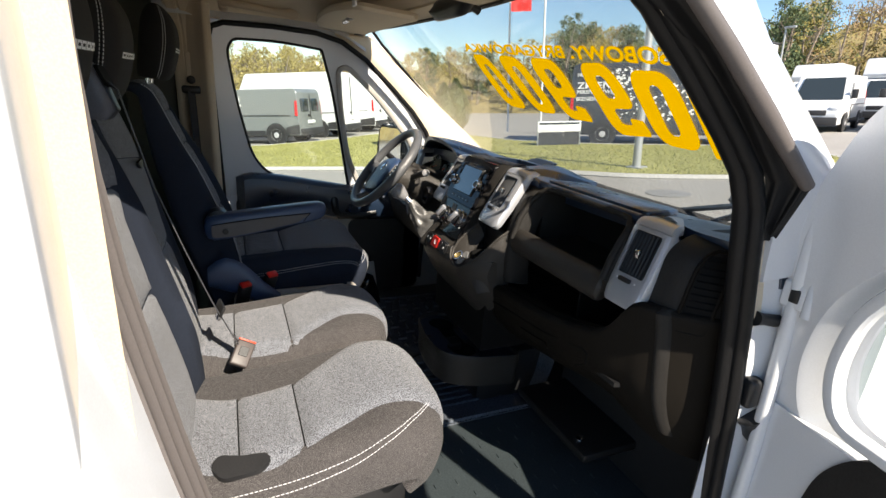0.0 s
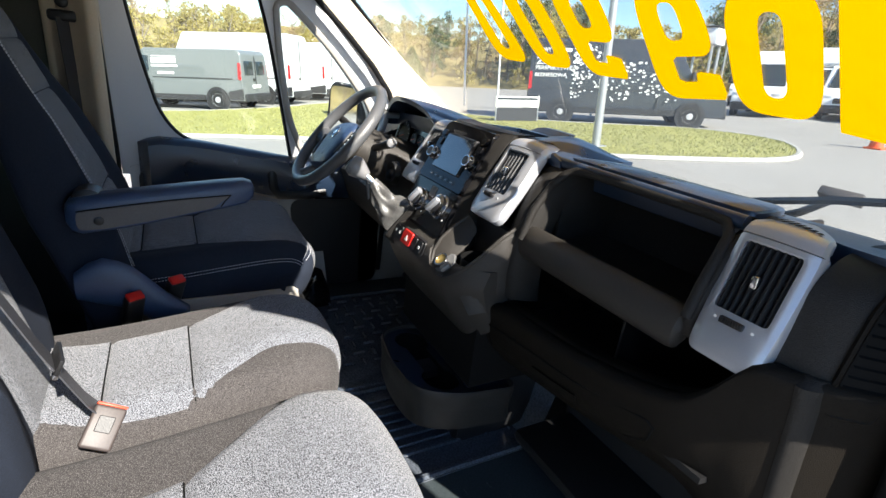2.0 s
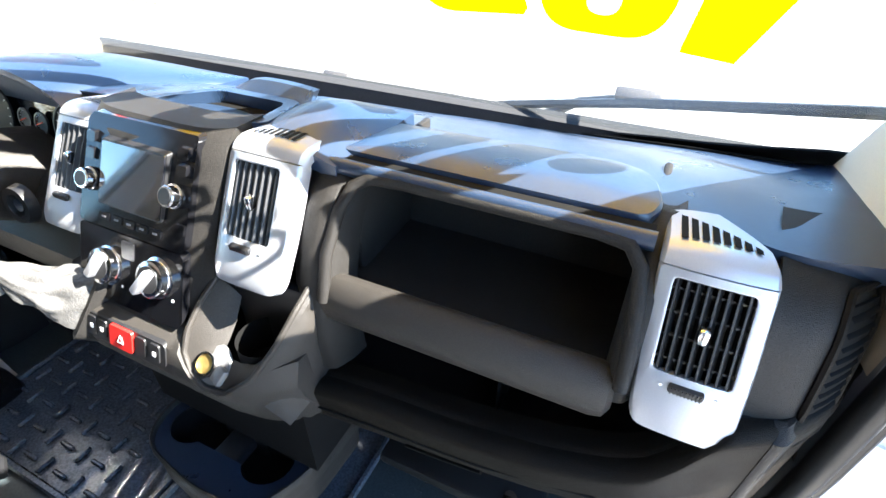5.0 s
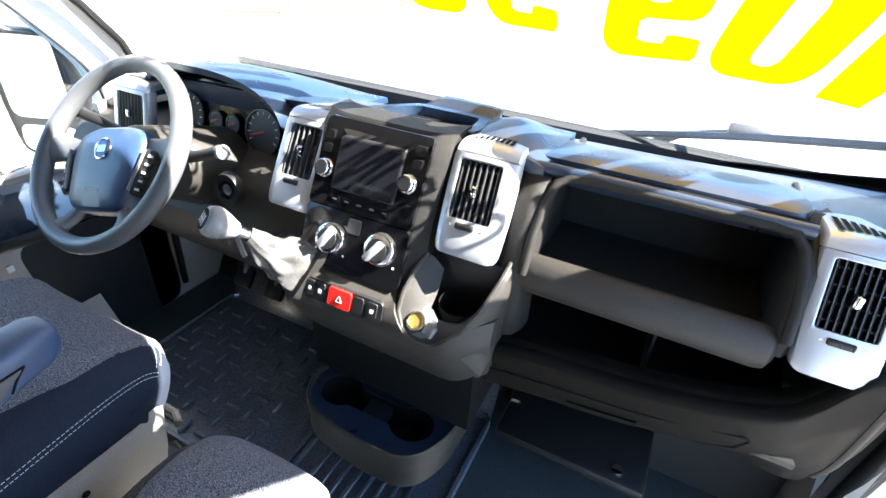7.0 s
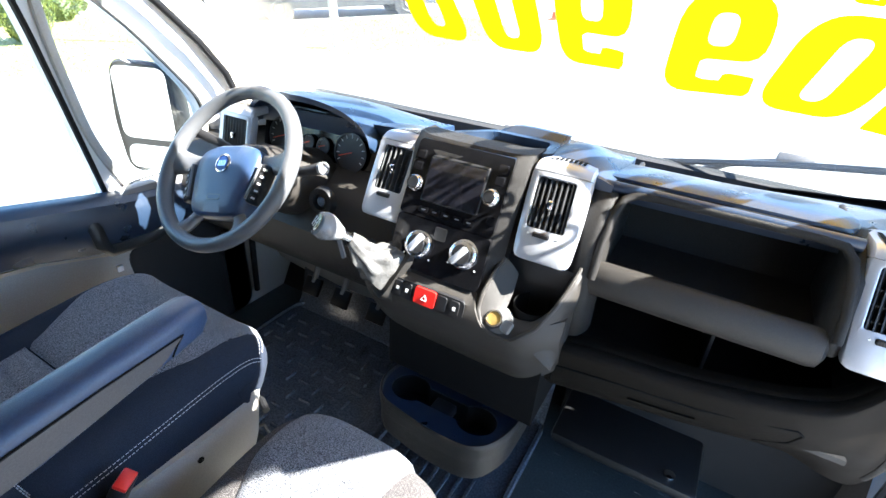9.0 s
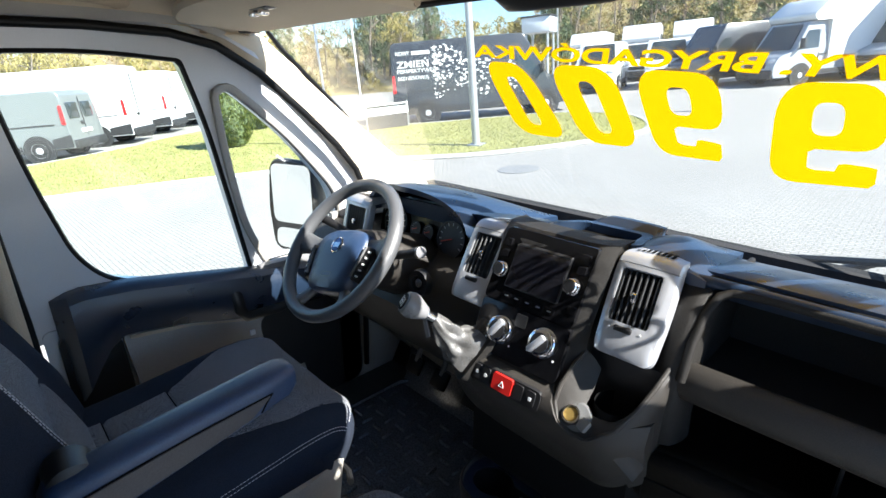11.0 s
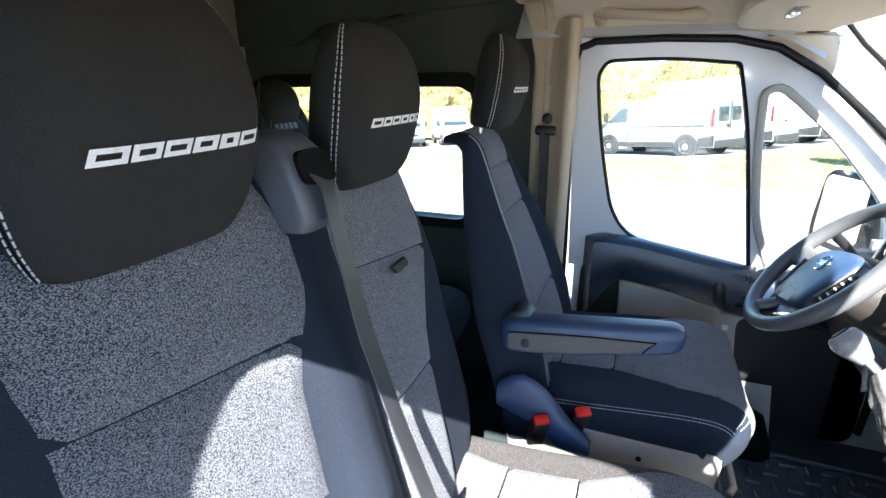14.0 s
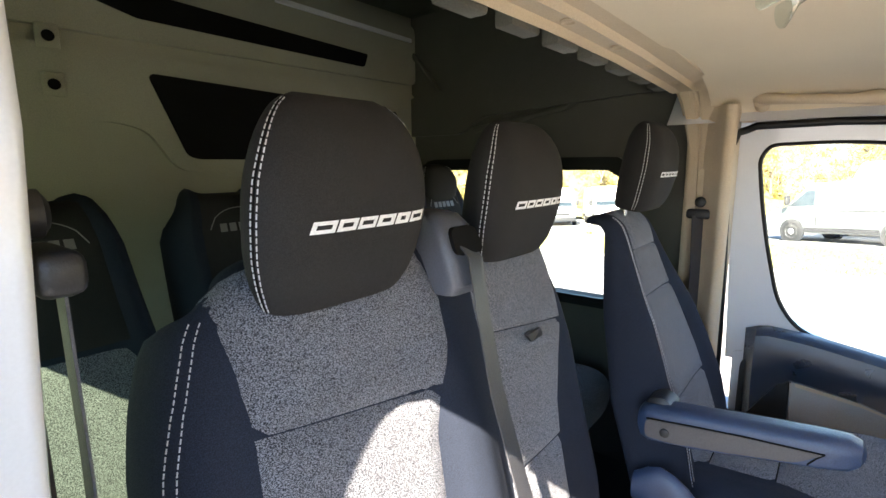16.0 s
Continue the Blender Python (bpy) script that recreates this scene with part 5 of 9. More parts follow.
vent("air_vent", 0.607, 0.704, 1.224, 1.366, 0.988, 1.050, "silver bezel of the passenger air vent", 8, (0.15, 0.84), 0.37, 0.94, 0.008, ((1.0, 0.0), (1.55, 0.04)), ((1.0, 1.0), (1.25, 0.94), (1.55, 0.50)), (0.14, 0.84, True))
vent("air_vent", -0.745, -0.625, 1.20, 1.335, 1.02, 1.055, "silver bezel of the driver door air vent", 8, (0.2, 0.88), 0.3, 0.93, 0.0, ((1.0, 0.0), (1.5, 0.2)), ((1.0, 1.0), (1.5, 0.9)), (0.25, 0.85, False))

# centre stack: dark carrier, radio, heater panel
def stack_y(z):
    return interp(z, [(1.08, 0.868), (1.14, 0.880), (1.165, 0.90), (1.19, 0.922), (1.27, 0.952), (1.38, 1.008), (1.40, 1.03)])
bm = bmesh.new()
sheet(bm, lambda u, v: (lerp(-0.130, 0.112, u), stack_y(v) + 0.004 + 0.02 * (2 * abs(u - 0.5)) ** 6, v), list(np.linspace(0, 1, 13)), list(np.linspace(1.15, 1.40, 14)), (0, 0.05, 0))
part("stack_surround", bm, M_DASH, dash, "grained centre stack surround")
def stack_panel(name, x0, x1, z0, z1, mat, lift, label, parent=dash, r=0.008):
    bm = bmesh.new()
    lp = rounded([(x0, z0), (x1, z0), (x1, z1), (x0, z1)], r, 4)
    plate(bm, [(p[0], stack_y(p[1]) - lift, p[1]) for p in lp], (0, 0.012, 0))
    return part(name, bm, mat, parent, label)
CX = -0.010
heater = stack_panel("heater_panel", CX - 0.098, CX + 0.098, 1.178, 1.268, M_GLOSS, 0.003, "gloss black heater control panel")
radio = stack_panel("radio", CX - 0.098, CX + 0.098, 1.270, 1.396, M_GLOSS, 0.003, "gloss black touchscreen radio")
stack_panel("screen", CX - 0.058, CX + 0.056, 1.300, 1.372, M_SCREEN, 0.0065, "dark display glass", radio, 0.003)
stack_panel("screen_rim", CX - 0.060, CX + 0.058, 1.298, 1.374, M_BLACK, 0.0052, "", radio, 0.003)
STACK_TILT = math.degrees(math.atan2(0.056, 0.11))
def knob(x, z, r, depth, mat, parent, name, label, cap=None):
    m = Matrix.Translation((x, stack_y(z) - 0.002, z)) @ pose(0, 0, 0, 90 - STACK_TILT, 0, 0)
    bm = bmesh.new()
    lathe(bm, [(r * 1.15, 0), (r * 1.15, depth * 0.25), (r, depth * 0.32), (r, depth * 0.9), (r * 0.9, depth), (0, depth)], m, 28)
    k = part(name, bm, mat, parent, label)
    if cap:
        bm = bmesh.new()
        lathe(bm, [(r * 0.74, depth), (r * 0.74, depth * 1.06), (0, depth * 1.06)], m, 24)
        part("cap", bm, cap, k)
    return k, m
for x, z in ((CX - 0.078, 1.322), (CX + 0.076, 1.331)):
    knob(x, z, 0.0135, 0.016, M_CHROME, radio, "radio_knob", "ribbed chrome radio knob", M_BLACK)
for x, z, a in ((-0.048, 1.222, 150), (0.046, 1.230, -35)):
    k, m = knob(x, z, 0.024, 0.018, M_CHROME, heater, "heater_knob", "chrome ringed rotary heater knob", M_BLACK)
    bm = bmesh.new()
    mm = m @ pose(0, 0, 0, 0, 0, a)
    box(bm, (-0.0055, -0.023, 0.017), (0.0055, 0.016, 0.030), 0.003, 2, mm)
    part("grip", bm, M_SILVER, k, "silver pointer grip")
    for j in range(9):
        ang = radians(-130 + j * 32.5)
        bm = bmesh.new()
        box(bm, (-0.0016, -0.0016, 0.0012), (0.0016, 0.0016, 0.0022), 0, 1, m @ Matrix.Translation((0.036 * math.sin(ang), 0.036 * math.cos(ang), 0)))
        part("scale_mark", bm, M_PRINT, heater)
for x, z in ((CX - 0.084, 1.372), (CX - 0.084, 1.352), (CX + 0.082, 1.378), (CX + 0.082, 1.360), (CX + 0.088, 1.296)):
    stack_panel("button", x - 0.008, x + 0.008, z - 0.006, z + 0.006, M_GLOSS, 0.0042, "", radio, 0.002)
for k in range(5):
    x = CX - 0.048 + k * 0.024
    stack_panel("button", x - 0.010, x + 0.010, 1.279, 1.288, M_GLOSS, 0.0042, "", radio, 0.002)
    stack_panel("button_mark", x - 0.004, x + 0.004, 1.2825, 1.2845, M_KNOB, 0.0048, "", radio, 0.0005)
stack_panel("seat_heat_button", CX - 0.012, CX + 0.012, 1.240, 1.262, M_BLACK, 0.0055, "", heater, 0.003)

# top tray behind the stack
bm = bmesh.new()
tl = rounded([(-0.085, 1.045), (0.03, 1.06), (0.13, 1.085), (0.12, 1.17), (-0.02, 1.17), (-0.085, 1.10)], 0.015, 4)
inner = rounded([(-0.07, 1.055), (0.03, 1.07), (0.11, 1.095), (0.105, 1.155), (-0.015, 1.155), (-0.07, 1.10)], 0.012, 4)
frame_ring(bm, [(p[0], p[1], 1.397) for p in resample(tl, 40)], [(p[0], p[1], 1.397) for p in resample(inner, 40)], (0, 0, -0.035))
tray = part("top_tray", bm, M_DASHTOP, dash, "open document tray on the dash top")
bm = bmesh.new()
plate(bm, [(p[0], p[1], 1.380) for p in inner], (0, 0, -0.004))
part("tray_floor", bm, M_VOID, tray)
bm = bmesh.new()   # raised rear wall of the tray
sheet(bm, lambda u, v: (lerp(-0.03, 0.13, u), 1.165 + 0.012 * math.sin(u * 3.1) + 0.02 * v, 1.385 + 0.022 * v * math.sin(min(1, u * 3) * 1.57)), list(np.linspace(0, 1, 10)), [0, 0.5, 1], (0, 0.012, 0))
part("tray_wall", bm, M_DASHTOP, tray)
bm = bmesh.new()   # domed hood right of the tray
sheet(bm, lambda u, v: (lerp(0.09, 0.25, u), lerp(1.06, 1.25, v), 1.375 + 0.035 * math.sin(u * 3.14) * math.sin(lerp(0.5, 3.1, v))), list(np.linspace(0, 1, 9)), list(np.linspace(0, 1, 8)), (0, 0, -0.02))
part("dome", bm, M_DASHTOP, dash)

# switch panel with hazard button below the heater controls
def low_y(z):
    return interp(z, [(0.98, 0.955), (1.02, 0.925), (1.08, 0.892), (1.125, 0.878), (1.165, 0.892), (1.18, 0.93)])
bm = bmesh.new()
def belly(u, v):
    x = lerp(-0.20, 0.245, u)
    z = lerp(interp(x, [(-0.20, 1.07), (-0.05, 1.0), (0.12, 0.985), (0.2, 0.99), (0.245, 1.03)]), interp(x, [(-0.20, 1.165), (-0.10, 1.18), (0.085, 1.176), (0.10, 1.152), (0.112, 1.134), (0.14, 1.123), (0.172, 1.125), (0.205, 1.150), (0.228, 1.16), (0.245, 1.16)]), v)
    side = max(0, (x - 0.16) / 0.085) ** 2 * 0.055 + max(0, (-0.09 - x) / 0.11) ** 2 * 0.06
    return (x, low_y(z) + side, z)
sheet(bm, belly, list(np.linspace(0, 1, 46)), list(np.linspace(0, 1, 12)), (0, 0.03, 0))
part("console_belly", bm, M_DASHLOW, dash, "curved lower console")
# black block stands in for the shade under the console
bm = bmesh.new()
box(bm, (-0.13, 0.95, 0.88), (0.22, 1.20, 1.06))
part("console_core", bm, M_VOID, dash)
def belly_box(name, x0, x1, z0, z1, mat, lift, label, parent, r=0.004):
    bm = bmesh.new()
    lp = rounded([(x0, z0), (x1, z0), (x1, z1), (x0, z1)], r, 3)
    plate(bm, [(p[0], low_y(p[1]) - lift, p[1]) for p in lp], (0, 0.01, 0))
    return part(name, bm, mat, parent, label)
sw = belly_box("switch_panel", -0.080, 0.078, 1.130, 1.163, M_BLACK, 0.002, "black switch strip", dash, 0.008)
belly_box("hazard_button", -0.024, 0.020, 1.133, 1.162, M_RED, 0.006, "red hazard warning button", sw)
for x in (-0.062, -0.042, 0.034, 0.060):
    belly_box("switch", x - 0.009, x + 0.009, 1.135, 1.160, M_BLACK, 0.0045, "", sw)
    if x != 0.034:
        belly_box("switch_mark", x - 0.003, x + 0.003, 1.144, 1.150, M_PRINT, 0.0052, "", sw, 0.001)
bm = bmesh.new()   # white triangle outline on the hazard button
for a, b in (((-0.0075, 1.1425), (0.0035, 1.1425)), ((0.0035, 1.1425), (-0.002, 1.1525)), ((-0.002, 1.1525), (-0.0075, 1.1425))):
    tube(bm, [(a[0], low_y(a[1]) - 0.0065, a[1]), (b[0], low_y(b[1]) - 0.0065, b[1])], 0.0006, 5)
part("warning_triangle", bm, M_PRINT, sw)

# raised wing with cup pocket and lighter socket
bm = bmesh.new()
RIM = [(0.112, 0.966, 1.232), (0.104, 0.938, 1.208), (0.099, 0.912, 1.180), (0.100, 0.897, 1.155), (0.112, 0.888, 1.133), (0.140, 0.881, 1.122), (0.172, 0.885, 1.124), (0.205, 0.903, 1.150), (0.226, 0.932, 1.188), (0.239, 0.962, 1.226), (0.243, 0.990, 1.246)]
INNER = [(0.140, 0.972, 1.205), (0.142, 0.952, 1.178), (0.142, 0.938, 1.164), (0.142, 0.928, 1.156), (0.144, 0.924, 1.152), (0.156, 0.918, 1.150), (0.174, 0.917, 1.150), (0.194, 0.922, 1.153), (0.213, 0.938, 1.166), (0.222, 0.962, 1.186), (0.226, 0.990, 1.212)]


def scoop(u, v):
    k = u * (len(RIM) - 1)
    i = min(int(k), len(RIM) - 2)
    a = Vector(RIM[i]).lerp(Vector(RIM[i + 1]), k - i)
    b = Vector(INNER[i]).lerp(Vector(INNER[i + 1]), k - i)
    return a.lerp(b, v) + Vector((0, 0, 0.004 * math.sin(v * math.pi)))


grid(bm, [[scoop(u, v) for v in np.linspace(0, 1, 7)] for u in np.linspace(0, 1, 41)])
part("pocket_scoop", bm, M_DASHLOW, dash, "smooth scooped pocket between two raised wings")
bm = bmesh.new()   # outer flanks of the two wings
flank = [[scoop(u, 0), scoop(u, 0) + Vector((0.007, 0.002, -0.006)), scoop(u, 0) + Vector((0.011, 0.008, -0.035)), Vector((0.244, scoop(u, 0).y + 0.012, 1.075))] for u in np.linspace(0.66, 1, 12)]
grid(bm, flank)
part("pocket_wing", bm, M_DASHLOW, dash, "raised smooth wing of the cup pocket")
bm = bmesh.new()
grid(bm, [[scoop(u, 0), scoop(u, 0) + Vector((-0.006, 0.004, -0.004)), scoop(u, 0) + Vector((-0.012, 0.03, -0.03)), scoop(u, 0) + Vector((-0.010, 0.05, -0.06))] for u in np.linspace(0, 0.34, 10)])
part("pocket_wing", bm, M_DASHLOW, dash, "raised smooth wing of the cup pocket")
bm = bmesh.new()
tube(bm, [scoop(u, 0) for u in np.linspace(0, 1, 48)], 0.004, 8)
part("pocket_rim", bm, M_DASHLOW, dash)
bm = bmesh.new()
box(bm, (0.112, 0.985, 1.10), (0.24, 1.0, 1.235), 0.004)
part("pocket_back", bm, M_BLACK, dash)
bm = bmesh.new()
lathe(bm, [(0.036, 0.0), (0.036, -0.055), (0.0, -0.055)], pose(0.182, 0.955, 1.166), 28)
bmesh.ops.delete(bm, geom=[f for f in bm.faces if len(f.verts) > 10 and f.calc_center_median().z > 1.16], context="FACES")
part("cup_well", bm, M_VOID, dash)
bm = bmesh.new()
plate(bm, [(x, 0.884 + (z - 1.120) * 0.85, 1.127 + (z - 1.12) * 0.72) for x, z in rounded([(0.106, 1.128), (0.148, 1.120), (0.168, 1.132), (0.164, 1.150), (0.148, 1.163), (0.110, 1.163)], 0.012, 4)], (0, 0.006, 0))
socket_plate = part("socket_plate", bm, M_SATIN, dash, "satin grey socket plate")
m = Matrix.Translation((0.132, 0.8995, 1.1455)) @ pose(0, 0, 0, 42)
bm = bmesh.new()
lathe(bm, [(0.0155, 0), (0.0155, 0.004), (0.0125, 0.004), (0.0125, -0.004), (0.0, -0.004)], m, 26)
ring = part("socket_ring", bm, M_CHROME, socket_plate, "chrome lighter socket ring")
bm = bmesh.new()
lathe(bm, [(0.0125, 0.0), (0.0115, 0.001), (0.0, 0.001)], m, 22)
part("socket_core", bm, M_BRASS, ring, "brass socket core")
bm = bmesh.new()
box(bm, (-0.010, -0.011, 0), (0.010, 0.011, 0.010), 0.004, 2, Matrix.Translation((0.160, 0.897, 1.139)) @ pose(0, 0, 0, 42, 0, -20))
part("socket_cap", bm, M_SATIN, socket_plate, "hinged grey socket cap")

# lower cup tray standing out under the console
ct = thing("cup_tray", "black moulded cup tray low under the console", "cup holder", (0.04, 0.98, 0.75))
bm = bmesh.new()
lo = rounded([(-0.125, 1.12), (-0.146, 0.95), (-0.110, 0.876), (0.03, 0.850), (0.150, 0.858), (0.188, 0.95), (0.186, 1.12)], [0.03, 0.05, 0.05, 0.08, 0.05, 0.05, 0.03], 6)
prof = [(0.90, 0.742), (0.965, 0.746), (0.985, 0.765), (0.975, 0.795), (0.985, 0.806), (1.005, 0.834), (1.0, 0.846), (0.985, 0.850), (0.965, 0.848), (0.955, 0.838)]
ctr = Vector((0.025, 0.985))


def tray_z(y, z):
    return z - 0.12 * (y - 0.85)


rows = [[(lerp(ctr.x, p[0], k), lerp(ctr.y, p[1], k), tray_z(p[1], z)) for p in lo] for k, z in prof]
grid(bm, rows, close_v=True)
bm.faces.new([bm.verts.new(v.co) for v in list(bm.verts)[:len(lo)]])
part("body", bm, M_DASHLOW, ct)
bone = []   # two round cups joined by a channel
for cx, cy, turn in ((-0.068, 0.952, 0), (0.104, 0.950, 180)):
    bone += [(cx + 0.046 * math.cos(radians(turn + a)), cy + 0.046 * math.sin(radians(turn + a))) for a in range(35, 326, 15)]
bm = bmesh.new()
plate_holes(bm, [[(lerp(ctr.x, p[0], 0.955), lerp(ctr.y, p[1], 0.955), tray_z(p[1], 0.838)) for p in lo], [(x, y, tray_z(y, 0.838)) for x, y in bone]], (0, 0, -0.005))
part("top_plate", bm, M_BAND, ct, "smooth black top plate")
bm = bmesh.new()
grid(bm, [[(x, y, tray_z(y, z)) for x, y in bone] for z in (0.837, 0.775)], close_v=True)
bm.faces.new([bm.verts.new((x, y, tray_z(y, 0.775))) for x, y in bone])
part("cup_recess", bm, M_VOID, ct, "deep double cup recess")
bm = bmesh.new()
box(bm, (-0.012, 0.915, 0.78), (0.042, 0.982, 0.806), 0.006)
part("recess_step", bm, M_BLACK, ct)
bm = bmesh.new()
box(bm, (-0.09, 1.0, FLOOR_Z), (0.13, 1.25, 0.80), 0.03)
part("stem", bm, M_BLACK, ct)

# driver's side: cluster hood, cluster, column shroud, knee panel
def hood(u, v):
    a = lerp(-1.45, 1.45, u)
    r = lerp(0.0, 1.0, v)
    x = -0.475 + (0.195 + 0.01 * v) * math.sin(a) * 1.0
    top = 1.285 + (0.118) * math.cos(a) ** 0.7 + 0.012
    return (x, lerp(1.045 + 0.035 * abs(math.sin(a)), 1.45, r), lerp(top, 1.30, r ** 1.6))
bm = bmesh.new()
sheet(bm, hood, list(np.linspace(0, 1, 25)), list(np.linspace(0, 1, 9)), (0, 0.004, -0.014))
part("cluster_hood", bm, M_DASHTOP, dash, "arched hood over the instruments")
bm = bmesh.new()
sheet(bm, lambda u, v: (lerp(-0.66, -0.29, u), lerp(1.10, 1.14, v), lerp(1.20, 1.36, v)), [0, 0.5, 1], [0, 0.5, 1], (0, 0.02, 0))
cl = part("gauge_panel", bm, M_GLOSS, dash, "gloss black panel with round gauges")
for x, r in ((-0.585, 0.048), (-0.365, 0.048), (-0.50, 0.02), (-0.45, 0.02)):
    m = Matrix.Translation((x, 1.114, 1.285)) @ pose(0, 0, 0, 76)
    bm = bmesh.new()
    lathe(bm, [(r, 0), (r, 0.004), (r - 0.004, 0.004), (r - 0.004, 0.001), (0, 0.001)], m, 30)
    g = part("gauge", bm, M_BLACK, cl)
    for j in range(11):
        ang = radians(-120 + j * 24)
        bm = bmesh.new()
        box(bm, (-0.0008, 0, 0.0012), (0.0008, r * 0.16, 0.0022), 0, 1, m @ pose(0, 0, 0, 0, 0, math.degrees(ang)) @ Matrix.Translation((0, r * 0.72, 0)))
        part("tick", bm, M_PRINT, g)
    bm = bmesh.new()
    box(bm, (-0.001, -0.006, 0.003), (0.001, r * 0.7, 0.0045), 0, 1, m @ pose(0, 0, 0, 0, 0, 110))
    part("needle", bm, M_ORANGE, g)
bm = bmesh.new()
sheet(bm, lambda u, v: (lerp(-0.90, -0.145, u), interp(v, [(0, 1.16), (0.3, 1.03), (0.55, 0.98), (0.8, 1.02), (1, 1.10)]) + 0.0, interp(v, [(0, 1.27), (0.3, 1.215), (0.55, 1.12), (0.8, 1.0), (1, 0.93)])), list(np.linspace(0, 1, 12)), list(np.linspace(0, 1, 12)), (0, 0.03, 0))
part("knee_panel", bm, M_DASHLOW, dash, "curved knee panel under the steering column")
bm = bmesh.new()
rows = []
for y, z, r in ((0.885, 1.275, 0.045), (0.90, 1.268, 0.060), (0.98, 1.235, 0.070), (1.08, 1.19, 0.085)):
    rows.append([(-0.475 + r * 1.15 * math.cos(a), y + 0.4 * r * math.sin(a), z + r * math.sin(a)) for a in np.linspace(0, 2 * math.pi, 21)[:-1]])
grid(bm, rows, close_v=True, cap=True)
part("column_shroud", bm, M_DASHLOW, dash, "steering column shroud")
bm = bmesh.new()
tube(bm, [(-0.40, 0.945, 1.275), (-0.345, 0.952, 1.292), (-0.315, 0.958, 1.302)], [0.010, 0.011, 0.013], 12)
st = part("wiper_stalk", bm, M_BLACK, dash, "black wiper stalk")
bm = bmesh.new()
lathe(bm, [(0.0135, 0), (0.0135, 0.010), (0.009, 0.012), (0, 0.012)], Matrix.Translation((-0.313, 0.958, 1.303)) @ pose(0, 0, 0, 0, 75, -8), 20)
part("stalk_cap", bm, M_KNOB, st, "ringed grey stalk end")
bm = bmesh.new()
tube(bm, [(-0.55, 0.945, 1.285), (-0.60, 0.935, 1.305), (-0.655, 0.925, 1.318)], [0.010, 0.010, 0.012], 12)
part("indicator_stalk", bm, M_BLACK, dash, "black indicator stalk")
bm = bmesh.new()   # ignition lock bowl
lathe(bm, [(0.034, 0), (0.030, 0.016), (0.020, 0.016), (0.018, 0.004), (0, 0.004)], Matrix.Translation((-0.335, 0.985, 1.215)) @ pose(0, 0, 0, 80, 25, 0), 24)
lock = part("ignition_lock", bm, M_BLACK, dash, "black ignition lock surround")
bm = bmesh.new()
lathe(bm, [(0.011, 0), (0.011, 0.012), (0, 0.012)], Matrix.Translation((-0.335, 0.985, 1.215)) @ pose(0, 0, 0, 80, 25, 0), 18)
part("key_barrel", bm, M_CHROME, lock)

# gear lever growing out of the dash
gear = thing("gear_lever", "dash-mounted gear lever with satin grey knob and wrinkled grey gaiter", "gear lever", (-0.13, 0.86, 1.14))
K, B0 = Vector((-0.180, 0.800, 1.281)), Vector((-0.112, 0.900, 1.195))
axis = (K - B0).normalized()
m = Matrix.Translation(K - axis * 0.058) @ axis.to_track_quat("Z", "Y").to_matrix().to_4x4()
bm = bmesh.new()
lathe(bm, [(0.010, 0.004), (0.0125, 0.006), (0.0150, 0.012), (0.0205, 0.024), (0.0250, 0.036), (0.0255, 0.044), (0.0220, 0.054), (0.017, 0.057)], m, 26)
kn = part("knob", bm, M_KNOB, gear, "satin grey gear knob")
bm = bmesh.new()
lathe(bm, [(0.017, 0.0565), (0.0165, 0.0585), (0, 0.0590)], m, 24)
cap = part("shift_plate", bm, M_GLOSS, kn, "black shift pattern plate")
for a, b in (((-0.008, -0.008), (-0.008, 0.008)), ((0, -0.008), (0, 0.008)), ((0.008, -0.008), (0.008, 0.008)), ((-0.008, 0), (0.008, 0))):
    bm = bmesh.new()
    box(bm, (min(a[0], b[0]) - 0.0008, min(a[1], b[1]) - 0.0008, 0.0586), (max(a[0], b[0]) + 0.0008, max(a[1], b[1]) + 0.0008, 0.0598), 0, 1, m)
    part("mark", bm, M_PRINT, cap)
bm = bmesh.new()
tube(bm, [K - axis * 0.050, K - axis * 0.085], [0.010, 0.008], 14)
part("collar", bm, M_CHROME, gear, "bright collar under the knob")
bm = bmesh.new()   # gaiter with uneven folds
rows = []
for i in range(15):
    t = i / 14
    c = (K - axis * 0.072).lerp(B0 + Vector((0.004, 0.012, -0.028)), t)
    c.z -= 0.018 * math.sin(t * math.pi)
    r = interp(t, [(0, 0.010), (0.15, 0.016), (0.5, 0.024), (0.8, 0.034), (1, 0.038)])
    row = []
    q = axis.to_track_quat("Z", "Y")
    for k in range(40):
        a = k * 2 * math.pi / 40
        f = 1 + (0.20 * math.sin(5 * a + 3.1 * t * 2) + 0.13 * math.sin(9 * a - 5 * t) + 0.10 * math.sin(t * 17 + 2 * a)) * math.sin(min(1, t * 1.3) * math.pi * 0.9 + 0.12) * 0.9
        sq = lerp(1.0, 1 / max(abs(math.cos(a)), abs(math.sin(a))) ** 0.55, t)
        row.append(c + q @ Vector((r * f * sq * math.cos(a) * 1.0, r * f * sq * math.sin(a) * 1.25, 0)))
    rows.append(row)
grid(bm, rows, close_v=True)
part("gaiter", bm, M_BOOT, gear, "wrinkled grey leatherette gaiter", 60)
bm = bmesh.new()
q = axis.to_track_quat("Z", "Y").to_matrix().to_4x4()
sq_loop = rounded([(-0.046, -0.058), (0.046, -0.058), (0.046, 0.058), (-0.046, 0.058)], 0.02, 5)
in_loop = rounded([(-0.037, -0.049), (0.037, -0.049), (0.037, 0.049), (-0.037, 0.049)], 0.018, 5)
mm = Matrix.Translation(B0 + Vector((0.004, 0.012, -0.030))) @ q
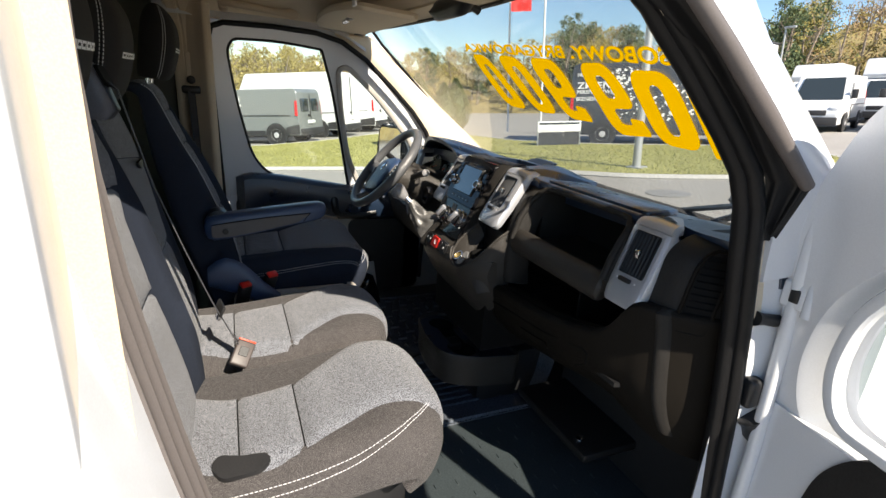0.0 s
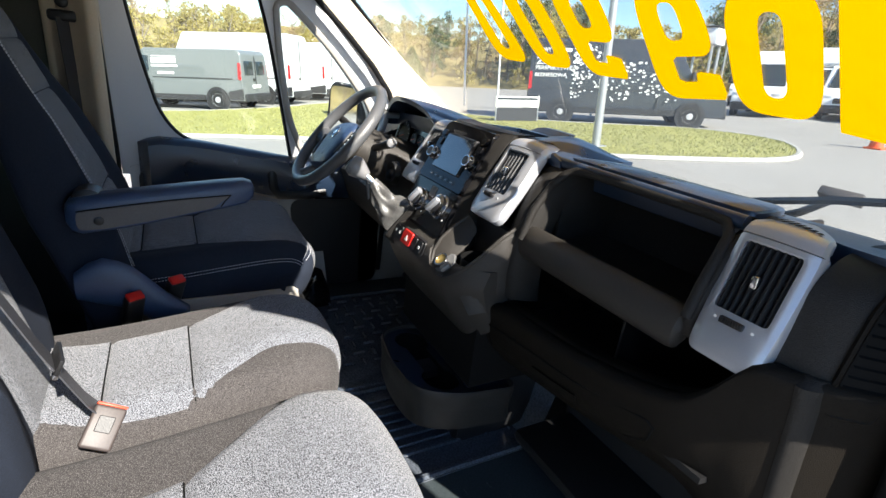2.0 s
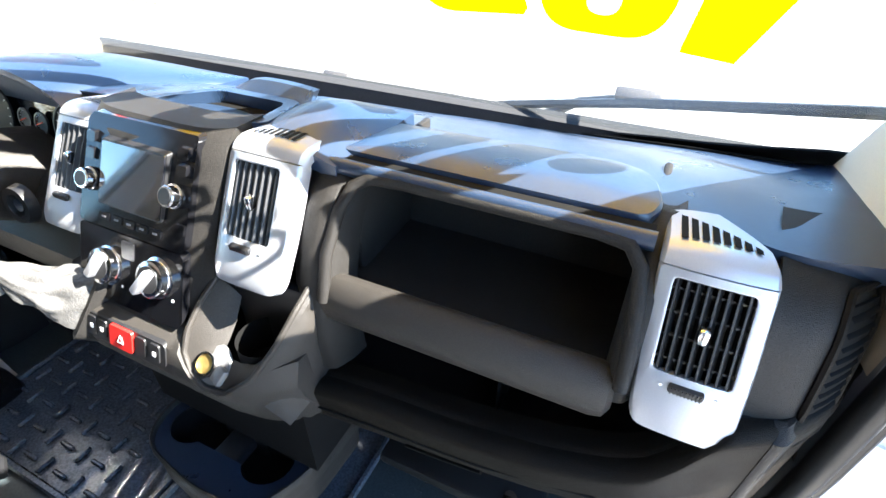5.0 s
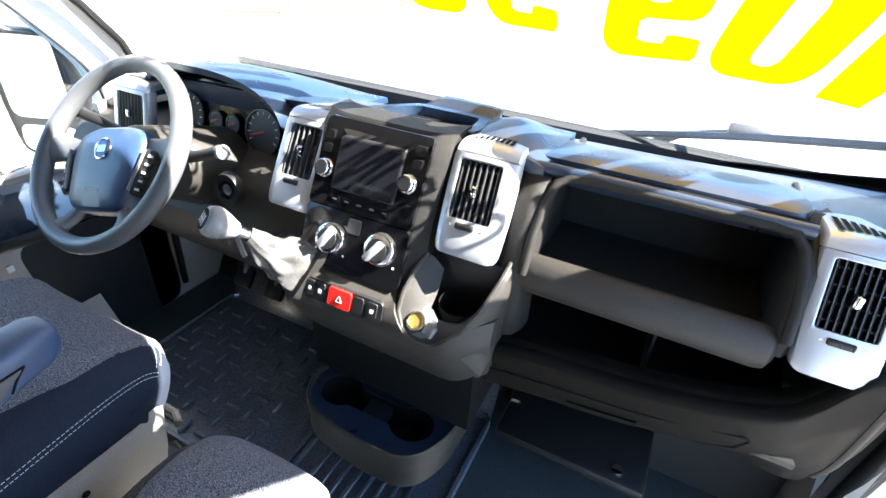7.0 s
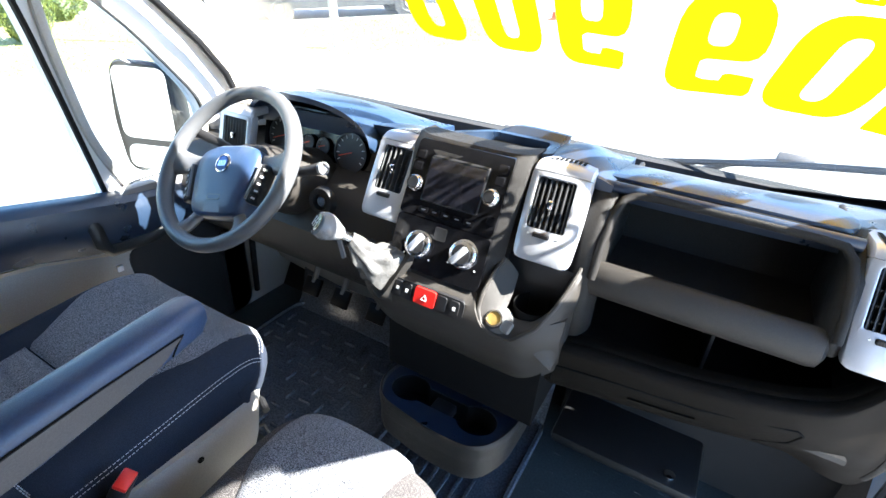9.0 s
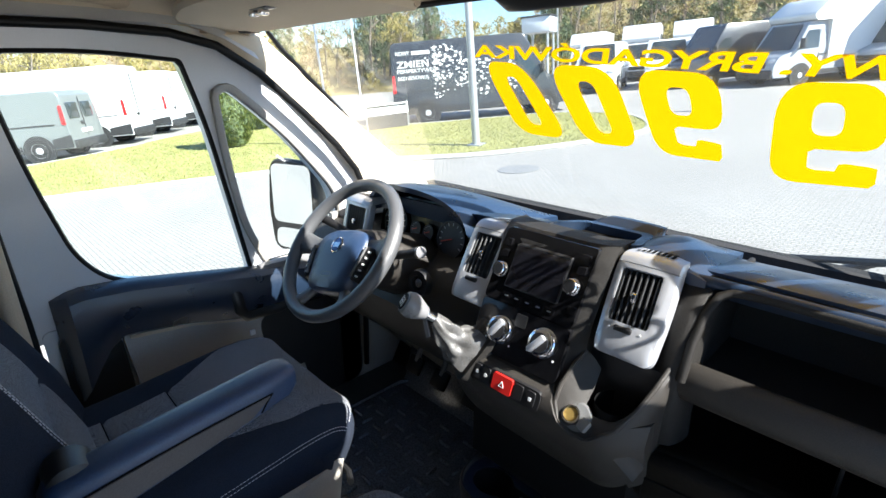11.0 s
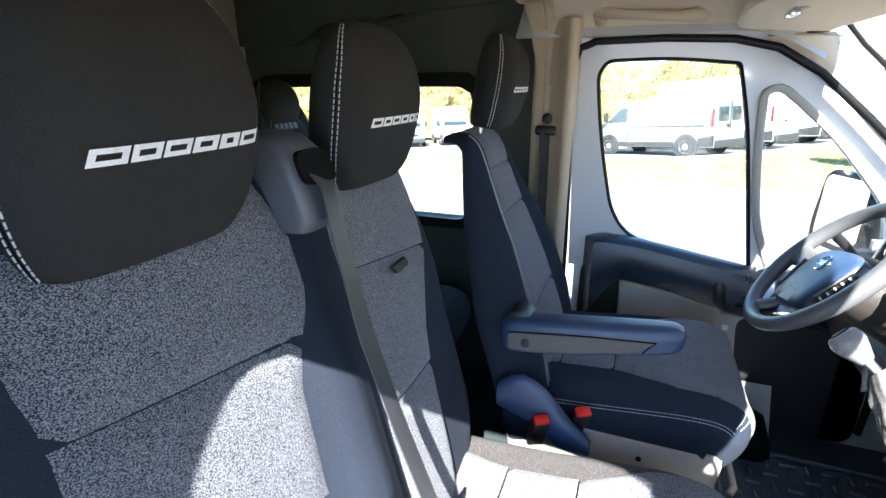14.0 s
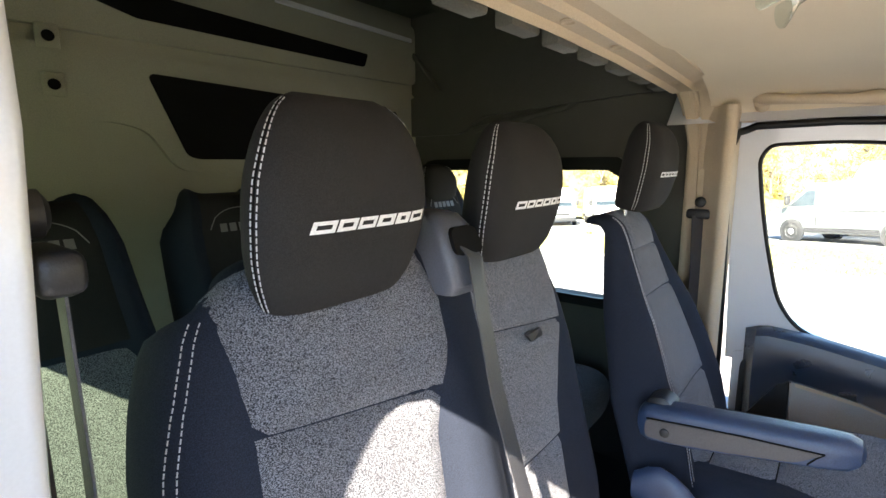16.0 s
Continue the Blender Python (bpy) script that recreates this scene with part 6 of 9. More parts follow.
frame_ring(bm, [mm @ Vector((p[0], p[1], 0)) for p in sq_loop], [mm @ Vector((p[0], p[1], 0.002)) for p in in_loop], axis * -0.03)
part("gaiter_frame", bm, M_DASH, gear)
bm = bmesh.new()
plate(bm, [Vector((-0.176, 0.838, 1.252)), Vector((-0.166, 0.838, 1.254)), Vector((-0.155, 0.842, 1.198)), Vector((-0.163, 0.842, 1.192))], (0, 0.004, 0))
part("reverse_tab", bm, M_KNOB, gear)

# ---- steering wheel ----
sw_ = thing("steering_wheel", "four-spoke dark polyurethane steering wheel with round badge", "steering wheel", (-0.478, 0.90, 1.29))
MW = pose(-0.487, 0.862, 1.295, 49.2, 0, -3.9) @ pose(0, 0, 0, 0, 0, 15)   # turned a little off straight ahead
R = 0.1735
bm = bmesh.new()
tube(bm, [MW @ Vector((R * math.cos(a), R * math.sin(a), 0)) for a in np.linspace(0, 2 * math.pi, 97)[:-1]], [0.0155 + 0.0018 * abs(math.cos(a)) ** 3 for a in np.linspace(0, 2 * math.pi, 97)[:-1]], 16, closed=True)
part("rim", bm, M_WHEEL, sw_, "smooth dark grey rim")
for sx in (-1, 1):
    for c, e, w0, w1, mat, lab in (((0.070, 0.008), (0.1665, 0.012), 0.024, 0.036, M_WHEEL, ""), ((0.050, -0.085), (0.082, -0.148), 0.014, 0.020, M_SATIN, "satin grey lower spoke")):
        c, e = Vector((sx * c[0], c[1], -0.016)), Vector((sx * e[0], e[1], 0))
        d = (e - c).normalized()
        n = Vector((-d.y, d.x, 0)).normalized()
        bm = bmesh.new()
        rows = []
        for t in np.linspace(0, 1, 9):
            p = c.lerp(e, t) + Vector((0, 0, -0.010 * math.sin(t * 3.1)))
            w, h = lerp(w0, w1, t ** 2) * (1 - 0.18 * math.sin(t * 3.1)), lerp(0.009, 0.012, t)
            rows.append([MW @ (p + n * w * math.copysign(abs(math.cos(b)) ** 0.7, math.cos(b)) + Vector((0, 0, h * math.sin(b)))) for b in np.linspace(0, 2 * math.pi, 17)[:-1]])
        grid(bm, rows, close_v=True, cap=True)
        part("spoke", bm, mat, sw_, lab)
bm = bmesh.new()
hub = rounded([(-0.086, 0.034), (-0.045, 0.050), (0.045, 0.050), (0.086, 0.034), (0.090, -0.010), (0.070, -0.104), (0.035, -0.112), (-0.035, -0.112), (-0.070, -0.104), (-0.090, -0.010)], 0.022, 5)
rows = [[MW @ Vector((p[0] * s, -0.03 + (p[1] + 0.03) * s, z)) for p in hub] for s, z in ((0.94, -0.045), (1.0, -0.030), (1.0, -0.012), (0.975, -0.004), (0.90, 0.003), (0.6, 0.0075), (0.3, 0.009), (0.02, 0.009))]
grid(bm, rows, close_v=True, cap=True)
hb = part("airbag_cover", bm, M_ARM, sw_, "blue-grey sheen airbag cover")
BADGE = MW @ Matrix.Translation((0, 0.002, 0.0075))
bm = bmesh.new()
lathe(bm, [(0.0205, -0.004), (0.0205, 0.003), (0.0175, 0.0045), (0.0165, 0.002), (0, 0.002)], BADGE, 30)
bd = part("badge_ring", bm, M_CHROME, hb, "chrome badge ring")
bm = bmesh.new()
lathe(bm, [(0.0165, 0.0015), (0.0165, 0.0028), (0, 0.0032)], BADGE, 26)
part("badge_face", bm, material("badge_blue", (0.03, 0.07, 0.25), 0.2), bd, "dark blue badge face")
bm = bmesh.new()
for k in range(4):
    box(bm, (-0.0105 + k * 0.0055, -0.007, 0.003), (-0.0065 + k * 0.0055, 0.006, 0.0042), 0, 1, BADGE)
part("badge_bars", bm, M_CHROME, bd, "plain bright bars")
bm = bmesh.new()
frame_ring(bm, [MW @ Vector((x, y, 0.0072)) for x, y in resample(rounded([(-0.018, -0.078), (0.018, -0.078), (0.018, -0.066), (-0.018, -0.066)], 0.003, 3), 28)], [MW @ Vector((x, y, 0.0072)) for x, y in resample(rounded([(-0.0165, -0.0765), (0.0165, -0.0765), (0.0165, -0.0675), (-0.0165, -0.0675)], 0.002, 3), 28)], MW.to_3x3() @ Vector((0, 0, 0.0012)))
part("embossed_frame", bm, M_WHEEL, hb)
for sx in (-1, 1):
    lean = MW @ Matrix.Translation((sx * 0.100, -0.034, -0.014)) @ pose(0, 0, 0, 0, sx * 24, sx * -12)
    bm = bmesh.new()
    box(bm, (-0.016, -0.046, -0.010), (0.016, 0.040, 0.012), 0.007, 3, lean)
    pod = part("switch_pod", bm, M_BLACK, sw_, "black switch pod")
    bm = bmesh.new()
    tube(bm, [lean @ Vector((-sx * 0.0145, y, 0.011)) for y in (-0.040, -0.02, 0.0, 0.02, 0.036)], 0.003, 8)
    part("pod_strip", bm, M_SATIN, pod, "satin grey strip")
    for k in range(5):
        bm = bmesh.new()
        box(bm, (-0.008, -0.0055, 0.011), (0.010, 0.0055, 0.0140), 0.0015, 1, lean @ Matrix.Translation((0, -0.034 + k * 0.0152, 0)))
        key = part("switch", bm, M_BLACK, pod)
        bm = bmesh.new()
        box(bm, (-0.0035, -0.002, 0.014), (0.0045, 0.002, 0.0147), 0, 1, lean @ Matrix.Translation((0, -0.034 + k * 0.0152, 0)))
        part("mark", bm, M_PRINT, pod)

# pedals far down in the dark
for x, nm in ((-0.62, "clutch_pedal"), (-0.50, "brake_pedal"), (-0.36, "accelerator_pedal")):
    pd = thing(nm, "black rubber-faced pedal on a steel arm", "pedal", (x, 1.22, FLOOR_Z + 0.06), "pedals")
    bm = bmesh.new()
    box(bm, (-0.032, -0.004, -0.03), (0.032, 0.012, 0.03), 0.006, 2, Matrix.Translation((x, 1.20, FLOOR_Z + 0.14)) @ pose(0, 0, 0, -35))
    part("pad", bm, M_SEAL, pd)
    bm = bmesh.new()
    tube(bm, [(x, 1.21, FLOOR_Z + 0.15), (x + 0.01, 1.26, FLOOR_Z + 0.28), (x + 0.01, 1.30, FLOOR_Z + 0.45)], 0.009, 8)
    part("arm", bm, M_KNOB, pd)

# ---- seats ----
class Pad:
    """An upholstered block. line: (y, z) of its outer face along its length; wide and thick vary along it; bump(x, v) raises the face."""

    def __init__(self, cx, line, wide, thick, bump=None, power=6.0):
        self.cx, self.wide, self.thick, self.bump, self.power = cx, wide, thick, bump or (lambda s, v: 0.0), power
        ps = [Vector((0, y, z)) for y, z in line]
        fine = []
        for i in range(len(ps) - 1):
            p0, p1, p2, p3 = ps[max(i - 1, 0)], ps[i], ps[i + 1], ps[min(i + 2, len(ps) - 1)]
            for k in range(8):
                t = k / 8
                fine.append(0.5 * (2 * p1 + (p2 - p0) * t + (2 * p0 - 5 * p1 + 4 * p2 - p3) * t * t + (3 * p1 - p0 - 3 * p2 + p3) * t ** 3))
        fine.append(ps[-1])
        self.fine = fine
        self.cum = np.concatenate([[0], np.cumsum([(fine[i + 1] - fine[i]).length for i in range(len(fine) - 1)])])

    def mid(self, v):
        s = v * self.cum[-1]
        i = min(int(np.searchsorted(self.cum, s, side="right")) - 1, len(self.fine) - 2)
        f = (s - self.cum[i]) / max(self.cum[i + 1] - self.cum[i], 1e-9)
        a, b = self.fine[i], self.fine[i + 1]
        c, d = self.fine[max(i - 1, 0)], self.fine[min(i + 2, len(self.fine) - 1)]
        t = ((b - c).normalized().lerp((d - a).normalized(), f)).normalized()
        return a.lerp(b, f), Vector((0, t.z, -t.y))

    def at(self, s, v, lift=0.0):
        """The face at s across (-1 to 1) and v along."""
        p, n = self.mid(v)
        w, th = interp(v, self.wide), interp(v, self.thick)
        fall = th * (1 - (1 - min(1, abs(s)) ** self.power) ** 0.5)
        q = p + n * (self.bump(s, v) - fall + lift)
        return Vector((self.cx + s * w, q.y, q.z))

    def body(self, nu=26, nv=30):
        bm, rows = bmesh.new(), []
        ss = [math.sin(a) for a in np.linspace(-math.pi / 2, math.pi / 2, nu)]
        for v in np.linspace(0, 1, nv):
            p, n = self.mid(v)
            w, th = interp(v, self.wide), interp(v, self.thick)
            front = [self.at(s, v) for s in ss]
            back = []
            for s in ss[::-1][1:-1]:
                d = th + 0.3 * th * (1 - abs(s) ** self.power) ** 0.5
                back.append(Vector((self.cx + s * w, (p - n * d).y, (p - n * d).z)))
            rows.append(front + back)
        grid(bm, rows, close_v=True, cap=True)
        return bm

    def panel(self, s0, s1, v0, v1, puff=0.006, lift=0.0022, nu=16, nv=16, edge=0.0027, slant=None):
        """An inset upholstery panel between two seams; s0 and s1 may be functions of v."""
        bm, rows, low = bmesh.new(), [], []
        for j in range(nv + 1):
            t = j / nv
            v = lerp(v0, v1, t)
            a, b = (s0(v) if callable(s0) else s0), (s1(v) if callable(s1) else s1)
            row = []
            for i in range(nu + 1):
                k = i / nu
                e = (1 - abs(2 * k - 1) ** 6) * (1 - abs(2 * t - 1) ** 6)
                row.append(self.at(lerp(a, b, k), v + (slant(v) * (k - 0.2) if slant else 0), lift - edge + (puff + edge) * max(0, e) ** 0.5))
            rows.append(row)
        grid(bm, rows)
        return bm

    def seam(self, pts, lift=0.004, gap=0.0022, length=0.0046, w=0.00075):
        path = []
        for (s0, v0), (s1, v1) in zip(pts, pts[1:]):
            path += [self.at(lerp(s0, s1, k / 8), lerp(v0, v1, k / 8), lift) for k in range(8)]
        path.append(self.at(*pts[-1], lift))
        return dashes(bmesh.new(), path, length, gap, w)


def headrest(parent, cx, y, z, hw, hh, name="headrest", posts=True, letters=True, tilt=-8):
    """A padded headrest with piped seams, chrome posts and a row of small printed marks."""
    m = Matrix.Translation((cx, y, z)) @ pose(0, 0, 0, tilt)
    bm = bmesh.new()
    rows = []
    def surf(a, v):
        """A pillow: a flattish front panel, widest a little under the middle, drawn in at the crown and the chin."""
        wv = hw * curve(v, [(-1.0, 0.745), (-0.96, 0.79), (-0.88, 0.835), (-0.65, 0.925), (-0.35, 0.985), (-0.05, 1.0), (0.20, 0.985), (0.50, 0.91), (0.72, 0.81), (0.87, 0.70), (0.95, 0.59), (1.0, 0.46)])
        tv = 0.056 * curve(v, [(-1.0, 0.72), (-0.96, 0.80), (-0.7, 0.94), (0, 1.0), (0.5, 0.90), (0.8, 0.66), (0.93, 0.44), (1.0, 0.22)])
        c, s = math.cos(a), math.sin(a)
        d = tv * math.copysign(abs(s) ** 0.72, s) * (0.80 if s < 0 else 1.0)
        x = wv * math.copysign(abs(c) ** 0.42, c) * (1 - 0.20 * max(0, 0.45 - d / max(tv, 1e-6)) ** 1.3)
        return Vector((x, d + 0.010 * (1 - v * v), v * hh))
    for v in (-1, -0.975, -0.95, -0.92, -0.88, -0.82, -0.74, -0.64, -0.52, -0.4, -0.26, -0.12, 0, 0.12, 0.26, 0.4, 0.52, 0.64, 0.74, 0.82, 0.88, 0.92, 0.95, 0.975, 1):
        rows.append([m @ surf(a, v) for a in np.linspace(0, 2 * math.pi, 49)[:-1]])
    grid(bm, rows, close_v=True, cap=True)
    h = part(name, bm, M_HEADREST, parent, "black cloth headrest", 60)
    for sx in (-1, 1):
        bm = bmesh.new()
        tube(bm, [m @ (surf(a, v) + Vector((0, 0.0003, 0))) for a, v in ((radians(22) if sx > 0 else math.pi - radians(22), v) for v in np.linspace(-0.97, 0.96, 30))], 0.0010, 6)
        part("seam", bm, M_VOID, h)
        for ang in (radians(18.5), radians(25.5)):
            path = [m @ (surf(ang if sx > 0 else math.pi - ang, v) + Vector((0, 0.0010, 0))) for v in np.linspace(-0.95, 0.95, 30)]
            part("stitching", dashes(bmesh.new(), path, 0.0050, 0.0024, 0.0008), M_STITCH, h, "white stitching")
    if letters:
        x = 0.070
        for k, (w, hole) in enumerate(((0.028, 0.62), (0.024, 0.55), (0.024, 0.62), (0.025, 0.50), (0.022, 0.35), (0.025, 0.66))):
            bm = bmesh.new()
            def spot(fx, zz):
                px = x - fx * w - zz * 0.35
                ang = math.acos(max(-1, min(1, math.copysign(abs(px / hw) ** (1 / 0.42), px))))
                return m @ (surf(ang, (zz - 0.012) / hh) + Vector((0, 0.0012, 0)))
            ring = [(0, -1), (0.33, -1), (0.67, -1), (1, -1), (1, 0), (1, 1), (0.67, 1), (0.33, 1), (0, 1), (0, 0)]
            grid(bm, [[spot(fx, fz * 0.0060), spot(0.5 + (fx - 0.5) * hole, fz * 0.0022)] for fx, fz in ring + ring[:1]])
            part("printed_mark", bm, M_PRINT, h, "small white printed outline")
            x -= w + 0.0022
    if posts:
        for sx in (-0.045, 0.045):
            bm = bmesh.new()
            tube(bm, [m @ Vector((sx, -0.004, -hh * 0.5)), m @ Vector((sx, -0.010, -hh - 0.075))], 0.0055, 12)
            part("post", bm, M_CHROME, parent, "chrome headrest post")
    return h


def band_strip(bm, pts, normals, width, thick=0.0018):
    """Webbing: a flat strip along a path."""
    rows = []
    ps = [Vector(p) for p in pts]
    for i, p in enumerate(ps):
        d = (ps[min(i + 1, len(ps) - 1)] - ps[max(i - 1, 0)]).normalized()
        n = Vector(normals[i] if isinstance(normals, list) else normals).normalized()
        w = d.cross(n).normalized() * width / 2
        n = w.cross(d).normalized() * thick
        rows.append([p - w, p - w * 0.5 + n * 0.3, p + w * 0.5 + n * 0.3, p + w, p + w - n, p - w - n])
    grid(bm, rows, close_v=True, cap=True)
    return bm


# two-seat passenger bench
BENCH_LINE = [(0.222, 0.86), (0.218, 0.94), (0.206, 1.02), (0.186, 1.11), (0.162, 1.21), (0.139, 1.31), (0.115, 1.41), (0.094, 1.48), (0.077, 1.545), (0.058, 1.572), (0.025, 1.585), (-0.02, 1.578)]
RECLINED_LINE = [(0.300, 0.90), (0.288, 0.97), (0.262, 1.06), (0.225, 1.17), (0.178, 1.29), (0.130, 1.40), (0.100, 1.48), (0.078, 1.545), (0.058, 1.572), (0.025, 1.585), (-0.02, 1.578)]
CUSH_LINE = [(0.650, 0.80), (0.690, 0.83), (0.712, 0.88), (0.716, 0.925), (0.702, 0.962), (0.665, 0.985), (0.60, 0.990), (0.50, 0.982), (0.40, 0.972), (0.30, 0.965), (0.20, 0.962)]


def shift(line, dy, dz):
    return [(y + dy, z + dz) for y, z in line]


bench = thing("passenger_bench", "two-seat passenger bench in grey speckled and black fabric with white stitching", "car seat", (0.25, 0.40, FLOOR_Z))
BC, BW = 0.250, 0.400


BENCH_WIDE = [(0, 0.37), (0.2, 0.396), (0.6, 0.393), (0.70, 0.388), (0.76, 0.379), (0.83, 0.358), (0.90, 0.328), (1, 0.28)]


def bs(x, v=0.5):
    """The place across the backrest of a distance from the van's middle."""
    return (x - BC) / interp(v, BENCH_WIDE)


def bench_bump(s, v):
    x = BC + s * BW
    b = 0.0
    for c, wd, h in ((0.635, 0.045, 0.030), (0.262, 0.050, 0.034), (-0.120, 0.042, 0.026)):
        b += h * math.exp(-((x - c) / wd) ** 2)
    b *= interp(v, [(0, 0.3), (0.25, 1.0), (0.6, 0.9), (0.85, 0.2), (1, 0)])
    return b


back = Pad(BC, BENCH_LINE, BENCH_WIDE, [(0, 0.09), (0.5, 0.10), (0.85, 0.085), (0.95, 0.06), (1, 0.04)], bench_bump, 7)
backrest = part("backrest", back.body(40, 40), M_BLACKFAB, bench, "black fabric backrest shell")
V_SEAM, V_TOP, V_LOW = 0.67, 0.925, 0.06
aR = lambda v: max(-0.97, min(0.97, bs(interp(v, [(0, 0.580), (0.40, 0.570), (0.66, 0.556), (0.80, 0.563), (0.93, 0.565)]), v)))
aL = lambda v: max(-0.97, min(0.97, bs(interp(v, [(0, 0.330), (0.45, 0.330), (0.6, 0.322), (0.66, 0.305), (0.73, 0.280), (0.80, 0.272), (0.93, 0.30)]), v)))
cR = lambda v: max(-0.97, min(0.97, bs(interp(v, [(0, 0.165), (0.66, 0.195), (0.93, 0.180)]), v)))
cL = lambda v: max(-0.97, min(0.97, bs(interp(v, [(0, 0.025), (0.35, 0.015), (0.5, -0.005), (0.62, -0.060), (0.66, -0.075), (0.78, -0.085), (0.93, -0.065)]), v)))
for a, b, v0, v1 in ((aL, aR, V_SEAM, V_TOP), (aL, aR, 0.425, V_SEAM), (aL, aR, V_LOW, 0.425), (cL, cR, V_SEAM, V_TOP), (cL, cR, 0.425, V_SEAM), (cL, cR, V_LOW, 0.425)):
    part("centre_panel", back.panel(a, b, v0, v1, 0.007, slant=lambda v: 0.045 * math.exp(-((v - V_SEAM) / 0.12) ** 2)), M_HEATHER, backrest, "grey speckled fabric panel")
for d in (0.0, 0.008):
    pts = [(min(0.975, bs(curve(v, [(0.1, 0.652), (0.5, 0.646), (0.68, 0.630), (0.79, 0.602), (0.87, 0.574)]) - d, v)), v) for v in np.linspace(0.08, 0.86, 18)]
    part("stitching", back.seam(pts, 0.0012), M_STITCH, backrest, "white stitching")
def v_at(pad, y):
    """How far along a cushion its top lies at a given y."""
    vs_ = np.linspace(0.25, 1, 200)
    return float(min(vs_, key=lambda v: abs(pad.mid(v)[0].y - y)))


def seat_top(cu, cushion, inner, outer, seams, front=0.10):
    """Speckled panels over a cushion: a long thigh roll that runs over the front edge and two shorter sections behind it.
    inner and outer: the borders as (y, place across), back to front; seams: the y of the cross seams."""
    conv = lambda tab: sorted([(v_at(cu, y), k) for y, k in tab])
    ti, to = conv(inner), conv(outer)
    fi, fo = (lambda v: curve(v, ti)), (lambda v: curve(v, to))
    cuts = [front] + [v_at(cu, y) for y in seams] + [0.97]
    for a, b, puff, nv in zip(cuts, cuts[1:], (0.010, 0.007, 0.006), (26, 10, 8)):
        part("centre_panel", cu.panel(fi, fo, a, b, puff, nu=18, nv=nv), M_HEATHER, cushion, "grey speckled fabric panel")
        if a != front:
            bm = bmesh.new()
            tube(bm, [cu.at(lerp(fi(a), fo(a), k), a, 0.0012) for k in np.linspace(0.03, 0.97, 9)], 0.0013, 6)
            part("seam", bm, M_VOID, cushion)
    return fi, fo


BCUSH = shift(CUSH_LINE, -0.024, -0.004)
for c0, c1, nm in ((0.212, 0.622, "outer"), (-0.165, 0.204, "inner")):
    cc, hw = (c0 + c1) / 2, (c1 - c0) / 2
    cu = Pad(cc, BCUSH, [(0, hw * 0.90), (0.12, hw * 0.95), (0.3, hw), (1, hw * 0.98)], [(0, 0.05), (0.15, 0.08), (0.3, 0.10), (1, 0.10)],
             lambda s, v: (0.010 * math.exp(-((abs(s) - 0.80) / 0.16) ** 2) - 0.006 * (1 - s * s)) * interp(v, [(0, 0), (0.3, 0.3), (0.5, 1), (1, 1)]) + 0.012 * (1 - s * s) * interp(v, [(0, 0), (0.25, 1), (0.42, 0.8), (0.55, 0)]), 4.5)
    cushion = part("seat_cushion", cu.body(40, 44), M_BROWNFAB, bench, "taupe flecked fabric seat cushion")
    if nm == "outer":
        seat_top(cu, cushion, [(0.20, -0.44), (0.30, -0.24), (0.41, -0.28), (0.46, -0.44), (0.51, -0.62), (0.60, -0.86), (0.66, -0.90)],
                 [(0.20, 0.70), (0.34, 0.84), (0.41, 0.76), (0.48, 0.62), (0.57, 0.50), (0.64, 0.54), (0.66, 0.60)], (0.412, 0.300))
        for d in (0.0, 0.007):
            pts = [(x - d, y) for y, x in ((0.675, 0.500), (0.655, 0.540), (0.62, 0.572), (0.56, 0.597), (0.48, 0.610), (0.38, 0.614), (0.28, 0.613))]
            pts = [(curve(k, [(i / 6, q[0]) for i, q in enumerate(pts)]), curve(k, [(i / 6, q[1]) for i, q in enumerate(pts)])) for k in np.linspace(0, 1, 20)]
            part("stitching", cu.seam([((x - cc) / hw, v_at(cu, y)) for x, y in pts], 0.0016, 0.0024, 0.0054, 0.0009), M_STITCH, cushion, "white stitching")
        bm = bmesh.new()
        flap = [(0.545, 0.268), (0.560, 0.30), (0.568, 0.345), (0.580, 0.352), (0.592, 0.335), (0.592, 0.270), (0.570, 0.255)]
        flap = rounded(flap, 0.012, 4)
        grid(bm, [[cu.at((x - cc) / hw, v_at(cu, y), k) for x, y in flap] for k in (0.004, 0.013)], close_v=True, cap=True)
        part("pull_strap", bm, M_BLACK, cushion, "black plastic pull flap")
    else:
        seat_top(cu, cushion, [(0.20, -0.50), (0.30, -0.40), (0.43, -0.42), (0.49, -0.55), (0.575, -0.72), (0.66, -0.74)],
                 [(0.20, 0.70), (0.30, 0.86), (0.43, 0.90), (0.49, 0.66), (0.575, 0.46), (0.66, 0.50)], (0.432, 0.300))
headrest(bench, 0.431, 0.076, 1.642, 0.116, 0.108)
headrest(bench, 0.066, 0.078, 1.638, 0.118, 0.108)
bm = bmesh.new()   # belt outlet between the headrests
rows = []
for z, w, y0, y1 in ((1.505, 0.034, 0.06, 0.128), (1.520, 0.037, 0.05, 0.140), (1.560, 0.038, 0.04, 0.128), (1.592, 0.037, 0.03, 0.115), (1.610, 0.032, 0.03, 0.095), (1.615, 0.024, 0.04, 0.08)):
    lp = rounded([(0.243 - w, y0), (0.243 + w, y0), (0.243 + w, y1), (0.243 - w, y1)], 0.018, 4)
    rows.append([(p[0], p[1], z) for p in lp])
grid(bm, rows, close_v=True, cap=True)
outlet = part("belt_outlet", bm, M_OUTLET, bench, "grey plastic belt outlet housing")
bm = bmesh.new()
plate(bm, [(x, 0.135 - (z - 1.56) * 0.42, z) for x, z in rounded([(0.212, 1.560), (0.274, 1.560), (0.271, 1.596), (0.215, 1.596)], 0.013, 4)], (0, -0.006, 0))
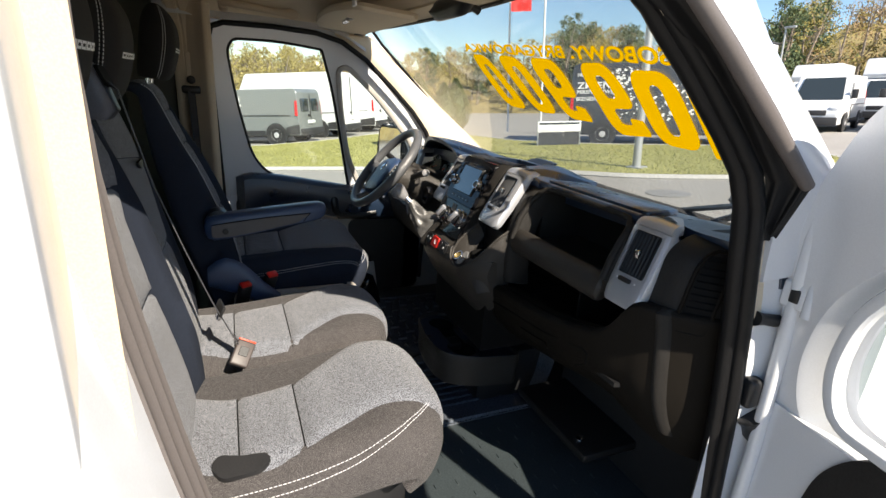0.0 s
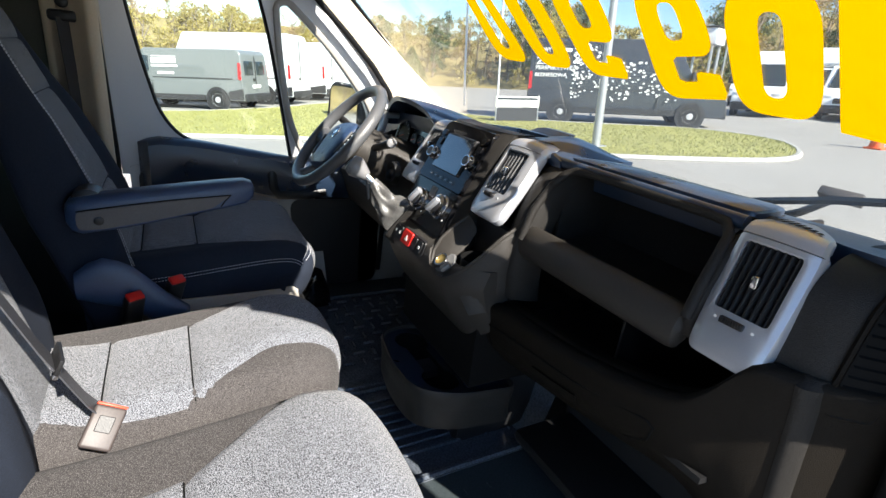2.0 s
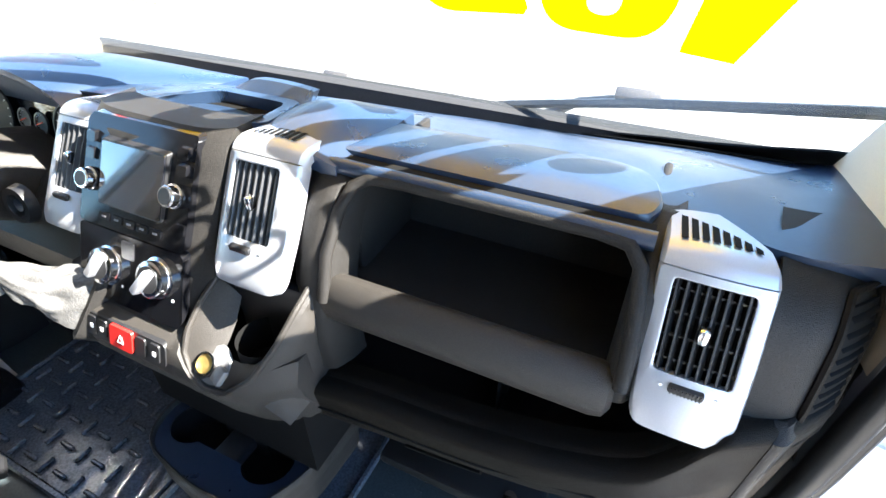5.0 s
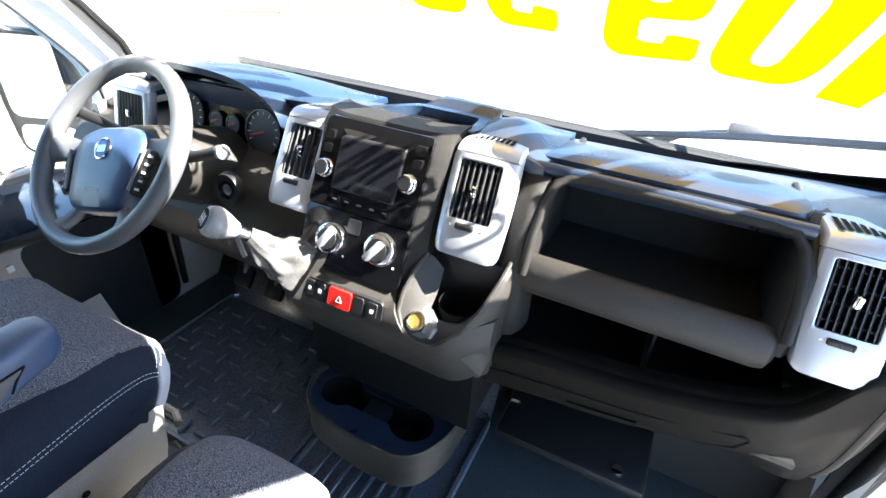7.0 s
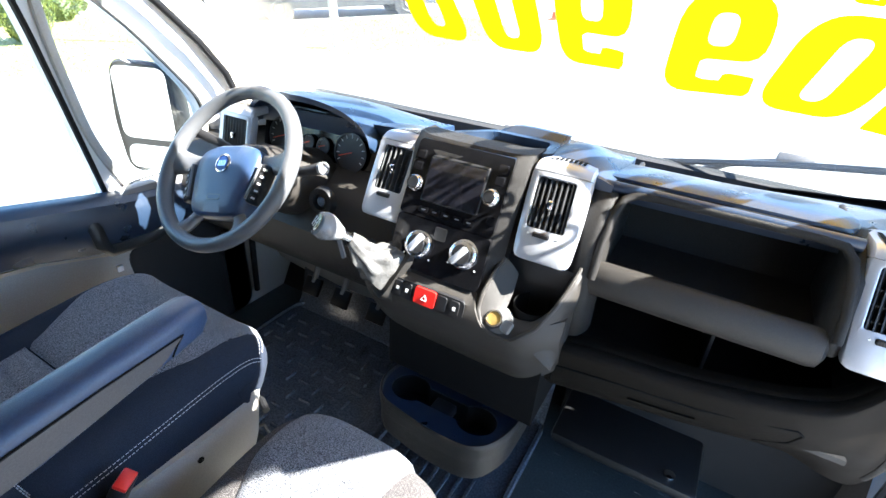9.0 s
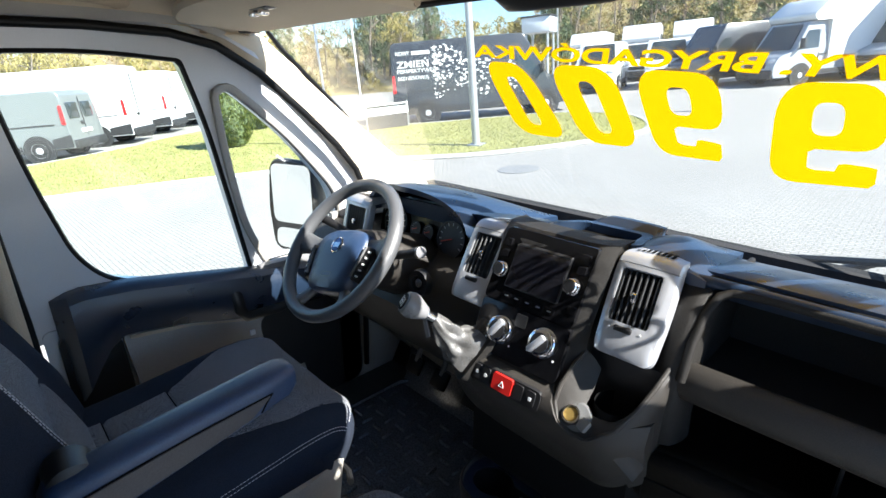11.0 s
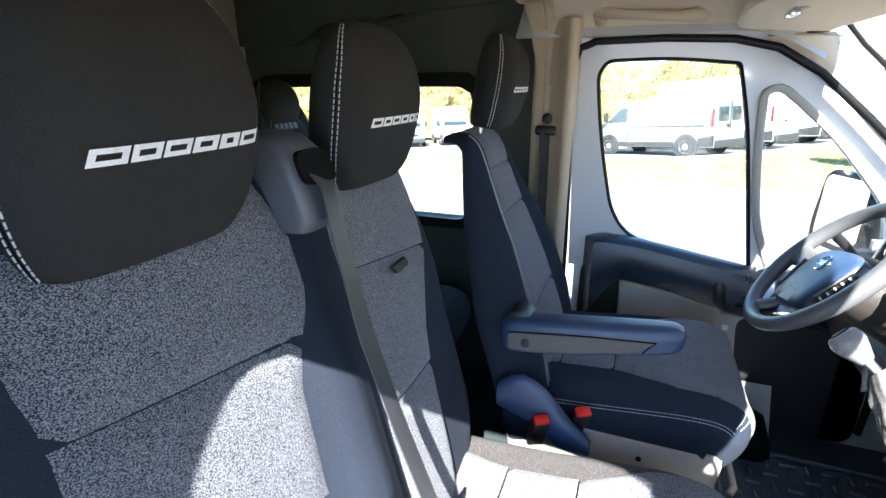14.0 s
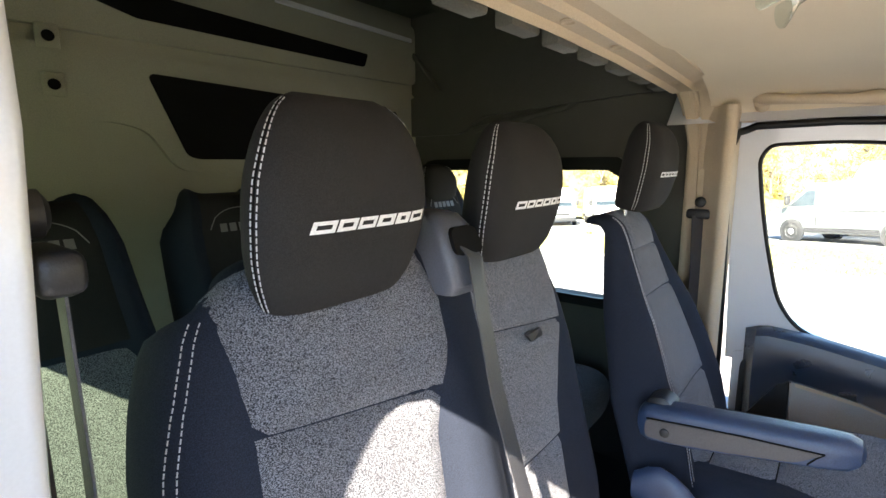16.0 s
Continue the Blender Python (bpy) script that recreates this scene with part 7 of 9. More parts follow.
part("belt_slot", bm, M_VOID, outlet)
bm = bmesh.new()
band_strip(bm, [(0.243, 0.128, 1.568), (0.244, 0.143, 1.556), (0.249, 0.160, 1.48), (0.249, 0.182, 1.38), (0.245, 0.222, 1.25), (0.238, 0.262, 1.13), (0.228, 0.30, 1.03), (0.222, 0.325, 0.985)], (-0.2, 1, 0.35), 0.040)
sb = thing("seat_belt", "dark seat belt running down the bench backrest", "seat belt", (0.24, 0.25, 1.0))
part("webbing", bm, M_BELT, sb)
bm = bmesh.new()
box(bm, (-0.024, -0.003, -0.012), (0.024, 0.003, 0.012), 0.002, 2, Matrix.Translation((0.234, 0.278, 1.105)) @ pose(0, 0, 0, -25, 5, 12))
part("tongue", bm, M_BLACK, sb, "black belt tongue")
bm = bmesh.new()
box(bm, (-0.006, -0.004, -0.026), (0.014, 0.004, -0.010), 0.002, 2, Matrix.Translation((0.234, 0.281, 1.105)) @ pose(0, 0, 0, -25, 5, 12))
part("tongue_plate", bm, M_CHROME, sb, "bright steel tongue plate")
MB = Matrix.Translation((0.247, 0.318, 0.996)) @ Vector((-0.041, 0.025, 0.040)).to_track_quat("Z", "Y").to_matrix().to_4x4() @ pose(0, 0, 0, 0, 0, 35)
bm = bmesh.new()
box(bm, (-0.020, -0.010, -0.034), (0.020, 0.010, 0.024), 0.004, 3, MB)
bk = thing("belt_buckle", "grey-brown belt buckle with orange release button on the bench", "seat belt buckle", (0.26, 0.31, 0.97), "belt buckles")
part("housing", bm, M_BUCKLE, bk, "grey-brown plastic housing")
bm = bmesh.new()
box(bm, (-0.0195, -0.0095, 0.0235), (0.0195, 0.0095, 0.0275), 0.0018, 2, MB)
part("release_button", bm, M_ORANGE, bk, "orange release button")
bm = bmesh.new()
box(bm, (-0.010, 0.0095, -0.012), (0.010, 0.0112, 0.010), 0.001, 1, MB)
part("print_panel", bm, M_BLACK, bk)
bm = bmesh.new()
box(bm, (-0.012, 0.40 - 0.2, FLOOR_Z), (0.50, 0.64, 0.86), 0.02)
part("seat_box", bm, M_BLACK, bench, "black seat pedestal")
bm = bmesh.new()
tube(bm, [(0.03, 0.10, 1.0), (0.03, 0.06, 1.4)], 0.012)
part("back_frame", bm, M_BLACK, bench)
bm = bmesh.new()   # loose strap loop on the inner backrest seam
plate(bm, [back.at(bs(0.085, V_SEAM), V_SEAM, 0.012), back.at(bs(0.045, V_SEAM), V_SEAM + 0.004, 0.016), back.at(bs(0.035, V_SEAM), V_SEAM - 0.014, 0.012), back.at(bs(0.075, V_SEAM), V_SEAM - 0.016, 0.012)], (0, 0.006, 0))
part("strap_loop", bm, M_BLACK, bench, "black strap loop in the seam")

# driver seat
DX = -0.487
drv = thing("driver_seat", "driver seat in blue-black and grey speckled fabric with armrest", "car seat", (DX, 0.45, FLOOR_Z))
dback = Pad(DX, shift(RECLINED_LINE, 0.050, -0.030), [(0, 0.235), (0.2, 0.262), (0.45, 0.250), (0.62, 0.208), (0.75, 0.165), (0.85, 0.138), (0.93, 0.120), (1, 0.095)], [(0, 0.09), (0.4, 0.085), (0.65, 0.06), (0.80, 0.04), (0.92, 0.026), (1, 0.015)],
            lambda s, v: 0.034 * math.exp(-((abs(s) - 0.80) / 0.22) ** 2) * interp(v, [(0, 0.3), (0.3, 1), (0.6, 0.9), (0.85, 0.2), (1, 0)]), 6)
db = part("backrest", dback.body(34, 40), M_BLACKFAB, drv, "black fabric backrest with bolsters")
for v0, v1 in ((0.80, 0.955), (0.66, 0.80), (0.36, 0.66), (0.06, 0.36)):
    part("centre_panel", dback.panel(lambda v: -interp(v, [(0, 0.50), (0.5, 0.50), (0.8, 0.56), (1, 0.66)]), lambda v: interp(v, [(0, 0.50), (0.5, 0.50), (0.8, 0.56), (1, 0.66)]), v0, v1, 0.007), M_HEATHER, db, "grey speckled fabric panel")
for d in (0.0, 0.035):
    part("stitching", dback.seam([(interp(v, [(0, 0.80), (0.5, 0.78), (0.8, 0.76), (0.92, 0.80)]) - d, v) for v in np.linspace(0.05, 0.92, 16)], 0.0012), M_STITCH, db, "white stitching")
dcu = Pad(DX, shift(CUSH_LINE, 0.030, 0.050), [(0, 0.21), (0.2, 0.232), (1, 0.23)], [(0, 0.05), (0.15, 0.08), (0.3, 0.11), (1, 0.12)],
          lambda s, v: 0.016 * math.exp(-((abs(s) - 0.82) / 0.18) ** 2) * interp(v, [(0, 0), (0.3, 1), (1, 1)]), 8)
dc = part("seat_cushion", dcu.body(34, 40), M_BLACKFAB, drv, "black fabric seat cushion")
seat_top(dcu, dc, [(0.24, -0.55), (0.36, -0.50), (0.47, -0.52), (0.55, -0.66), (0.62, -0.78), (0.70, -0.80)], [(0.24, 0.55), (0.36, 0.50), (0.47, 0.52), (0.55, 0.66), (0.62, 0.78), (0.70, 0.80)], (0.47, 0.345), 0.16)
for d in (0.0, 0.018):
    part("stitching", dcu.seam([(s, 0.275 + d - 0.02 * abs(s) ** 3) for s in np.linspace(-0.9, 0.93, 14)], 0.0012), M_STITCH, dc, "white stitching")
    part("stitching", dcu.seam([(0.955 - d * 0.6, v) for v in np.linspace(0.26, 0.92, 14)], 0.002), M_STITCH, dc, "white stitching")
headrest(drv, -0.490, 0.130, 1.672, 0.118, 0.104)
bm = bmesh.new()   # pale seat base with a rounded skirt
lp = rounded([(-0.665, 0.23), (-0.255, 0.23), (-0.240, 0.60), (-0.27, 0.715), (-0.65, 0.715), (-0.68, 0.60)], 0.04, 5)
rows = [[(lerp(-0.46, p[0], k), lerp(0.46, p[1], k), z) for p in lp] for z, k in ((0.74, 0.90), (0.80, 0.95), (0.885, 0.985), (0.915, 1.0), (0.93, 0.99))]
grid(bm, rows, close_v=True, cap=True)
base = part("seat_base", bm, M_SEATBASE, drv, "pale beige plastic seat base")
bm = bmesh.new()
lathe(bm, [(0.006, 0), (0.006, 0.002), (0, 0.002)], Matrix.Translation((-0.243, 0.54, 0.895)) @ pose(0, 0, 0, 0, 90), 14)
part("screw_hole", bm, M_VOID, base)
bm = bmesh.new()
box(bm, (-0.64, 0.28, FLOOR_Z), (-0.29, 0.66, 0.76), 0.02)
part("pedestal", bm, M_SEATBASE, drv, "pale beige ribbed pedestal cover")
for k in range(4):
    bm = bmesh.new()
    tube(bm, [(-0.64, 0.665, 0.645 + k * 0.028), (-0.30, 0.668, 0.645 + k * 0.028), (-0.284, 0.64, 0.645 + k * 0.028), (-0.284, 0.30, 0.645 + k * 0.028)], 0.006, 6)
    part("pedestal_rib", bm, M_SEATBASE, drv)
bm = bmesh.new()
tube(bm, [(-0.30, 0.67, 0.80), (-0.285, 0.705, 0.80), (-0.275, 0.715, 0.75), (-0.275, 0.712, 0.68), (-0.285, 0.69, 0.635)], 0.004, 8)
part("wire_hoop", bm, M_BLACK, drv, "thin black wire hoop")
bm = bmesh.new()
tube(bm, [(-0.64, 0.735, 0.80), (-0.62, 0.75, 0.80), (-0.34, 0.75, 0.80), (-0.31, 0.735, 0.80)], 0.008, 8)
part("slide_lever", bm, M_BLACK, drv)
ARM_Y = ((0.238, 0.020, 1.150, 1.186), (0.246, 0.028, 1.136, 1.198), (0.262, 0.031, 1.130, 1.203), (0.34, 0.032, 1.138, 1.211), (0.45, 0.032, 1.158, 1.221), (0.53, 0.032, 1.172, 1.228), (0.568, 0.031, 1.180, 1.230), (0.584, 0.024, 1.190, 1.224), (0.590, 0.010, 1.200, 1.212))


def arm_loop(y, w, z0, z1):
    """A flat-sided section with a padded, rounded top and a small lower radius."""
    lp = rounded([(-w, z0), (w, z0), (w, z1), (-w, z1)], [0.008, 0.008, 0.024, 0.024], 5)
    return [(-0.217 - 0.03 * (y - 0.25) + p[0], y, p[1]) for p in lp]


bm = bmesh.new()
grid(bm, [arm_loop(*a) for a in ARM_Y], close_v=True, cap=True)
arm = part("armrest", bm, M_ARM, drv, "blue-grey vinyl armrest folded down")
side_x = lambda y: -0.217 - 0.03 * (y - 0.25) + 0.0325
bm = bmesh.new()
plate(bm, [(side_x(y) - 0.001, y, z) for y, z in rounded([(0.256, 1.140), (0.30, 1.140), (0.40, 1.155), (0.50, 1.174), (0.535, 1.200), (0.42, 1.193), (0.256, 1.176)], [0.012, 0.01, 0.02, 0.012, 0.004, 0.02, 0.01], 3)], (0.0026, 0, 0))
part("side_insert", bm, M_INSERT, arm, "grey moulded side insert")
bm = bmesh.new()
tube(bm, [(side_x(y) + 0.0004, y, z) for y, z in ((0.258, 1.1775), (0.34, 1.187), (0.42, 1.1945), (0.538, 1.2015), (0.526, 1.190), (0.516, 1.176))], 0.0014, 6)
part("side_joint", bm, M_VOID, arm)
bm = bmesh.new()
lathe(bm, [(0.0085, 0), (0.0085, 0.004), (0.006, 0.005), (0, 0.005)], Matrix.Translation((side_x(0.293) + 0.0008, 0.293, 1.158)) @ pose(0, 0, 0, 0, 90), 20)
part("adjuster", bm, M_BLACK, arm)
bm = bmesh.new()
lathe(bm, [(0.03, 0), (0.03, 0.05), (0.02, 0.055)], Matrix.Translation((-0.26, 0.275, 1.185)) @ pose(0, 0, 0, 0, 90), 20)
part("hinge", bm, M_BLACK, drv)
bm = bmesh.new()   # recliner cover
rows = []
for t in np.linspace(0, 1, 9):
    y, z = lerp(0.235, 0.44, t), interp(t, [(0, 1.03), (0.2, 1.052), (0.45, 1.035), (0.75, 0.97), (1, 0.93)])
    h = interp(t, [(0, 0.03), (0.2, 0.055), (0.6, 0.055), (1, 0.02)])
    rows.append([(-0.205 + 0.017 * math.cos(a), y, z - h * 0.6 + h * math.sin(a)) for a in np.linspace(0, 2 * math.pi, 17)[:-1]])
grid(bm, rows, close_v=True, cap=True)
part("recliner_cover", bm, M_ARM, drv, "grey plastic recliner cover")
for x, y, z, a in ((-0.225, 0.415, 0.985, -28), (-0.178, 0.335, 0.975, -22)):
    bk = thing("belt_buckle", "black belt buckle with red release button beside the driver seat", "seat belt buckle", (x, y, z - 0.06), "belt buckles")
    m = Matrix.Translation((x, y, z)) @ pose(0, 0, 0, a, 0, -62)
    bm = bmesh.new()
    box(bm, (-0.018, -0.012, -0.07), (0.018, 0.012, 0.016), 0.005, 3, m)
    part("housing", bm, M_BLACK, bk)
    bm = bmesh.new()
    box(bm, (-0.016, -0.0105, 0.012), (0.016, 0.0105, 0.022), 0.003, 2, m)
    part("release_button", bm, M_RED, bk, "red release button")

# rear bench of the crew compartment: four covered seats
for k, x in enumerate((0.55, 0.16, -0.23, -0.62)):
    rs = thing("rear_seat", "rear crew seat in a dark cover with grey speckled side", "car seat", (x, -0.45, FLOOR_Z), "rear crew seats")
    rb = Pad(x, shift(RECLINED_LINE, -0.70, 0.03), [(0, 0.175), (0.5, 0.175), (0.8, 0.155), (0.92, 0.125), (1, 0.10)], [(0, 0.07), (0.8, 0.08), (1, 0.04)], lambda s, v: 0.02 * math.exp(-((abs(s) - 0.8) / 0.2) ** 2), 6)
    b_ = part("backrest", rb.body(24, 26), M_BLACKFAB, rs)
    part("cover_panel", rb.panel(-0.62, 0.62, 0.55, 0.93, 0.006), M_HEADREST, b_, "black cover panel")
    part("centre_panel", rb.panel(-0.62, 0.62, 0.06, 0.54, 0.006), M_HEATHER, b_, "grey speckled fabric panel")
    for j in range(5):
        bm = bmesh.new()
        s0 = -0.36 + j * 0.15
        grid(bm, [[rb.at(s0 + 0.11 * a_, 0.79 + 0.025 * b2, 0.0085) for b2 in (0, 1)] for a_ in (0, 0.5, 1)])
        part("printed_mark", bm, M_KNOB, b_, "small grey printed bar")
    bm = bmesh.new()
    path = [rb.at(s, 0.80 + 0.06 * (1 - (s / 0.5) ** 2) ** 0.5, 0.009) for s in np.linspace(-0.5, 0.5, 13)]
    tube(bm, path, 0.0012, 5)
    part("printed_arc", bm, M_KNOB, b_)
    rc = Pad(x, shift(CUSH_LINE, -0.72, 0.02), [(0, 0.165), (1, 0.175)], [(0, 0.05), (0.3, 0.09), (1, 0.10)], None, 8)
    part("seat_cushion", rc.body(20, 26), M_HEATHER, rs)
    bm = bmesh.new()
    box(bm, (x - 0.15, -0.45, FLOOR_Z), (x + 0.15, -0.12, 0.88), 0.02)
    part("pedestal", bm, M_BLACK, rs)
    headrest(rs, x, -0.66, 1.60, 0.10, 0.08, letters=False) if k == 3 else None

# ---- cab fittings ----
for side, nm in ((-1, "driver"), (1, "passenger")):
    v = thing("sun_visor", "folded beige vinyl sun visor under the headliner", "sun visor", (side * 0.47, 0.78, 1.80), "sun visors")
    bm = bmesh.new()
    def vis(u, w):
        x = lerp(0.19, 0.74, u)
        y = lerp(0.87 - 0.10 * (x - 0.19) ** 2, 0.655 - 0.02 * x, w)
        z = interp(u, [(0, 1.790), (0.3, 1.800), (0.8, 1.795), (1, 1.780)]) + 0.015 * w
        return (side * x, y, z)
    rows = []
    outline = rounded([(0.0, 0.0), (1, 0.0), (1, 1), (0.55, 1.06), (0.0, 0.88)], [0.05, 0.08, 0.18, 0.2, 0.15], 6)
    for s, dz in ((0.90, -0.013), (0.97, -0.010), (1.0, 0.0), (0.97, 0.010), (0.90, 0.013)):
        rows.append([Vector(vis(lerp(0.5, p[0], s), lerp(0.5, p[1], s))) + Vector((0, 0, dz)) for p in outline])
    grid(bm, rows, close_v=True, cap=True)
    part("panel", bm, M_LINER, v, "beige vinyl panel")
    bm = bmesh.new()
    tube(bm, [vis(0.0, 0.06), vis(0.5, 0.04), vis(0.98, 0.06)], 0.007, 8)
    part("rod", bm, M_TRIM, v)
    bm = bmesh.new()
    c = Vector(vis(0.42, 0.74))
    box(bm, c + Vector((-0.035, -0.012, -0.024)), c + Vector((0.035, 0.012, -0.012)), 0.005, 2)
    cl_ = part("clip", bm, M_KNOB, v, "grey plastic ticket clip")
    for d in (-0.018, 0.018):
        bm = bmesh.new()
        box(bm, c + Vector((d - 0.008, -0.016, -0.034)), c + Vector((d + 0.008, 0.0, -0.024)), 0.003, 2)
        part("clip_tab", bm, M_CHROME, cl_)
    bm = bmesh.new()
    box(bm, Vector(vis(0.99, 0.12)) - Vector((0.02, 0.02, 0.012)), Vector(vis(0.99, 0.12)) + Vector((0.02, 0.02, 0.03)), 0.006, 2)
    part("pivot", bm, M_BLACK, v)
bm = bmesh.new()   # warning label and its clear wrapper on the passenger visor
box(bm, (-0.155, 0.655, 1.792), (-0.125, 0.662, 1.822), 0.0005, 1)
single("paper_tag", bm, M_PRINT, "small white paper tag hanging from the visor", "tag")
mr = thing("interior_mirror", "dark interior mirror housing at the windscreen header", "mirror", (0.10, 0.86, 1.75))
bm = bmesh.new()
rows = []
for t in np.linspace(0, 1, 9):
    w = 0.020 * (1 - (2 * t - 1) ** 6) ** 0.4 + 0.002
    rows.append([(lerp(-0.02, 0.20, t), 0.845 + 0.016 * math.cos(a), 1.785 + w * math.sin(a) * 1.2) for a in np.linspace(0, 2 * math.pi, 17)[:-1]])
grid(bm, rows, close_v=True, cap=True)
part("housing", bm, M_BLACK, mr)
bm = bmesh.new()
tube(bm, [(0.09, 0.86, 1.79), (0.09, 0.89, 1.80), (0.09, 0.925, 1.785)], 0.010, 10)
part("stalk", bm, M_BLACK, mr)
for side in (-1, 1):
    g = thing("grab_handle", "beige moulded grab handle over the door", "grab handle", (side * 0.79, 0.45, 1.82), "grab handles")
    bm = bmesh.new()
    tube(bm, [(side * 0.798, 0.325, 1.848), (side * 0.772, 0.345, 1.840), (side * 0.755, 0.385, 1.832), (side * 0.755, 0.52, 1.822), (side * 0.770, 0.56, 1.824), (side * 0.798, 0.58, 1.830)], [0.020, 0.017, 0.012, 0.012, 0.017, 0.020], 12)
    part("grip", bm, M_TRIM, g)
    for y in (0.332, 0.573):
        bm = bmesh.new()
        lathe(bm, [(0.018, -0.02), (0.018, 0.010), (0.012, 0.014), (0, 0.014)], Matrix.Translation((side * 0.797, y, 1.832)) @ pose(0, 0, 0, 0, -side * 70), 18)
        part("end_cap", bm, M_TRIM, g)

# belts on the door pillars
for side, x, y, up in ((-1, -0.806, 0.206, 0.0), (1, 0.716, 0.138, 0.085)):
    b = thing("pillar_belt", "black seat belt hanging from its pillar guide", "seat belt", (x, y, 0.8), "pillar belts")
    bm = bmesh.new()
    plate(bm, [(x - side * 0.0, y + dy, z) for dy, z in rounded([(-0.012, 1.44), (0.012, 1.44), (0.012, 1.66 + up), (-0.012, 1.66 + up)], 0.008, 4)], (-side * 0.006, 0, 0))
    part("slide_rail", bm, M_TRIM if side < 0 else M_BLACK, b)
    bm = bmesh.new()
    m = Matrix.Translation((x - side * 0.02, y, 1.53 + up))
    box(bm, (-0.014, -0.034, -0.012), (0.014, 0.034, 0.016), 0.009, 3, m)
    part("guide", bm, M_BLACK, b, "black belt guide")
    bm = bmesh.new()
    lathe(bm, [(0.015, -0.004), (0.015, 0.014), (0.009, 0.018), (0, 0.018)], Matrix.Translation((x - side * 0.006, y, 1.566 + up)) @ pose(0, 0, 0, 0, -side * 90), 18)
    part("bolt_cover", bm, M_BLACK, b)
    bm = bmesh.new()
    band_strip(bm, [(x - side * 0.026, y, 1.528 + up), (x - side * 0.026, y + 0.004, 1.4 + up), (x - side * 0.020, y + 0.01, 1.1), (x - side * 0.012, y + 0.01, 0.75)], (-0.98, 0.12, 0) if side > 0 else (0.6, 0.8, 0), 0.044)
    part("webbing", bm, M_BELT, b, "dark webbing")

# rubber floor mats with raised treads
def mat_thing(label, x0, x1, y0, y1, style):
    mt = thing("floor_mat", label, "floor mat", ((x0 + x1) / 2, (y0 + y1) / 2, FLOOR_Z), "floor mats")
    bm = bmesh.new()
    def surf(u, w):
        x, y = lerp(x0, x1, u), lerp(y0, y1, w)
        rise = 0.22 * max(0, (w - 0.80) / 0.20) ** 1.5
        return (x, y - 0.05 * max(0, (w - 0.80) / 0.2), FLOOR_Z + 0.012 + rise + 0.002 * math.sin(9 * x + 4 * y) + (0.008 * math.sin(70 * x + 22 * y) * max(0, u - 0.62) / 0.38 if style == "bars" else 0))
    sheet(bm, surf, list(np.linspace(0, 1, 60)), list(np.linspace(0, 1, 20)), (0, 0, -0.008))
    part("sheet", bm, M_RUBBER, mt, "glossy black rubber sheet")
    bm = bmesh.new()
    rim = [(x0, y0), (x1, y0), (x1, y1 - 0.1), (x0, y1 - 0.1)]
    tube(bm, [(p[0], p[1], FLOOR_Z + 0.018) for p in resample(rounded(rim, 0.04), 60)], 0.008, 6, closed=True)
    part("edge_bead", bm, M_RUBBER, mt)
    bm = bmesh.new()
    if style == "bars":
        pitch = 0.050
        nx, ny = int((x1 - x0 - 0.06) / pitch), int((y1 - y0) * 0.78 / pitch)
        for i in range(nx):
            for j in range(ny):
                x, y = x0 + 0.04 + i * pitch, y0 + 0.03 + j * pitch
                long_x = (i + j) % 2 == 0
                a, b2 = (0.019, 0.0045) if long_x else (0.0045, 0.019)
                box(bm, (x - a, y - b2, FLOOR_Z + 0.012), (x + a, y + b2, FLOOR_Z + 0.0235), 0.0030, 1)
    else:
        n = int((x1 - x0 - 0.08) / 0.03)
        for i in range(n):
            x = x0 + 0.05 + i * 0.03
            box(bm, (x - 0.005, y0 + 0.05, FLOOR_Z + 0.012), (x + 0.005, y0 + 0.28, FLOOR_Z + 0.021), 0.002, 1)
        for i in range(int((x1 - x0) / 0.05) - 1):
            for j in range(7):
                x, y = x0 + 0.05 + i * 0.05 + 0.012 * (j % 2), y0 + 0.32 + j * 0.035
                if y < y0 + (y1 - y0) * 0.8:
                    box(bm, (x - 0.012, y - 0.003, FLOOR_Z + 0.012), (x + 0.012, y + 0.003, FLOOR_Z + 0.017), 0.0012, 1)
    tagged(part("treads", bm, M_RUBBER, mt, "raised tread bars"), kind="stuff")
    return mt


mat_thing("black rubber driver floor mat with raised tread bars", -0.72, -0.16, 0.775, 1.34, "bars")
mat_thing("black ribbed rubber middle floor mat", -0.14, 0.20, 0.74, 1.30, "ribs")
bm = bmesh.new()   # small raised dashes of the vinyl floor by the door
for i in range(11):
    for j in range(8):
        x, y = 0.26 + i * 0.05, 0.72 + j * 0.06 + 0.03 * (i % 2)
        box(bm, (x - 0.008, y - 0.0015, FLOOR_Z - 0.001), (x + 0.008, y + 0.0015, FLOOR_Z + 0.0025), 0, 1, None)
tagged(single("floor_studs", bm, M_FLOOR, "small raised dashes of the vinyl floor covering", "floor covering"), kind="stuff")
fp = thing("floor_panel", "dark grey kick panel with a round stud under the dash", "panel", (0.42, 1.15, FLOOR_Z))
bm = bmesh.new()
box(bm, (0.24, 1.08, 0.72), (0.56, 1.30, 0.75), 0.012, 2, None)
part("panel", bm, M_DEEP, fp)
bm = bmesh.new()
lathe(bm, [(0.012, 0), (0.012, 0.005), (0.005, 0.007), (0, 0.007)], pose(0.50, 1.11, 0.75), 16)
part("stud", bm, M_CHROME, fp)
bm = bmesh.new()
box(bm, (0.22, 1.25, FLOOR_Z), (0.82, 1.36, 1.05), 0.02)
part("front_carpet", bm, M_CARPET, fp)

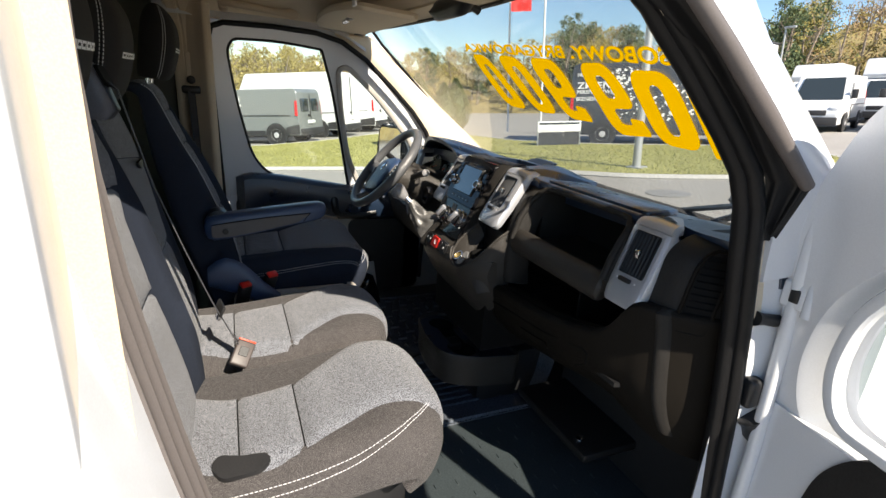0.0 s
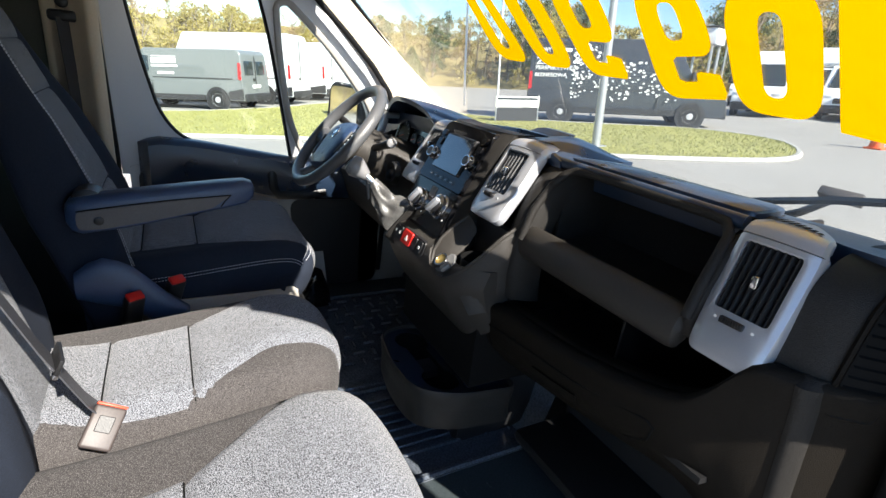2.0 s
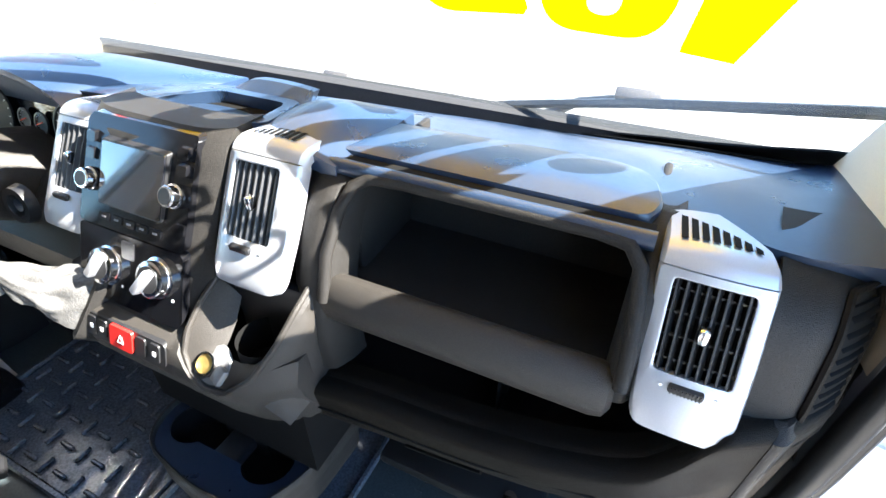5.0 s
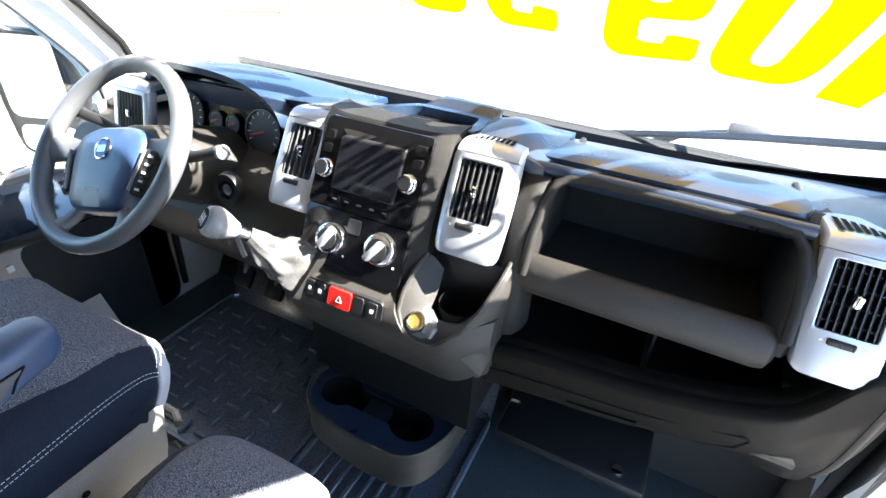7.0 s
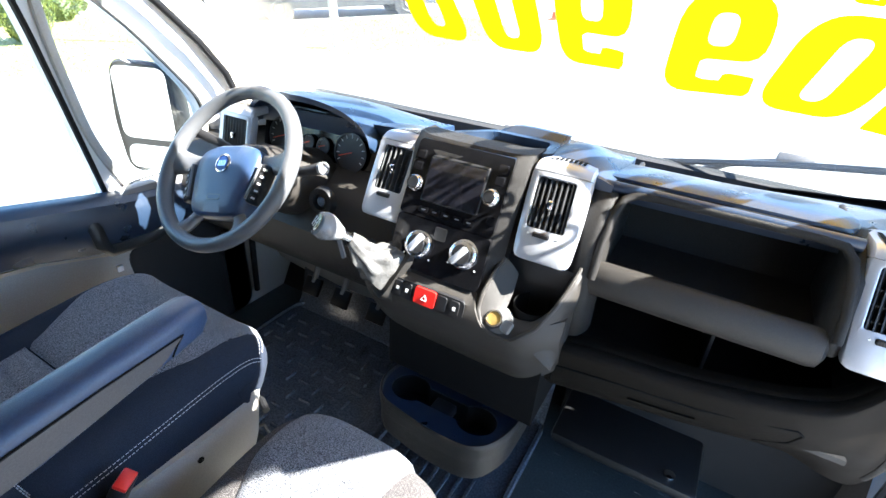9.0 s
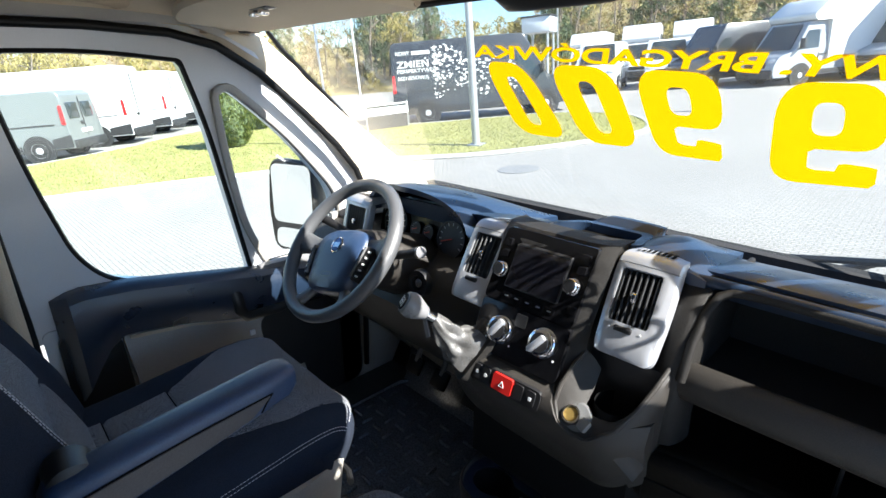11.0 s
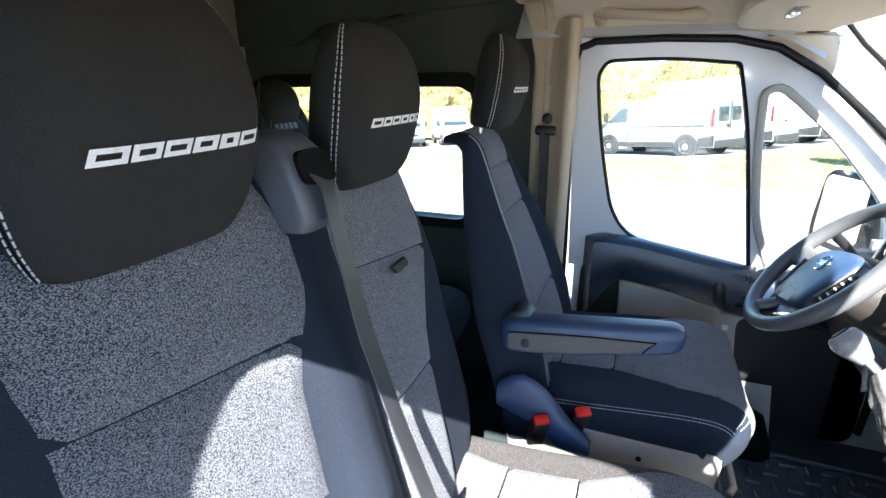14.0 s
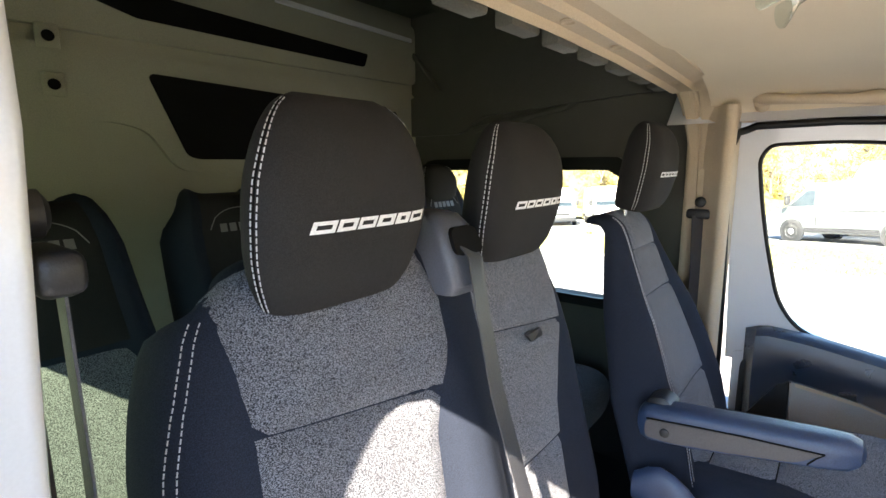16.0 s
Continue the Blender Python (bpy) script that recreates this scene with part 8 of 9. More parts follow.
# door mirror outside the driver window
dm = thing("door_mirror", "tall black door mirror outside the driver window", "door mirror", (-1.10, 1.08, 1.10))
m = Matrix.Translation((-1.105, 1.075, 1.235)) @ pose(0, 0, 0, 0, 0, 22)
bm = bmesh.new()
lp = rounded([(-0.10, -0.165), (0.075, -0.165), (0.10, 0.0), (0.095, 0.165), (-0.085, 0.175), (-0.11, 0.0)], 0.045, 6)
rows = [[m @ Vector((p[0] * s, y, p[1] * s)) for p in lp] for s, y in ((0.97, -0.012), (1.0, 0.0), (0.98, 0.03), (0.86, 0.07), (0.55, 0.095))]
grid(bm, rows, close_v=True)
bm.faces.new([bm.verts.new(v.co) for v in list(bm.verts)[-len(lp):]])
part("housing", bm, M_BLACK, dm, "black plastic mirror housing")
bm = bmesh.new()
plate(bm, [m @ Vector((p[0], -0.004, p[1])) for p in lp], m.to_3x3() @ Vector((0, 0.004, 0)))
part("backing", bm, M_BLACK, dm)
for z0, z1 in ((-0.055, 0.155), (-0.150, -0.075)):
    bm = bmesh.new()
    g = rounded([(-0.092, z0), (0.080, z0), (0.084, z1), (-0.085, z1)], 0.03, 5)
    plate(bm, [m @ Vector((p[0], -0.009, p[1])) for p in g], m.to_3x3() @ Vector((0, 0.003, 0)))
    part("mirror_glass", bm, M_MIRROR, dm, "silvered mirror glass")
bm = bmesh.new()
tube(bm, [(-1.03, 1.11, 1.20), (-0.98, 1.12, 1.17), (-0.955, 1.12, 1.15)], 0.022, 10)
part("arm", bm, M_BLACK, dm)

# front wheels under the wings
for side in (-1, 1):
    wh = thing("road_wheel", "front road wheel with grey steel rim", "wheel", (side * 0.88, 1.74, 0.0), "road wheels")
    m = Matrix.Translation((side * 0.865, 1.74, 0.34)) @ pose(0, 0, 0, 0, side * 90)
    part("tyre", lathe(bmesh.new(), [(0.21, -0.10), (0.30, -0.105), (0.335, -0.085), (0.34, -0.04), (0.34, 0.06), (0.335, 0.10), (0.30, 0.118), (0.215, 0.115)], m, 40), M_SEAL, wh)
    part("rim", lathe(bmesh.new(), [(0.215, 0.112), (0.20, 0.112), (0.185, 0.085), (0.12, 0.095), (0.07, 0.112), (0.0, 0.115)], m, 32), M_KNOB, wh)

# hand brake beside the driver seat, before the pale sill trim
bm = bmesh.new()
rows = []
for y, w, z0, z1 in ((0.795, 0.012, 0.62, 0.66), (0.815, 0.030, 0.62, 0.745), (0.85, 0.036, 0.62, 0.785), (0.88, 0.034, 0.62, 0.770), (0.905, 0.022, 0.62, 0.70), (0.915, 0.008, 0.62, 0.65)):
    rows.append([(-0.70 + w * math.copysign(abs(math.cos(a)) ** 0.6, math.cos(a)), y, (z0 + z1) / 2 + (z1 - z0) / 2 * math.copysign(abs(math.sin(a)) ** 0.7, math.sin(a))) for a in np.linspace(0, 2 * math.pi, 21)[:-1]])
hb_ = thing("hand_brake", "black hand brake housing with a steel lever on the floor", "hand brake", (-0.70, 0.85, FLOOR_Z))
grid(bm, rows, close_v=True, cap=True)
part("housing", bm, M_GLOSS, hb_)
bm = bmesh.new()
tube(bm, [(-0.685, 0.60, 0.66), (-0.685, 0.735, 0.652), (-0.690, 0.825, 0.665)], [0.013, 0.011, 0.009], 12)
part("lever", bm, M_KNOB, hb_, "satin grey lever")
bm = bmesh.new()
sheet(bm, lambda u, v: (interp(v, [(0, -0.76), (0.3, -0.80), (1, -0.868)]), u, interp(v, [(0, 0.621), (0.3, 0.66), (1, 0.775)])), [0.55, 0.7, 0.82, 0.93], [0, 0.15, 0.3, 0.6, 1], (-0.012, 0, -0.006))
structure("trim_sill_left", bm, M_WARMTRIM, "pale beige sill trim beside the driver seat")

# slim white strip high on the rear partition, placed to fit the camera's view
bm = bmesh.new()
plate(bm, [(x, -0.978, z) for x, z in rounded([(-0.87, 2.190), (-0.22, 2.203), (-0.22, 2.219), (-0.87, 2.206)], 0.005, 3)], (0, 0.010, 0))
single("light_strip", bm, M_PRINT, "slim white light strip on the rear partition", "lamp")

# protective film left hanging from the headliner
bm = bmesh.new()
sheet(bm, lambda u, v: (lerp(0.15, 0.33, u), lerp(0.545, 0.455, v) + 0.010 * math.sin(u * 9 + v * 4), lerp(1.893, 1.805, v) + 0.010 * math.sin(u * 13 - v * 5) * v + 0.02 * v * v * (2 * u - 1) ** 2), list(np.linspace(0, 1, 18)), list(np.linspace(0, 1, 10)), (0, 0.0008, 0.0008))
single("protective_film", bm, M_GLASS, "crumpled clear plastic film hanging from the headliner", "plastic film")

# ---- outdoors: a sloping vehicle yard ----
GA, GB = 0.05, 0.065


def gz(x, y):
    return GA * x + GB * y


UP = Vector((-GA, -GB, 1)).normalized()


def stand(x, y, heading):
    """A pose on the sloping yard, with its x axis along the heading (dx, dy)."""
    fx = Vector((heading[0], heading[1], 0))
    fx = (fx - UP * fx.dot(UP)).normalized()
    fy = UP.cross(fx)
    m = Matrix((fx, fy, UP)).transposed().to_4x4()
    m.translation = (x, y, gz(x, y))
    return m


def paving_material():
    m = material("concrete_paving", (0.36, 0.345, 0.325), 0.9, grain=0.10, grain_scale=60, stain=0.14, stain_scale=0.6)
    n, l = m.node_tree.nodes, m.node_tree.links
    b = n["Principled BSDF"]
    br, tc = n.new("ShaderNodeTexBrick"), n.new("ShaderNodeTexCoord")
    br.inputs["Scale"].default_value = 5.0
    br.inputs["Mortar Size"].default_value = 0.03
    br.inputs["Color1"].default_value = (1, 1, 1, 1)
    br.inputs["Color2"].default_value = (0.90, 0.89, 0.88, 1)
    br.inputs["Mortar"].default_value = (0.62, 0.60, 0.57, 1)
    l.new(tc.outputs["Object"], br.inputs["Vector"])
    mx = n.new("ShaderNodeMix")
    mx.data_type, mx.blend_type = "RGBA", "MULTIPLY"
    mx.inputs["Factor"].default_value = 1.0
    src = b.inputs["Base Color"].links[0].from_socket
    l.new(src, mx.inputs["A"])
    l.new(br.outputs["Color"], mx.inputs["B"])
    l.new(mx.outputs["Result"], b.inputs["Base Color"])
    return m


M_PAVE = paving_material()
M_GRASS = material("spring_grass", (0.30, 0.29, 0.10), 0.95, grain=0.25, grain_scale=25, stain=0.3, stain_scale=0.8, bump=0.3, bump_scale=60)
M_BANK = material("dry_bank", (0.27, 0.215, 0.085), 0.95, grain=0.3, grain_scale=3, stain=0.4, stain_scale=0.15)
M_KERB = material("concrete_kerb", (0.42, 0.41, 0.39), 0.9, grain=0.12, grain_scale=40, stain=0.1)
M_TYRE = material("tyre_rubber", (0.02, 0.02, 0.02), 0.8)
M_RIM = material("alloy_rim", (0.55, 0.55, 0.57), 0.45, metal=0.3)
M_VANGREY = material("grey_van_paint", (0.17, 0.185, 0.19), 0.3, stain=0.05, coat=0.4)
M_VANDARK = material("charcoal_van_paint", (0.045, 0.05, 0.06), 0.25, stain=0.08, coat=0.5)
M_VANWHITE = material("white_van_paint", (0.72, 0.73, 0.74), 0.3, stain=0.03, coat=0.3)
M_VANSILVER = material("silver_truck_paint", (0.36, 0.38, 0.41), 0.3, stain=0.04, coat=0.3)
M_DARKGLASS = material("dark_glass", (0.03, 0.04, 0.045), 0.08, spec=0.8)
M_BUMPER = material("bumper_plastic", (0.03, 0.03, 0.032), 0.6)
M_LAMP = material("headlamp_glass", (0.6, 0.62, 0.65), 0.15)
M_TAIL = material("tail_lamp_red", (0.55, 0.02, 0.02), 0.25)
M_POLE = material("galvanised_steel", (0.45, 0.46, 0.46), 0.45, metal=0.5, stain=0.1)
M_DRAIN = material("worn_iron", (0.24, 0.235, 0.23), 0.7, grain=0.2, grain_scale=60, stain=0.2)
M_CONE = material("orange_cone", (0.8, 0.13, 0.03), 0.6)
M_BARK = material("bark", (0.22, 0.18, 0.14), 0.95, grain=0.3, grain_scale=8)


def leaf_material(name, lo, hi):
    m = material(name, lo, 0.85)
    n, l = m.node_tree.nodes, m.node_tree.links
    b = n["Principled BSDF"]
    g, r = n.new("ShaderNodeNewGeometry"), n.new("ShaderNodeMix")
    r.data_type = "RGBA"
    r.inputs["A"].default_value, r.inputs["B"].default_value = (*lo, 1), (*hi, 1)
    l.new(g.outputs["Random Per Island"], r.inputs["Factor"])
    l.new(r.outputs["Result"], b.inputs["Base Color"])
    return m


M_LEAF = leaf_material("spring_leaves", (0.20, 0.17, 0.045), (0.42, 0.34, 0.11))
M_TWIG = leaf_material("bare_twigs", (0.22, 0.145, 0.07), (0.42, 0.29, 0.15))
M_PINE = leaf_material("pine_needles", (0.055, 0.085, 0.04), (0.16, 0.20, 0.09))
M_THUJA = leaf_material("thuja_green", (0.035, 0.06, 0.012), (0.15, 0.17, 0.03))

# ground sheet
bm = bmesh.new()
ext = [-600, -120, -60, -30, -15, 0, 15, 30, 60, 120, 600]
grid(bm, [[(x, y, gz(x, y)) for y in ext] for x in ext])
structure("ground", bm, M_PAVE, "pale concrete block paving of a vehicle yard")
ISLAND = rounded([(-16, -14), (-12.6, -4), (-10.9, 0.7), (-9.5, 3.2), (-7.3, 6.4), (-5.9, 7.3), (-4.9, 8.8), (-4.05, 10.7), (-4.9, 12.5), (-6.2, 13.9), (-8.6, 14.2), (-11.5, 11.0), (-14, 9.6), (-22, 9.5), (-21.0, 6.6), (-18.4, 4.2), (-16.9, 1.0), (-19, -4), (-22, -14)], [2, 3, 3, 3, 3, 2, 2, 1.5, 1.2, 1.2, 1, 1, 1, 1, 1, 1, 1, 3, 2], 5)
bm = bmesh.new()
plate(bm, [(p[0], p[1], gz(p[0], p[1]) + 0.07) for p in ISLAND], (0, 0, -0.10))
structure("lawn", bm, M_GRASS, "yellow-green spring lawn on a raised island")
bm = bmesh.new()
ringp = resample(ISLAND, 220)
tube(bm, [(p[0], p[1], gz(p[0], p[1]) + 0.02) for p in ringp], 0.075, 6, closed=True)
structure("kerb", bm, M_KERB, "pale concrete kerb round the lawn")
# grass tufts on the near part of the lawn
verts, faces = [], []
rg = random.Random(7)
def inside(x, y):
    c, n = False, len(ISLAND)
    for i in range(n):
        a, b = ISLAND[i], ISLAND[i - 1]
        if (a[1] > y) != (b[1] > y) and x < (b[0] - a[0]) * (y - a[1]) / (b[1] - a[1]) + a[0]:
            c = not c
    return c
while len(faces) < 60000:
    x, y = rg.uniform(-20, -3.5), rg.uniform(-4, 14)
    if not inside(x, y):
        continue
    h, a = rg.uniform(0.015, 0.045), rg.uniform(0, 6.28)
    w = rg.uniform(0.008, 0.018)
    z = gz(x, y) + 0.065
    k = len(verts)
    verts += [(x - w * math.cos(a), y - w * math.sin(a), z), (x + w * math.cos(a), y + w * math.sin(a), z), (x + rg.uniform(-0.03, 0.03), y + rg.uniform(-0.03, 0.03), z + h)]
    faces.append((k, k + 1, k + 2))
me = bpy.data.meshes.new("lawn_grass")
me.from_pydata(verts, [], faces)
me.materials.append(leaf_material("grass_blades", (0.24, 0.25, 0.075), (0.36, 0.34, 0.13)))
tagged(new("lawn_grass", me), "short spring grass blades", "grass", kind="stuff")
bm = bmesh.new()
lathe(bm, [(0.34, 0.003), (0.34, 0.010), (0.30, 0.012), (0, 0.012)], stand(-4.4, 6.74, (1, 0)), 24)
single("drain_cover", bm, M_DRAIN, "round grey iron drain cover in the paving", "drain cover")
bm = bmesh.new()
lathe(bm, [(0.30, 0.003), (0.30, 0.010), (0, 0.010)], stand(-2.6, 2.2, (1, 0)), 20)
single("drain_cover", bm, M_DRAIN, "round grey iron drain cover in the paving", "drain cover")


def van_body(L, H, W, nose, hood_h, ws_base, ws_top):
    """A closed panel-van shell: a side outline drawn across the width, drawn in towards the roof."""
    prof = rounded([(0, 0.32), (0, 0.55), (0.02, 1.0), (0.06, H - 0.12), (0.16, H), (L - ws_top - 0.1, H), (L - ws_top, H - 0.06), (L - ws_base, hood_h + 0.08), (L - 0.12, hood_h - 0.12), (L, 0.72), (L + 0.01, 0.42), (L - 0.06, 0.30)], [0.02, 0.1, 0.2, 0.05, 0.06, 0.3, 0.15, 0.12, 0.18, 0.06, 0.04, 0.03], 4)
    bm = bmesh.new()
    rows = []
    for s in (-1.0, -0.97, -0.88, -0.5, 0, 0.5, 0.88, 0.97, 1.0):
        k = abs(s)
        row = []
        for p in prof:
            w = W / 2 * s * (1 - 0.10 * max(0, (p[1] - 1.0) / (H - 1.0)) ** 1.6 - 0.10 * max(0, (p[0] - L + 0.6) / 0.6) ** 2)
            shrink = 0.03 if k > 0.99 else 0.0
            row.append((lerp(p[0], L / 2, shrink * 0.25), w, lerp(p[1], H * 0.5, shrink)))
        rows.append(row)
    grid(bm, rows, close_v=True, cap=True)
    return bm


def van(label, m, paint, L, H, wb, overhang, hood_h=1.15, ws_base=0.95, ws_top=1.65, trim=M_BUMPER, marks=None, rear_glass=False):
    """A parked panel van, built at the origin with its rear wheels at x = overhang, then set on the yard."""
    W = 1.98
    v = thing("panel_van", label, "van", (0, 0, 0), "parked vans")
    body = part("body", van_body(L, H, W, 0.9, hood_h, ws_base, ws_top), paint, v)

    def side_plate(name, pts, mat, lift, parent, r=0.03, lab="", sides=(-1, 1)):
        for s in sides:
            bm = bmesh.new()
            lp = rounded(pts, r, 3)
            out = []
            for p in lp:
                w = W / 2 * (1 - 0.10 * max(0, (p[1] - 1.0) / (H - 1.0)) ** 1.6 - 0.10 * max(0, (p[0] - L + 0.6) / 0.6) ** 2)
                out.append((p[0], s * (w + lift), p[1]))
            plate(bm, out, (0, -s * 0.03, 0))
            part(name, bm, mat, parent, lab)

    belt = hood_h + 0.12
    side_plate("side_window", [(L - ws_base - 1.0, belt), (L - ws_base - 0.12, belt - 0.03), (L - ws_top + 0.02, min(H - 0.25, belt + 0.62)), (L - ws_base - 1.0, min(H - 0.25, belt + 0.62))], M_DARKGLASS, 0.006, v, 0.05, "dark side window")
    side_plate("sill_moulding", [(overhang + 0.45, 0.34), (overhang + wb - 0.45, 0.34), (overhang + wb - 0.45, 0.50), (overhang + 0.45, 0.50)], trim, 0.012, v, 0.02)
    side_plate("corner_moulding", [(-0.0, 0.36), (overhang - 0.42, 0.36), (overhang - 0.42, 0.62), (0.0, 0.72)], trim, 0.012, v, 0.03)
    side_plate("door_joint", [(L - ws_base - 1.06, 0.55), (L - ws_base - 1.045, 0.55), (L - ws_base - 1.045, H - 0.3), (L - ws_base - 1.06, H - 0.3)], M_BUMPER, 0.002, v, 0.002)
    side_plate("side_rail", [(0.35, 1.02), (L - ws_base - 1.1, 1.02), (L - ws_base - 1.1, 1.05), (0.35, 1.05)], M_BUMPER, 0.001, v, 0.004)
    side_plate("tail_lamp", [(0.03, 1.0), (0.14, 1.02), (0.13, 1.55), (0.05, 1.55)], M_TAIL, 0.008, v, 0.03, "red tail lamp")
    for xw in (overhang, overhang + wb):
        for s in (-1, 1):
            mw = Matrix.Translation((xw, s * (W / 2 - 0.10), 0.34)) @ pose(0, 0, 0, -90 * s)
            arch = bmesh.new()
            lathe(arch, [(0.43, 0.075), (0.43, 0.105), (0.36, 0.105)], mw, 26)
            part("wheel_arch", arch, trim, v)
            bm = bmesh.new()
            lathe(bm, [(0.20, -0.10), (0.32, -0.10), (0.34, -0.06), (0.34, 0.07), (0.32, 0.112), (0.22, 0.115)], mw, 28)
            wh = part("wheel", bm, M_TYRE, v, "black tyre")
            bm = bmesh.new()
            lathe(bm, [(0.22, 0.09), (0.215, 0.118), (0.19, 0.10), (0.10, 0.115), (0.05, 0.125), (0, 0.125)], mw, 24)
            rim = part("rim", bm, M_RIM, wh, "silver wheel disc")
            for k in range(10 if paint is M_VANDARK else 6):
                a = k * math.pi / (5 if paint is M_VANDARK else 3)
                bm = bmesh.new()
                if paint is M_VANDARK:   # ten-spoke alloy: dark wedges between the spokes
                    plate(bm, [mw @ Vector((r * math.cos(a + d), r * math.sin(a + d), 0.121)) for r, d in ((0.09, -0.07), (0.188, -0.15), (0.196, 0), (0.188, 0.15), (0.09, 0.07))], (0, -s * 0.012, 0))
                else:
                    lathe(bm, [(0.028, 0.106), (0.028, 0.118), (0, 0.118)], mw @ Matrix.Translation((0.145 * math.cos(a), 0.145 * math.sin(a), 0)), 8)
                part("hole", bm, M_TYRE, rim)
    # front: windscreen, grille, lamps, bumper
    bm = bmesh.new()
    p0, p1 = Vector((L - ws_base + 0.02, 0, hood_h + 0.10)), Vector((L - ws_top + 0.03, 0, H - 0.10 if H < 2.2 else hood_h + 0.92))
    d = (p1 - p0)
    nrm = Vector((d.z, 0, -d.x)).normalized() * 0.035
    plate(bm, [p0 + nrm + Vector((0, -0.80, 0)), p0 + nrm + Vector((0, 0.80, 0)), p1 + nrm + Vector((0, 0.68, 0)), p1 + nrm + Vector((0, -0.68, 0))], -nrm * 0.8)
    part("windscreen", bm, M_DARKGLASS, v, "dark windscreen")
    part("front_bumper", box(bmesh.new(), (L - 0.10, -0.88, 0.28), (L + 0.06, 0.88, 0.60), 0.05, 2), trim, v)
    part("grille", box(bmesh.new(), (L - 0.06, -0.50, 0.66), (L + 0.035, 0.50, 0.86), 0.03, 2), M_BUMPER, v)
    for s in (-1, 1):
        part("headlamp", box(bmesh.new(), (L - 0.26, s * 0.70 - 0.17, 0.80), (L - 0.05, s * 0.70 + 0.17, 0.98), 0.05, 2), M_LAMP, v, "clear headlamp")
        part("wing_mirror", box(bmesh.new(), (L - ws_base - 0.22, s * 1.12 - 0.10, belt + 0.02), (L - ws_base - 0.12, s * 1.12 + 0.10, belt + 0.36), 0.03, 2), M_BUMPER, v)
    # rear doors
    part("rear_bumper", box(bmesh.new(), (-0.10, -0.92, 0.30), (0.04, 0.92, 0.55), 0.04, 2), trim, v)
    part("door_gap", box(bmesh.new(), (-0.002, -0.008, 0.6), (0.02, 0.008, H - 0.2)), M_BUMPER, v)
    part("plate_panel", box(bmesh.new(), (-0.03, -0.27, 0.72), (0.03, 0.27, 0.84), 0.01), M_PRINT, v)
    part("door_latch", box(bmesh.new(), (-0.035, 0.05, 0.98), (0.02, 0.22, 1.06), 0.02), M_BUMPER, v)
    if rear_glass:
        for s in (-1, 1):
            part("rear_window", box(bmesh.new(), (0.02, s * 0.42 - 0.30, 1.15), (0.05, s * 0.42 + 0.30, 1.62), 0.02), M_DARKGLASS, v)
    if marks:
        marks(side_plate, v, L, H)
    v.matrix_basis = m
    return v


def grey_marks(sp, v, L, H):
    for x0, x1, z0, z1 in ((2.35, 3.25, 1.50, 1.66), (2.30, 3.25, 1.37, 1.44), (2.45, 3.05, 1.14, 1.22), (2.35, 3.25, 1.70, 1.72)):
        sp("sign_bar", [(x0, z0), (x1, z0), (x1, z1), (x0, z1)], M_PRINT, 0.004, v, 0.005, "plain white bar", (1,))


def dark_marks(sp, v, L, H):
    rnd = random.Random(3)
    for i in range(280):   # squares that thin out from a dense swirl behind the lettering
        x = 1.35 + 3.2 * rnd.random() ** 1.7
        z = min(2.40, 0.80 + 1.6 * rnd.random() ** 0.8 * max(0.25, 1 - (x - 1.4) / 5.0) + 0.12 * math.sin(x * 4))
        s = rnd.choice((0.03, 0.04, 0.055))
        sp("white_square", [(x, z), (x + s * 1.5, z), (x + s * 1.5, z + s), (x, z + s)], M_PRINT, 0.004, v, 0.003, "", (-1,))
    sp("sign_bar", [(0.72, 2.13), (1.30, 2.13), (1.30, 2.24), (0.72, 2.24)], M_PRINT, 0.004, v, 0.005, "plain white bar", (-1,))


def write_on(v, body, x0, z, h, width):
    cu = bpy.data.curves.new("lettering", "FONT")
    cu.body, cu.size, cu.offset = body, 1.0, 0.02
    tmp = bpy.data.objects.new("tmp", cu)
    scene.collection.objects.link(tmp)
    me = bpy.data.meshes.new_from_object(tmp.evaluated_get(bpy.context.evaluated_depsgraph_get()))
    bpy.data.objects.remove(tmp)
    b2 = bmesh.new()
    b2.from_mesh(me)
    xs, ys = [w.co.x for w in b2.verts], [w.co.y for w in b2.verts]
    lx, hx, ly, hy = min(xs), max(xs), min(ys), max(ys)
    for w in b2.verts:
        zz = z + (w.co.y - ly) / (hy - ly) * h
        w.co = (x0 + (w.co.x - lx) / (hx - lx) * width, -(0.99 * (1 - 0.10 * max(0, (zz - 1.0) / 1.52) ** 1.6) + 0.008), zz)
    part("lettering", b2, M_PRINT, v, "white capital letters " + body)


def offset_pose(xw, yw, heading, overhang, side):
    """The pose of a van whose rear wheel on the given side (+1 left) stands at xw, yw."""
    h = Vector((heading[0], heading[1])).normalized()
    left = Vector((-h.y, h.x))
    o = Vector((xw, yw)) - left * side * 0.93 - h * overhang
    return stand(o.x, o.y, h)


HG = (-0.57, -0.82)
van("mid-grey panel van parked beyond the lawn", offset_pose(-18.2, 2.0, HG, 0.95, 1), M_VANGREY, 5.2, 1.97, 3.15, 0.95, 1.10, 0.85, 1.6, marks=grey_marks, rear_glass=True)
van("tall white panel van parked in the row", offset_pose(-20.9, 4.0, HG, 1.15, 1), M_VANWHITE, 6.2, 2.70, 3.95, 1.15)
van("tall white panel van parked at the end of the row", offset_pose(-23.6, 6.1, HG, 1.15, 1), M_VANWHITE, 6.0, 2.55, 3.8, 1.15)
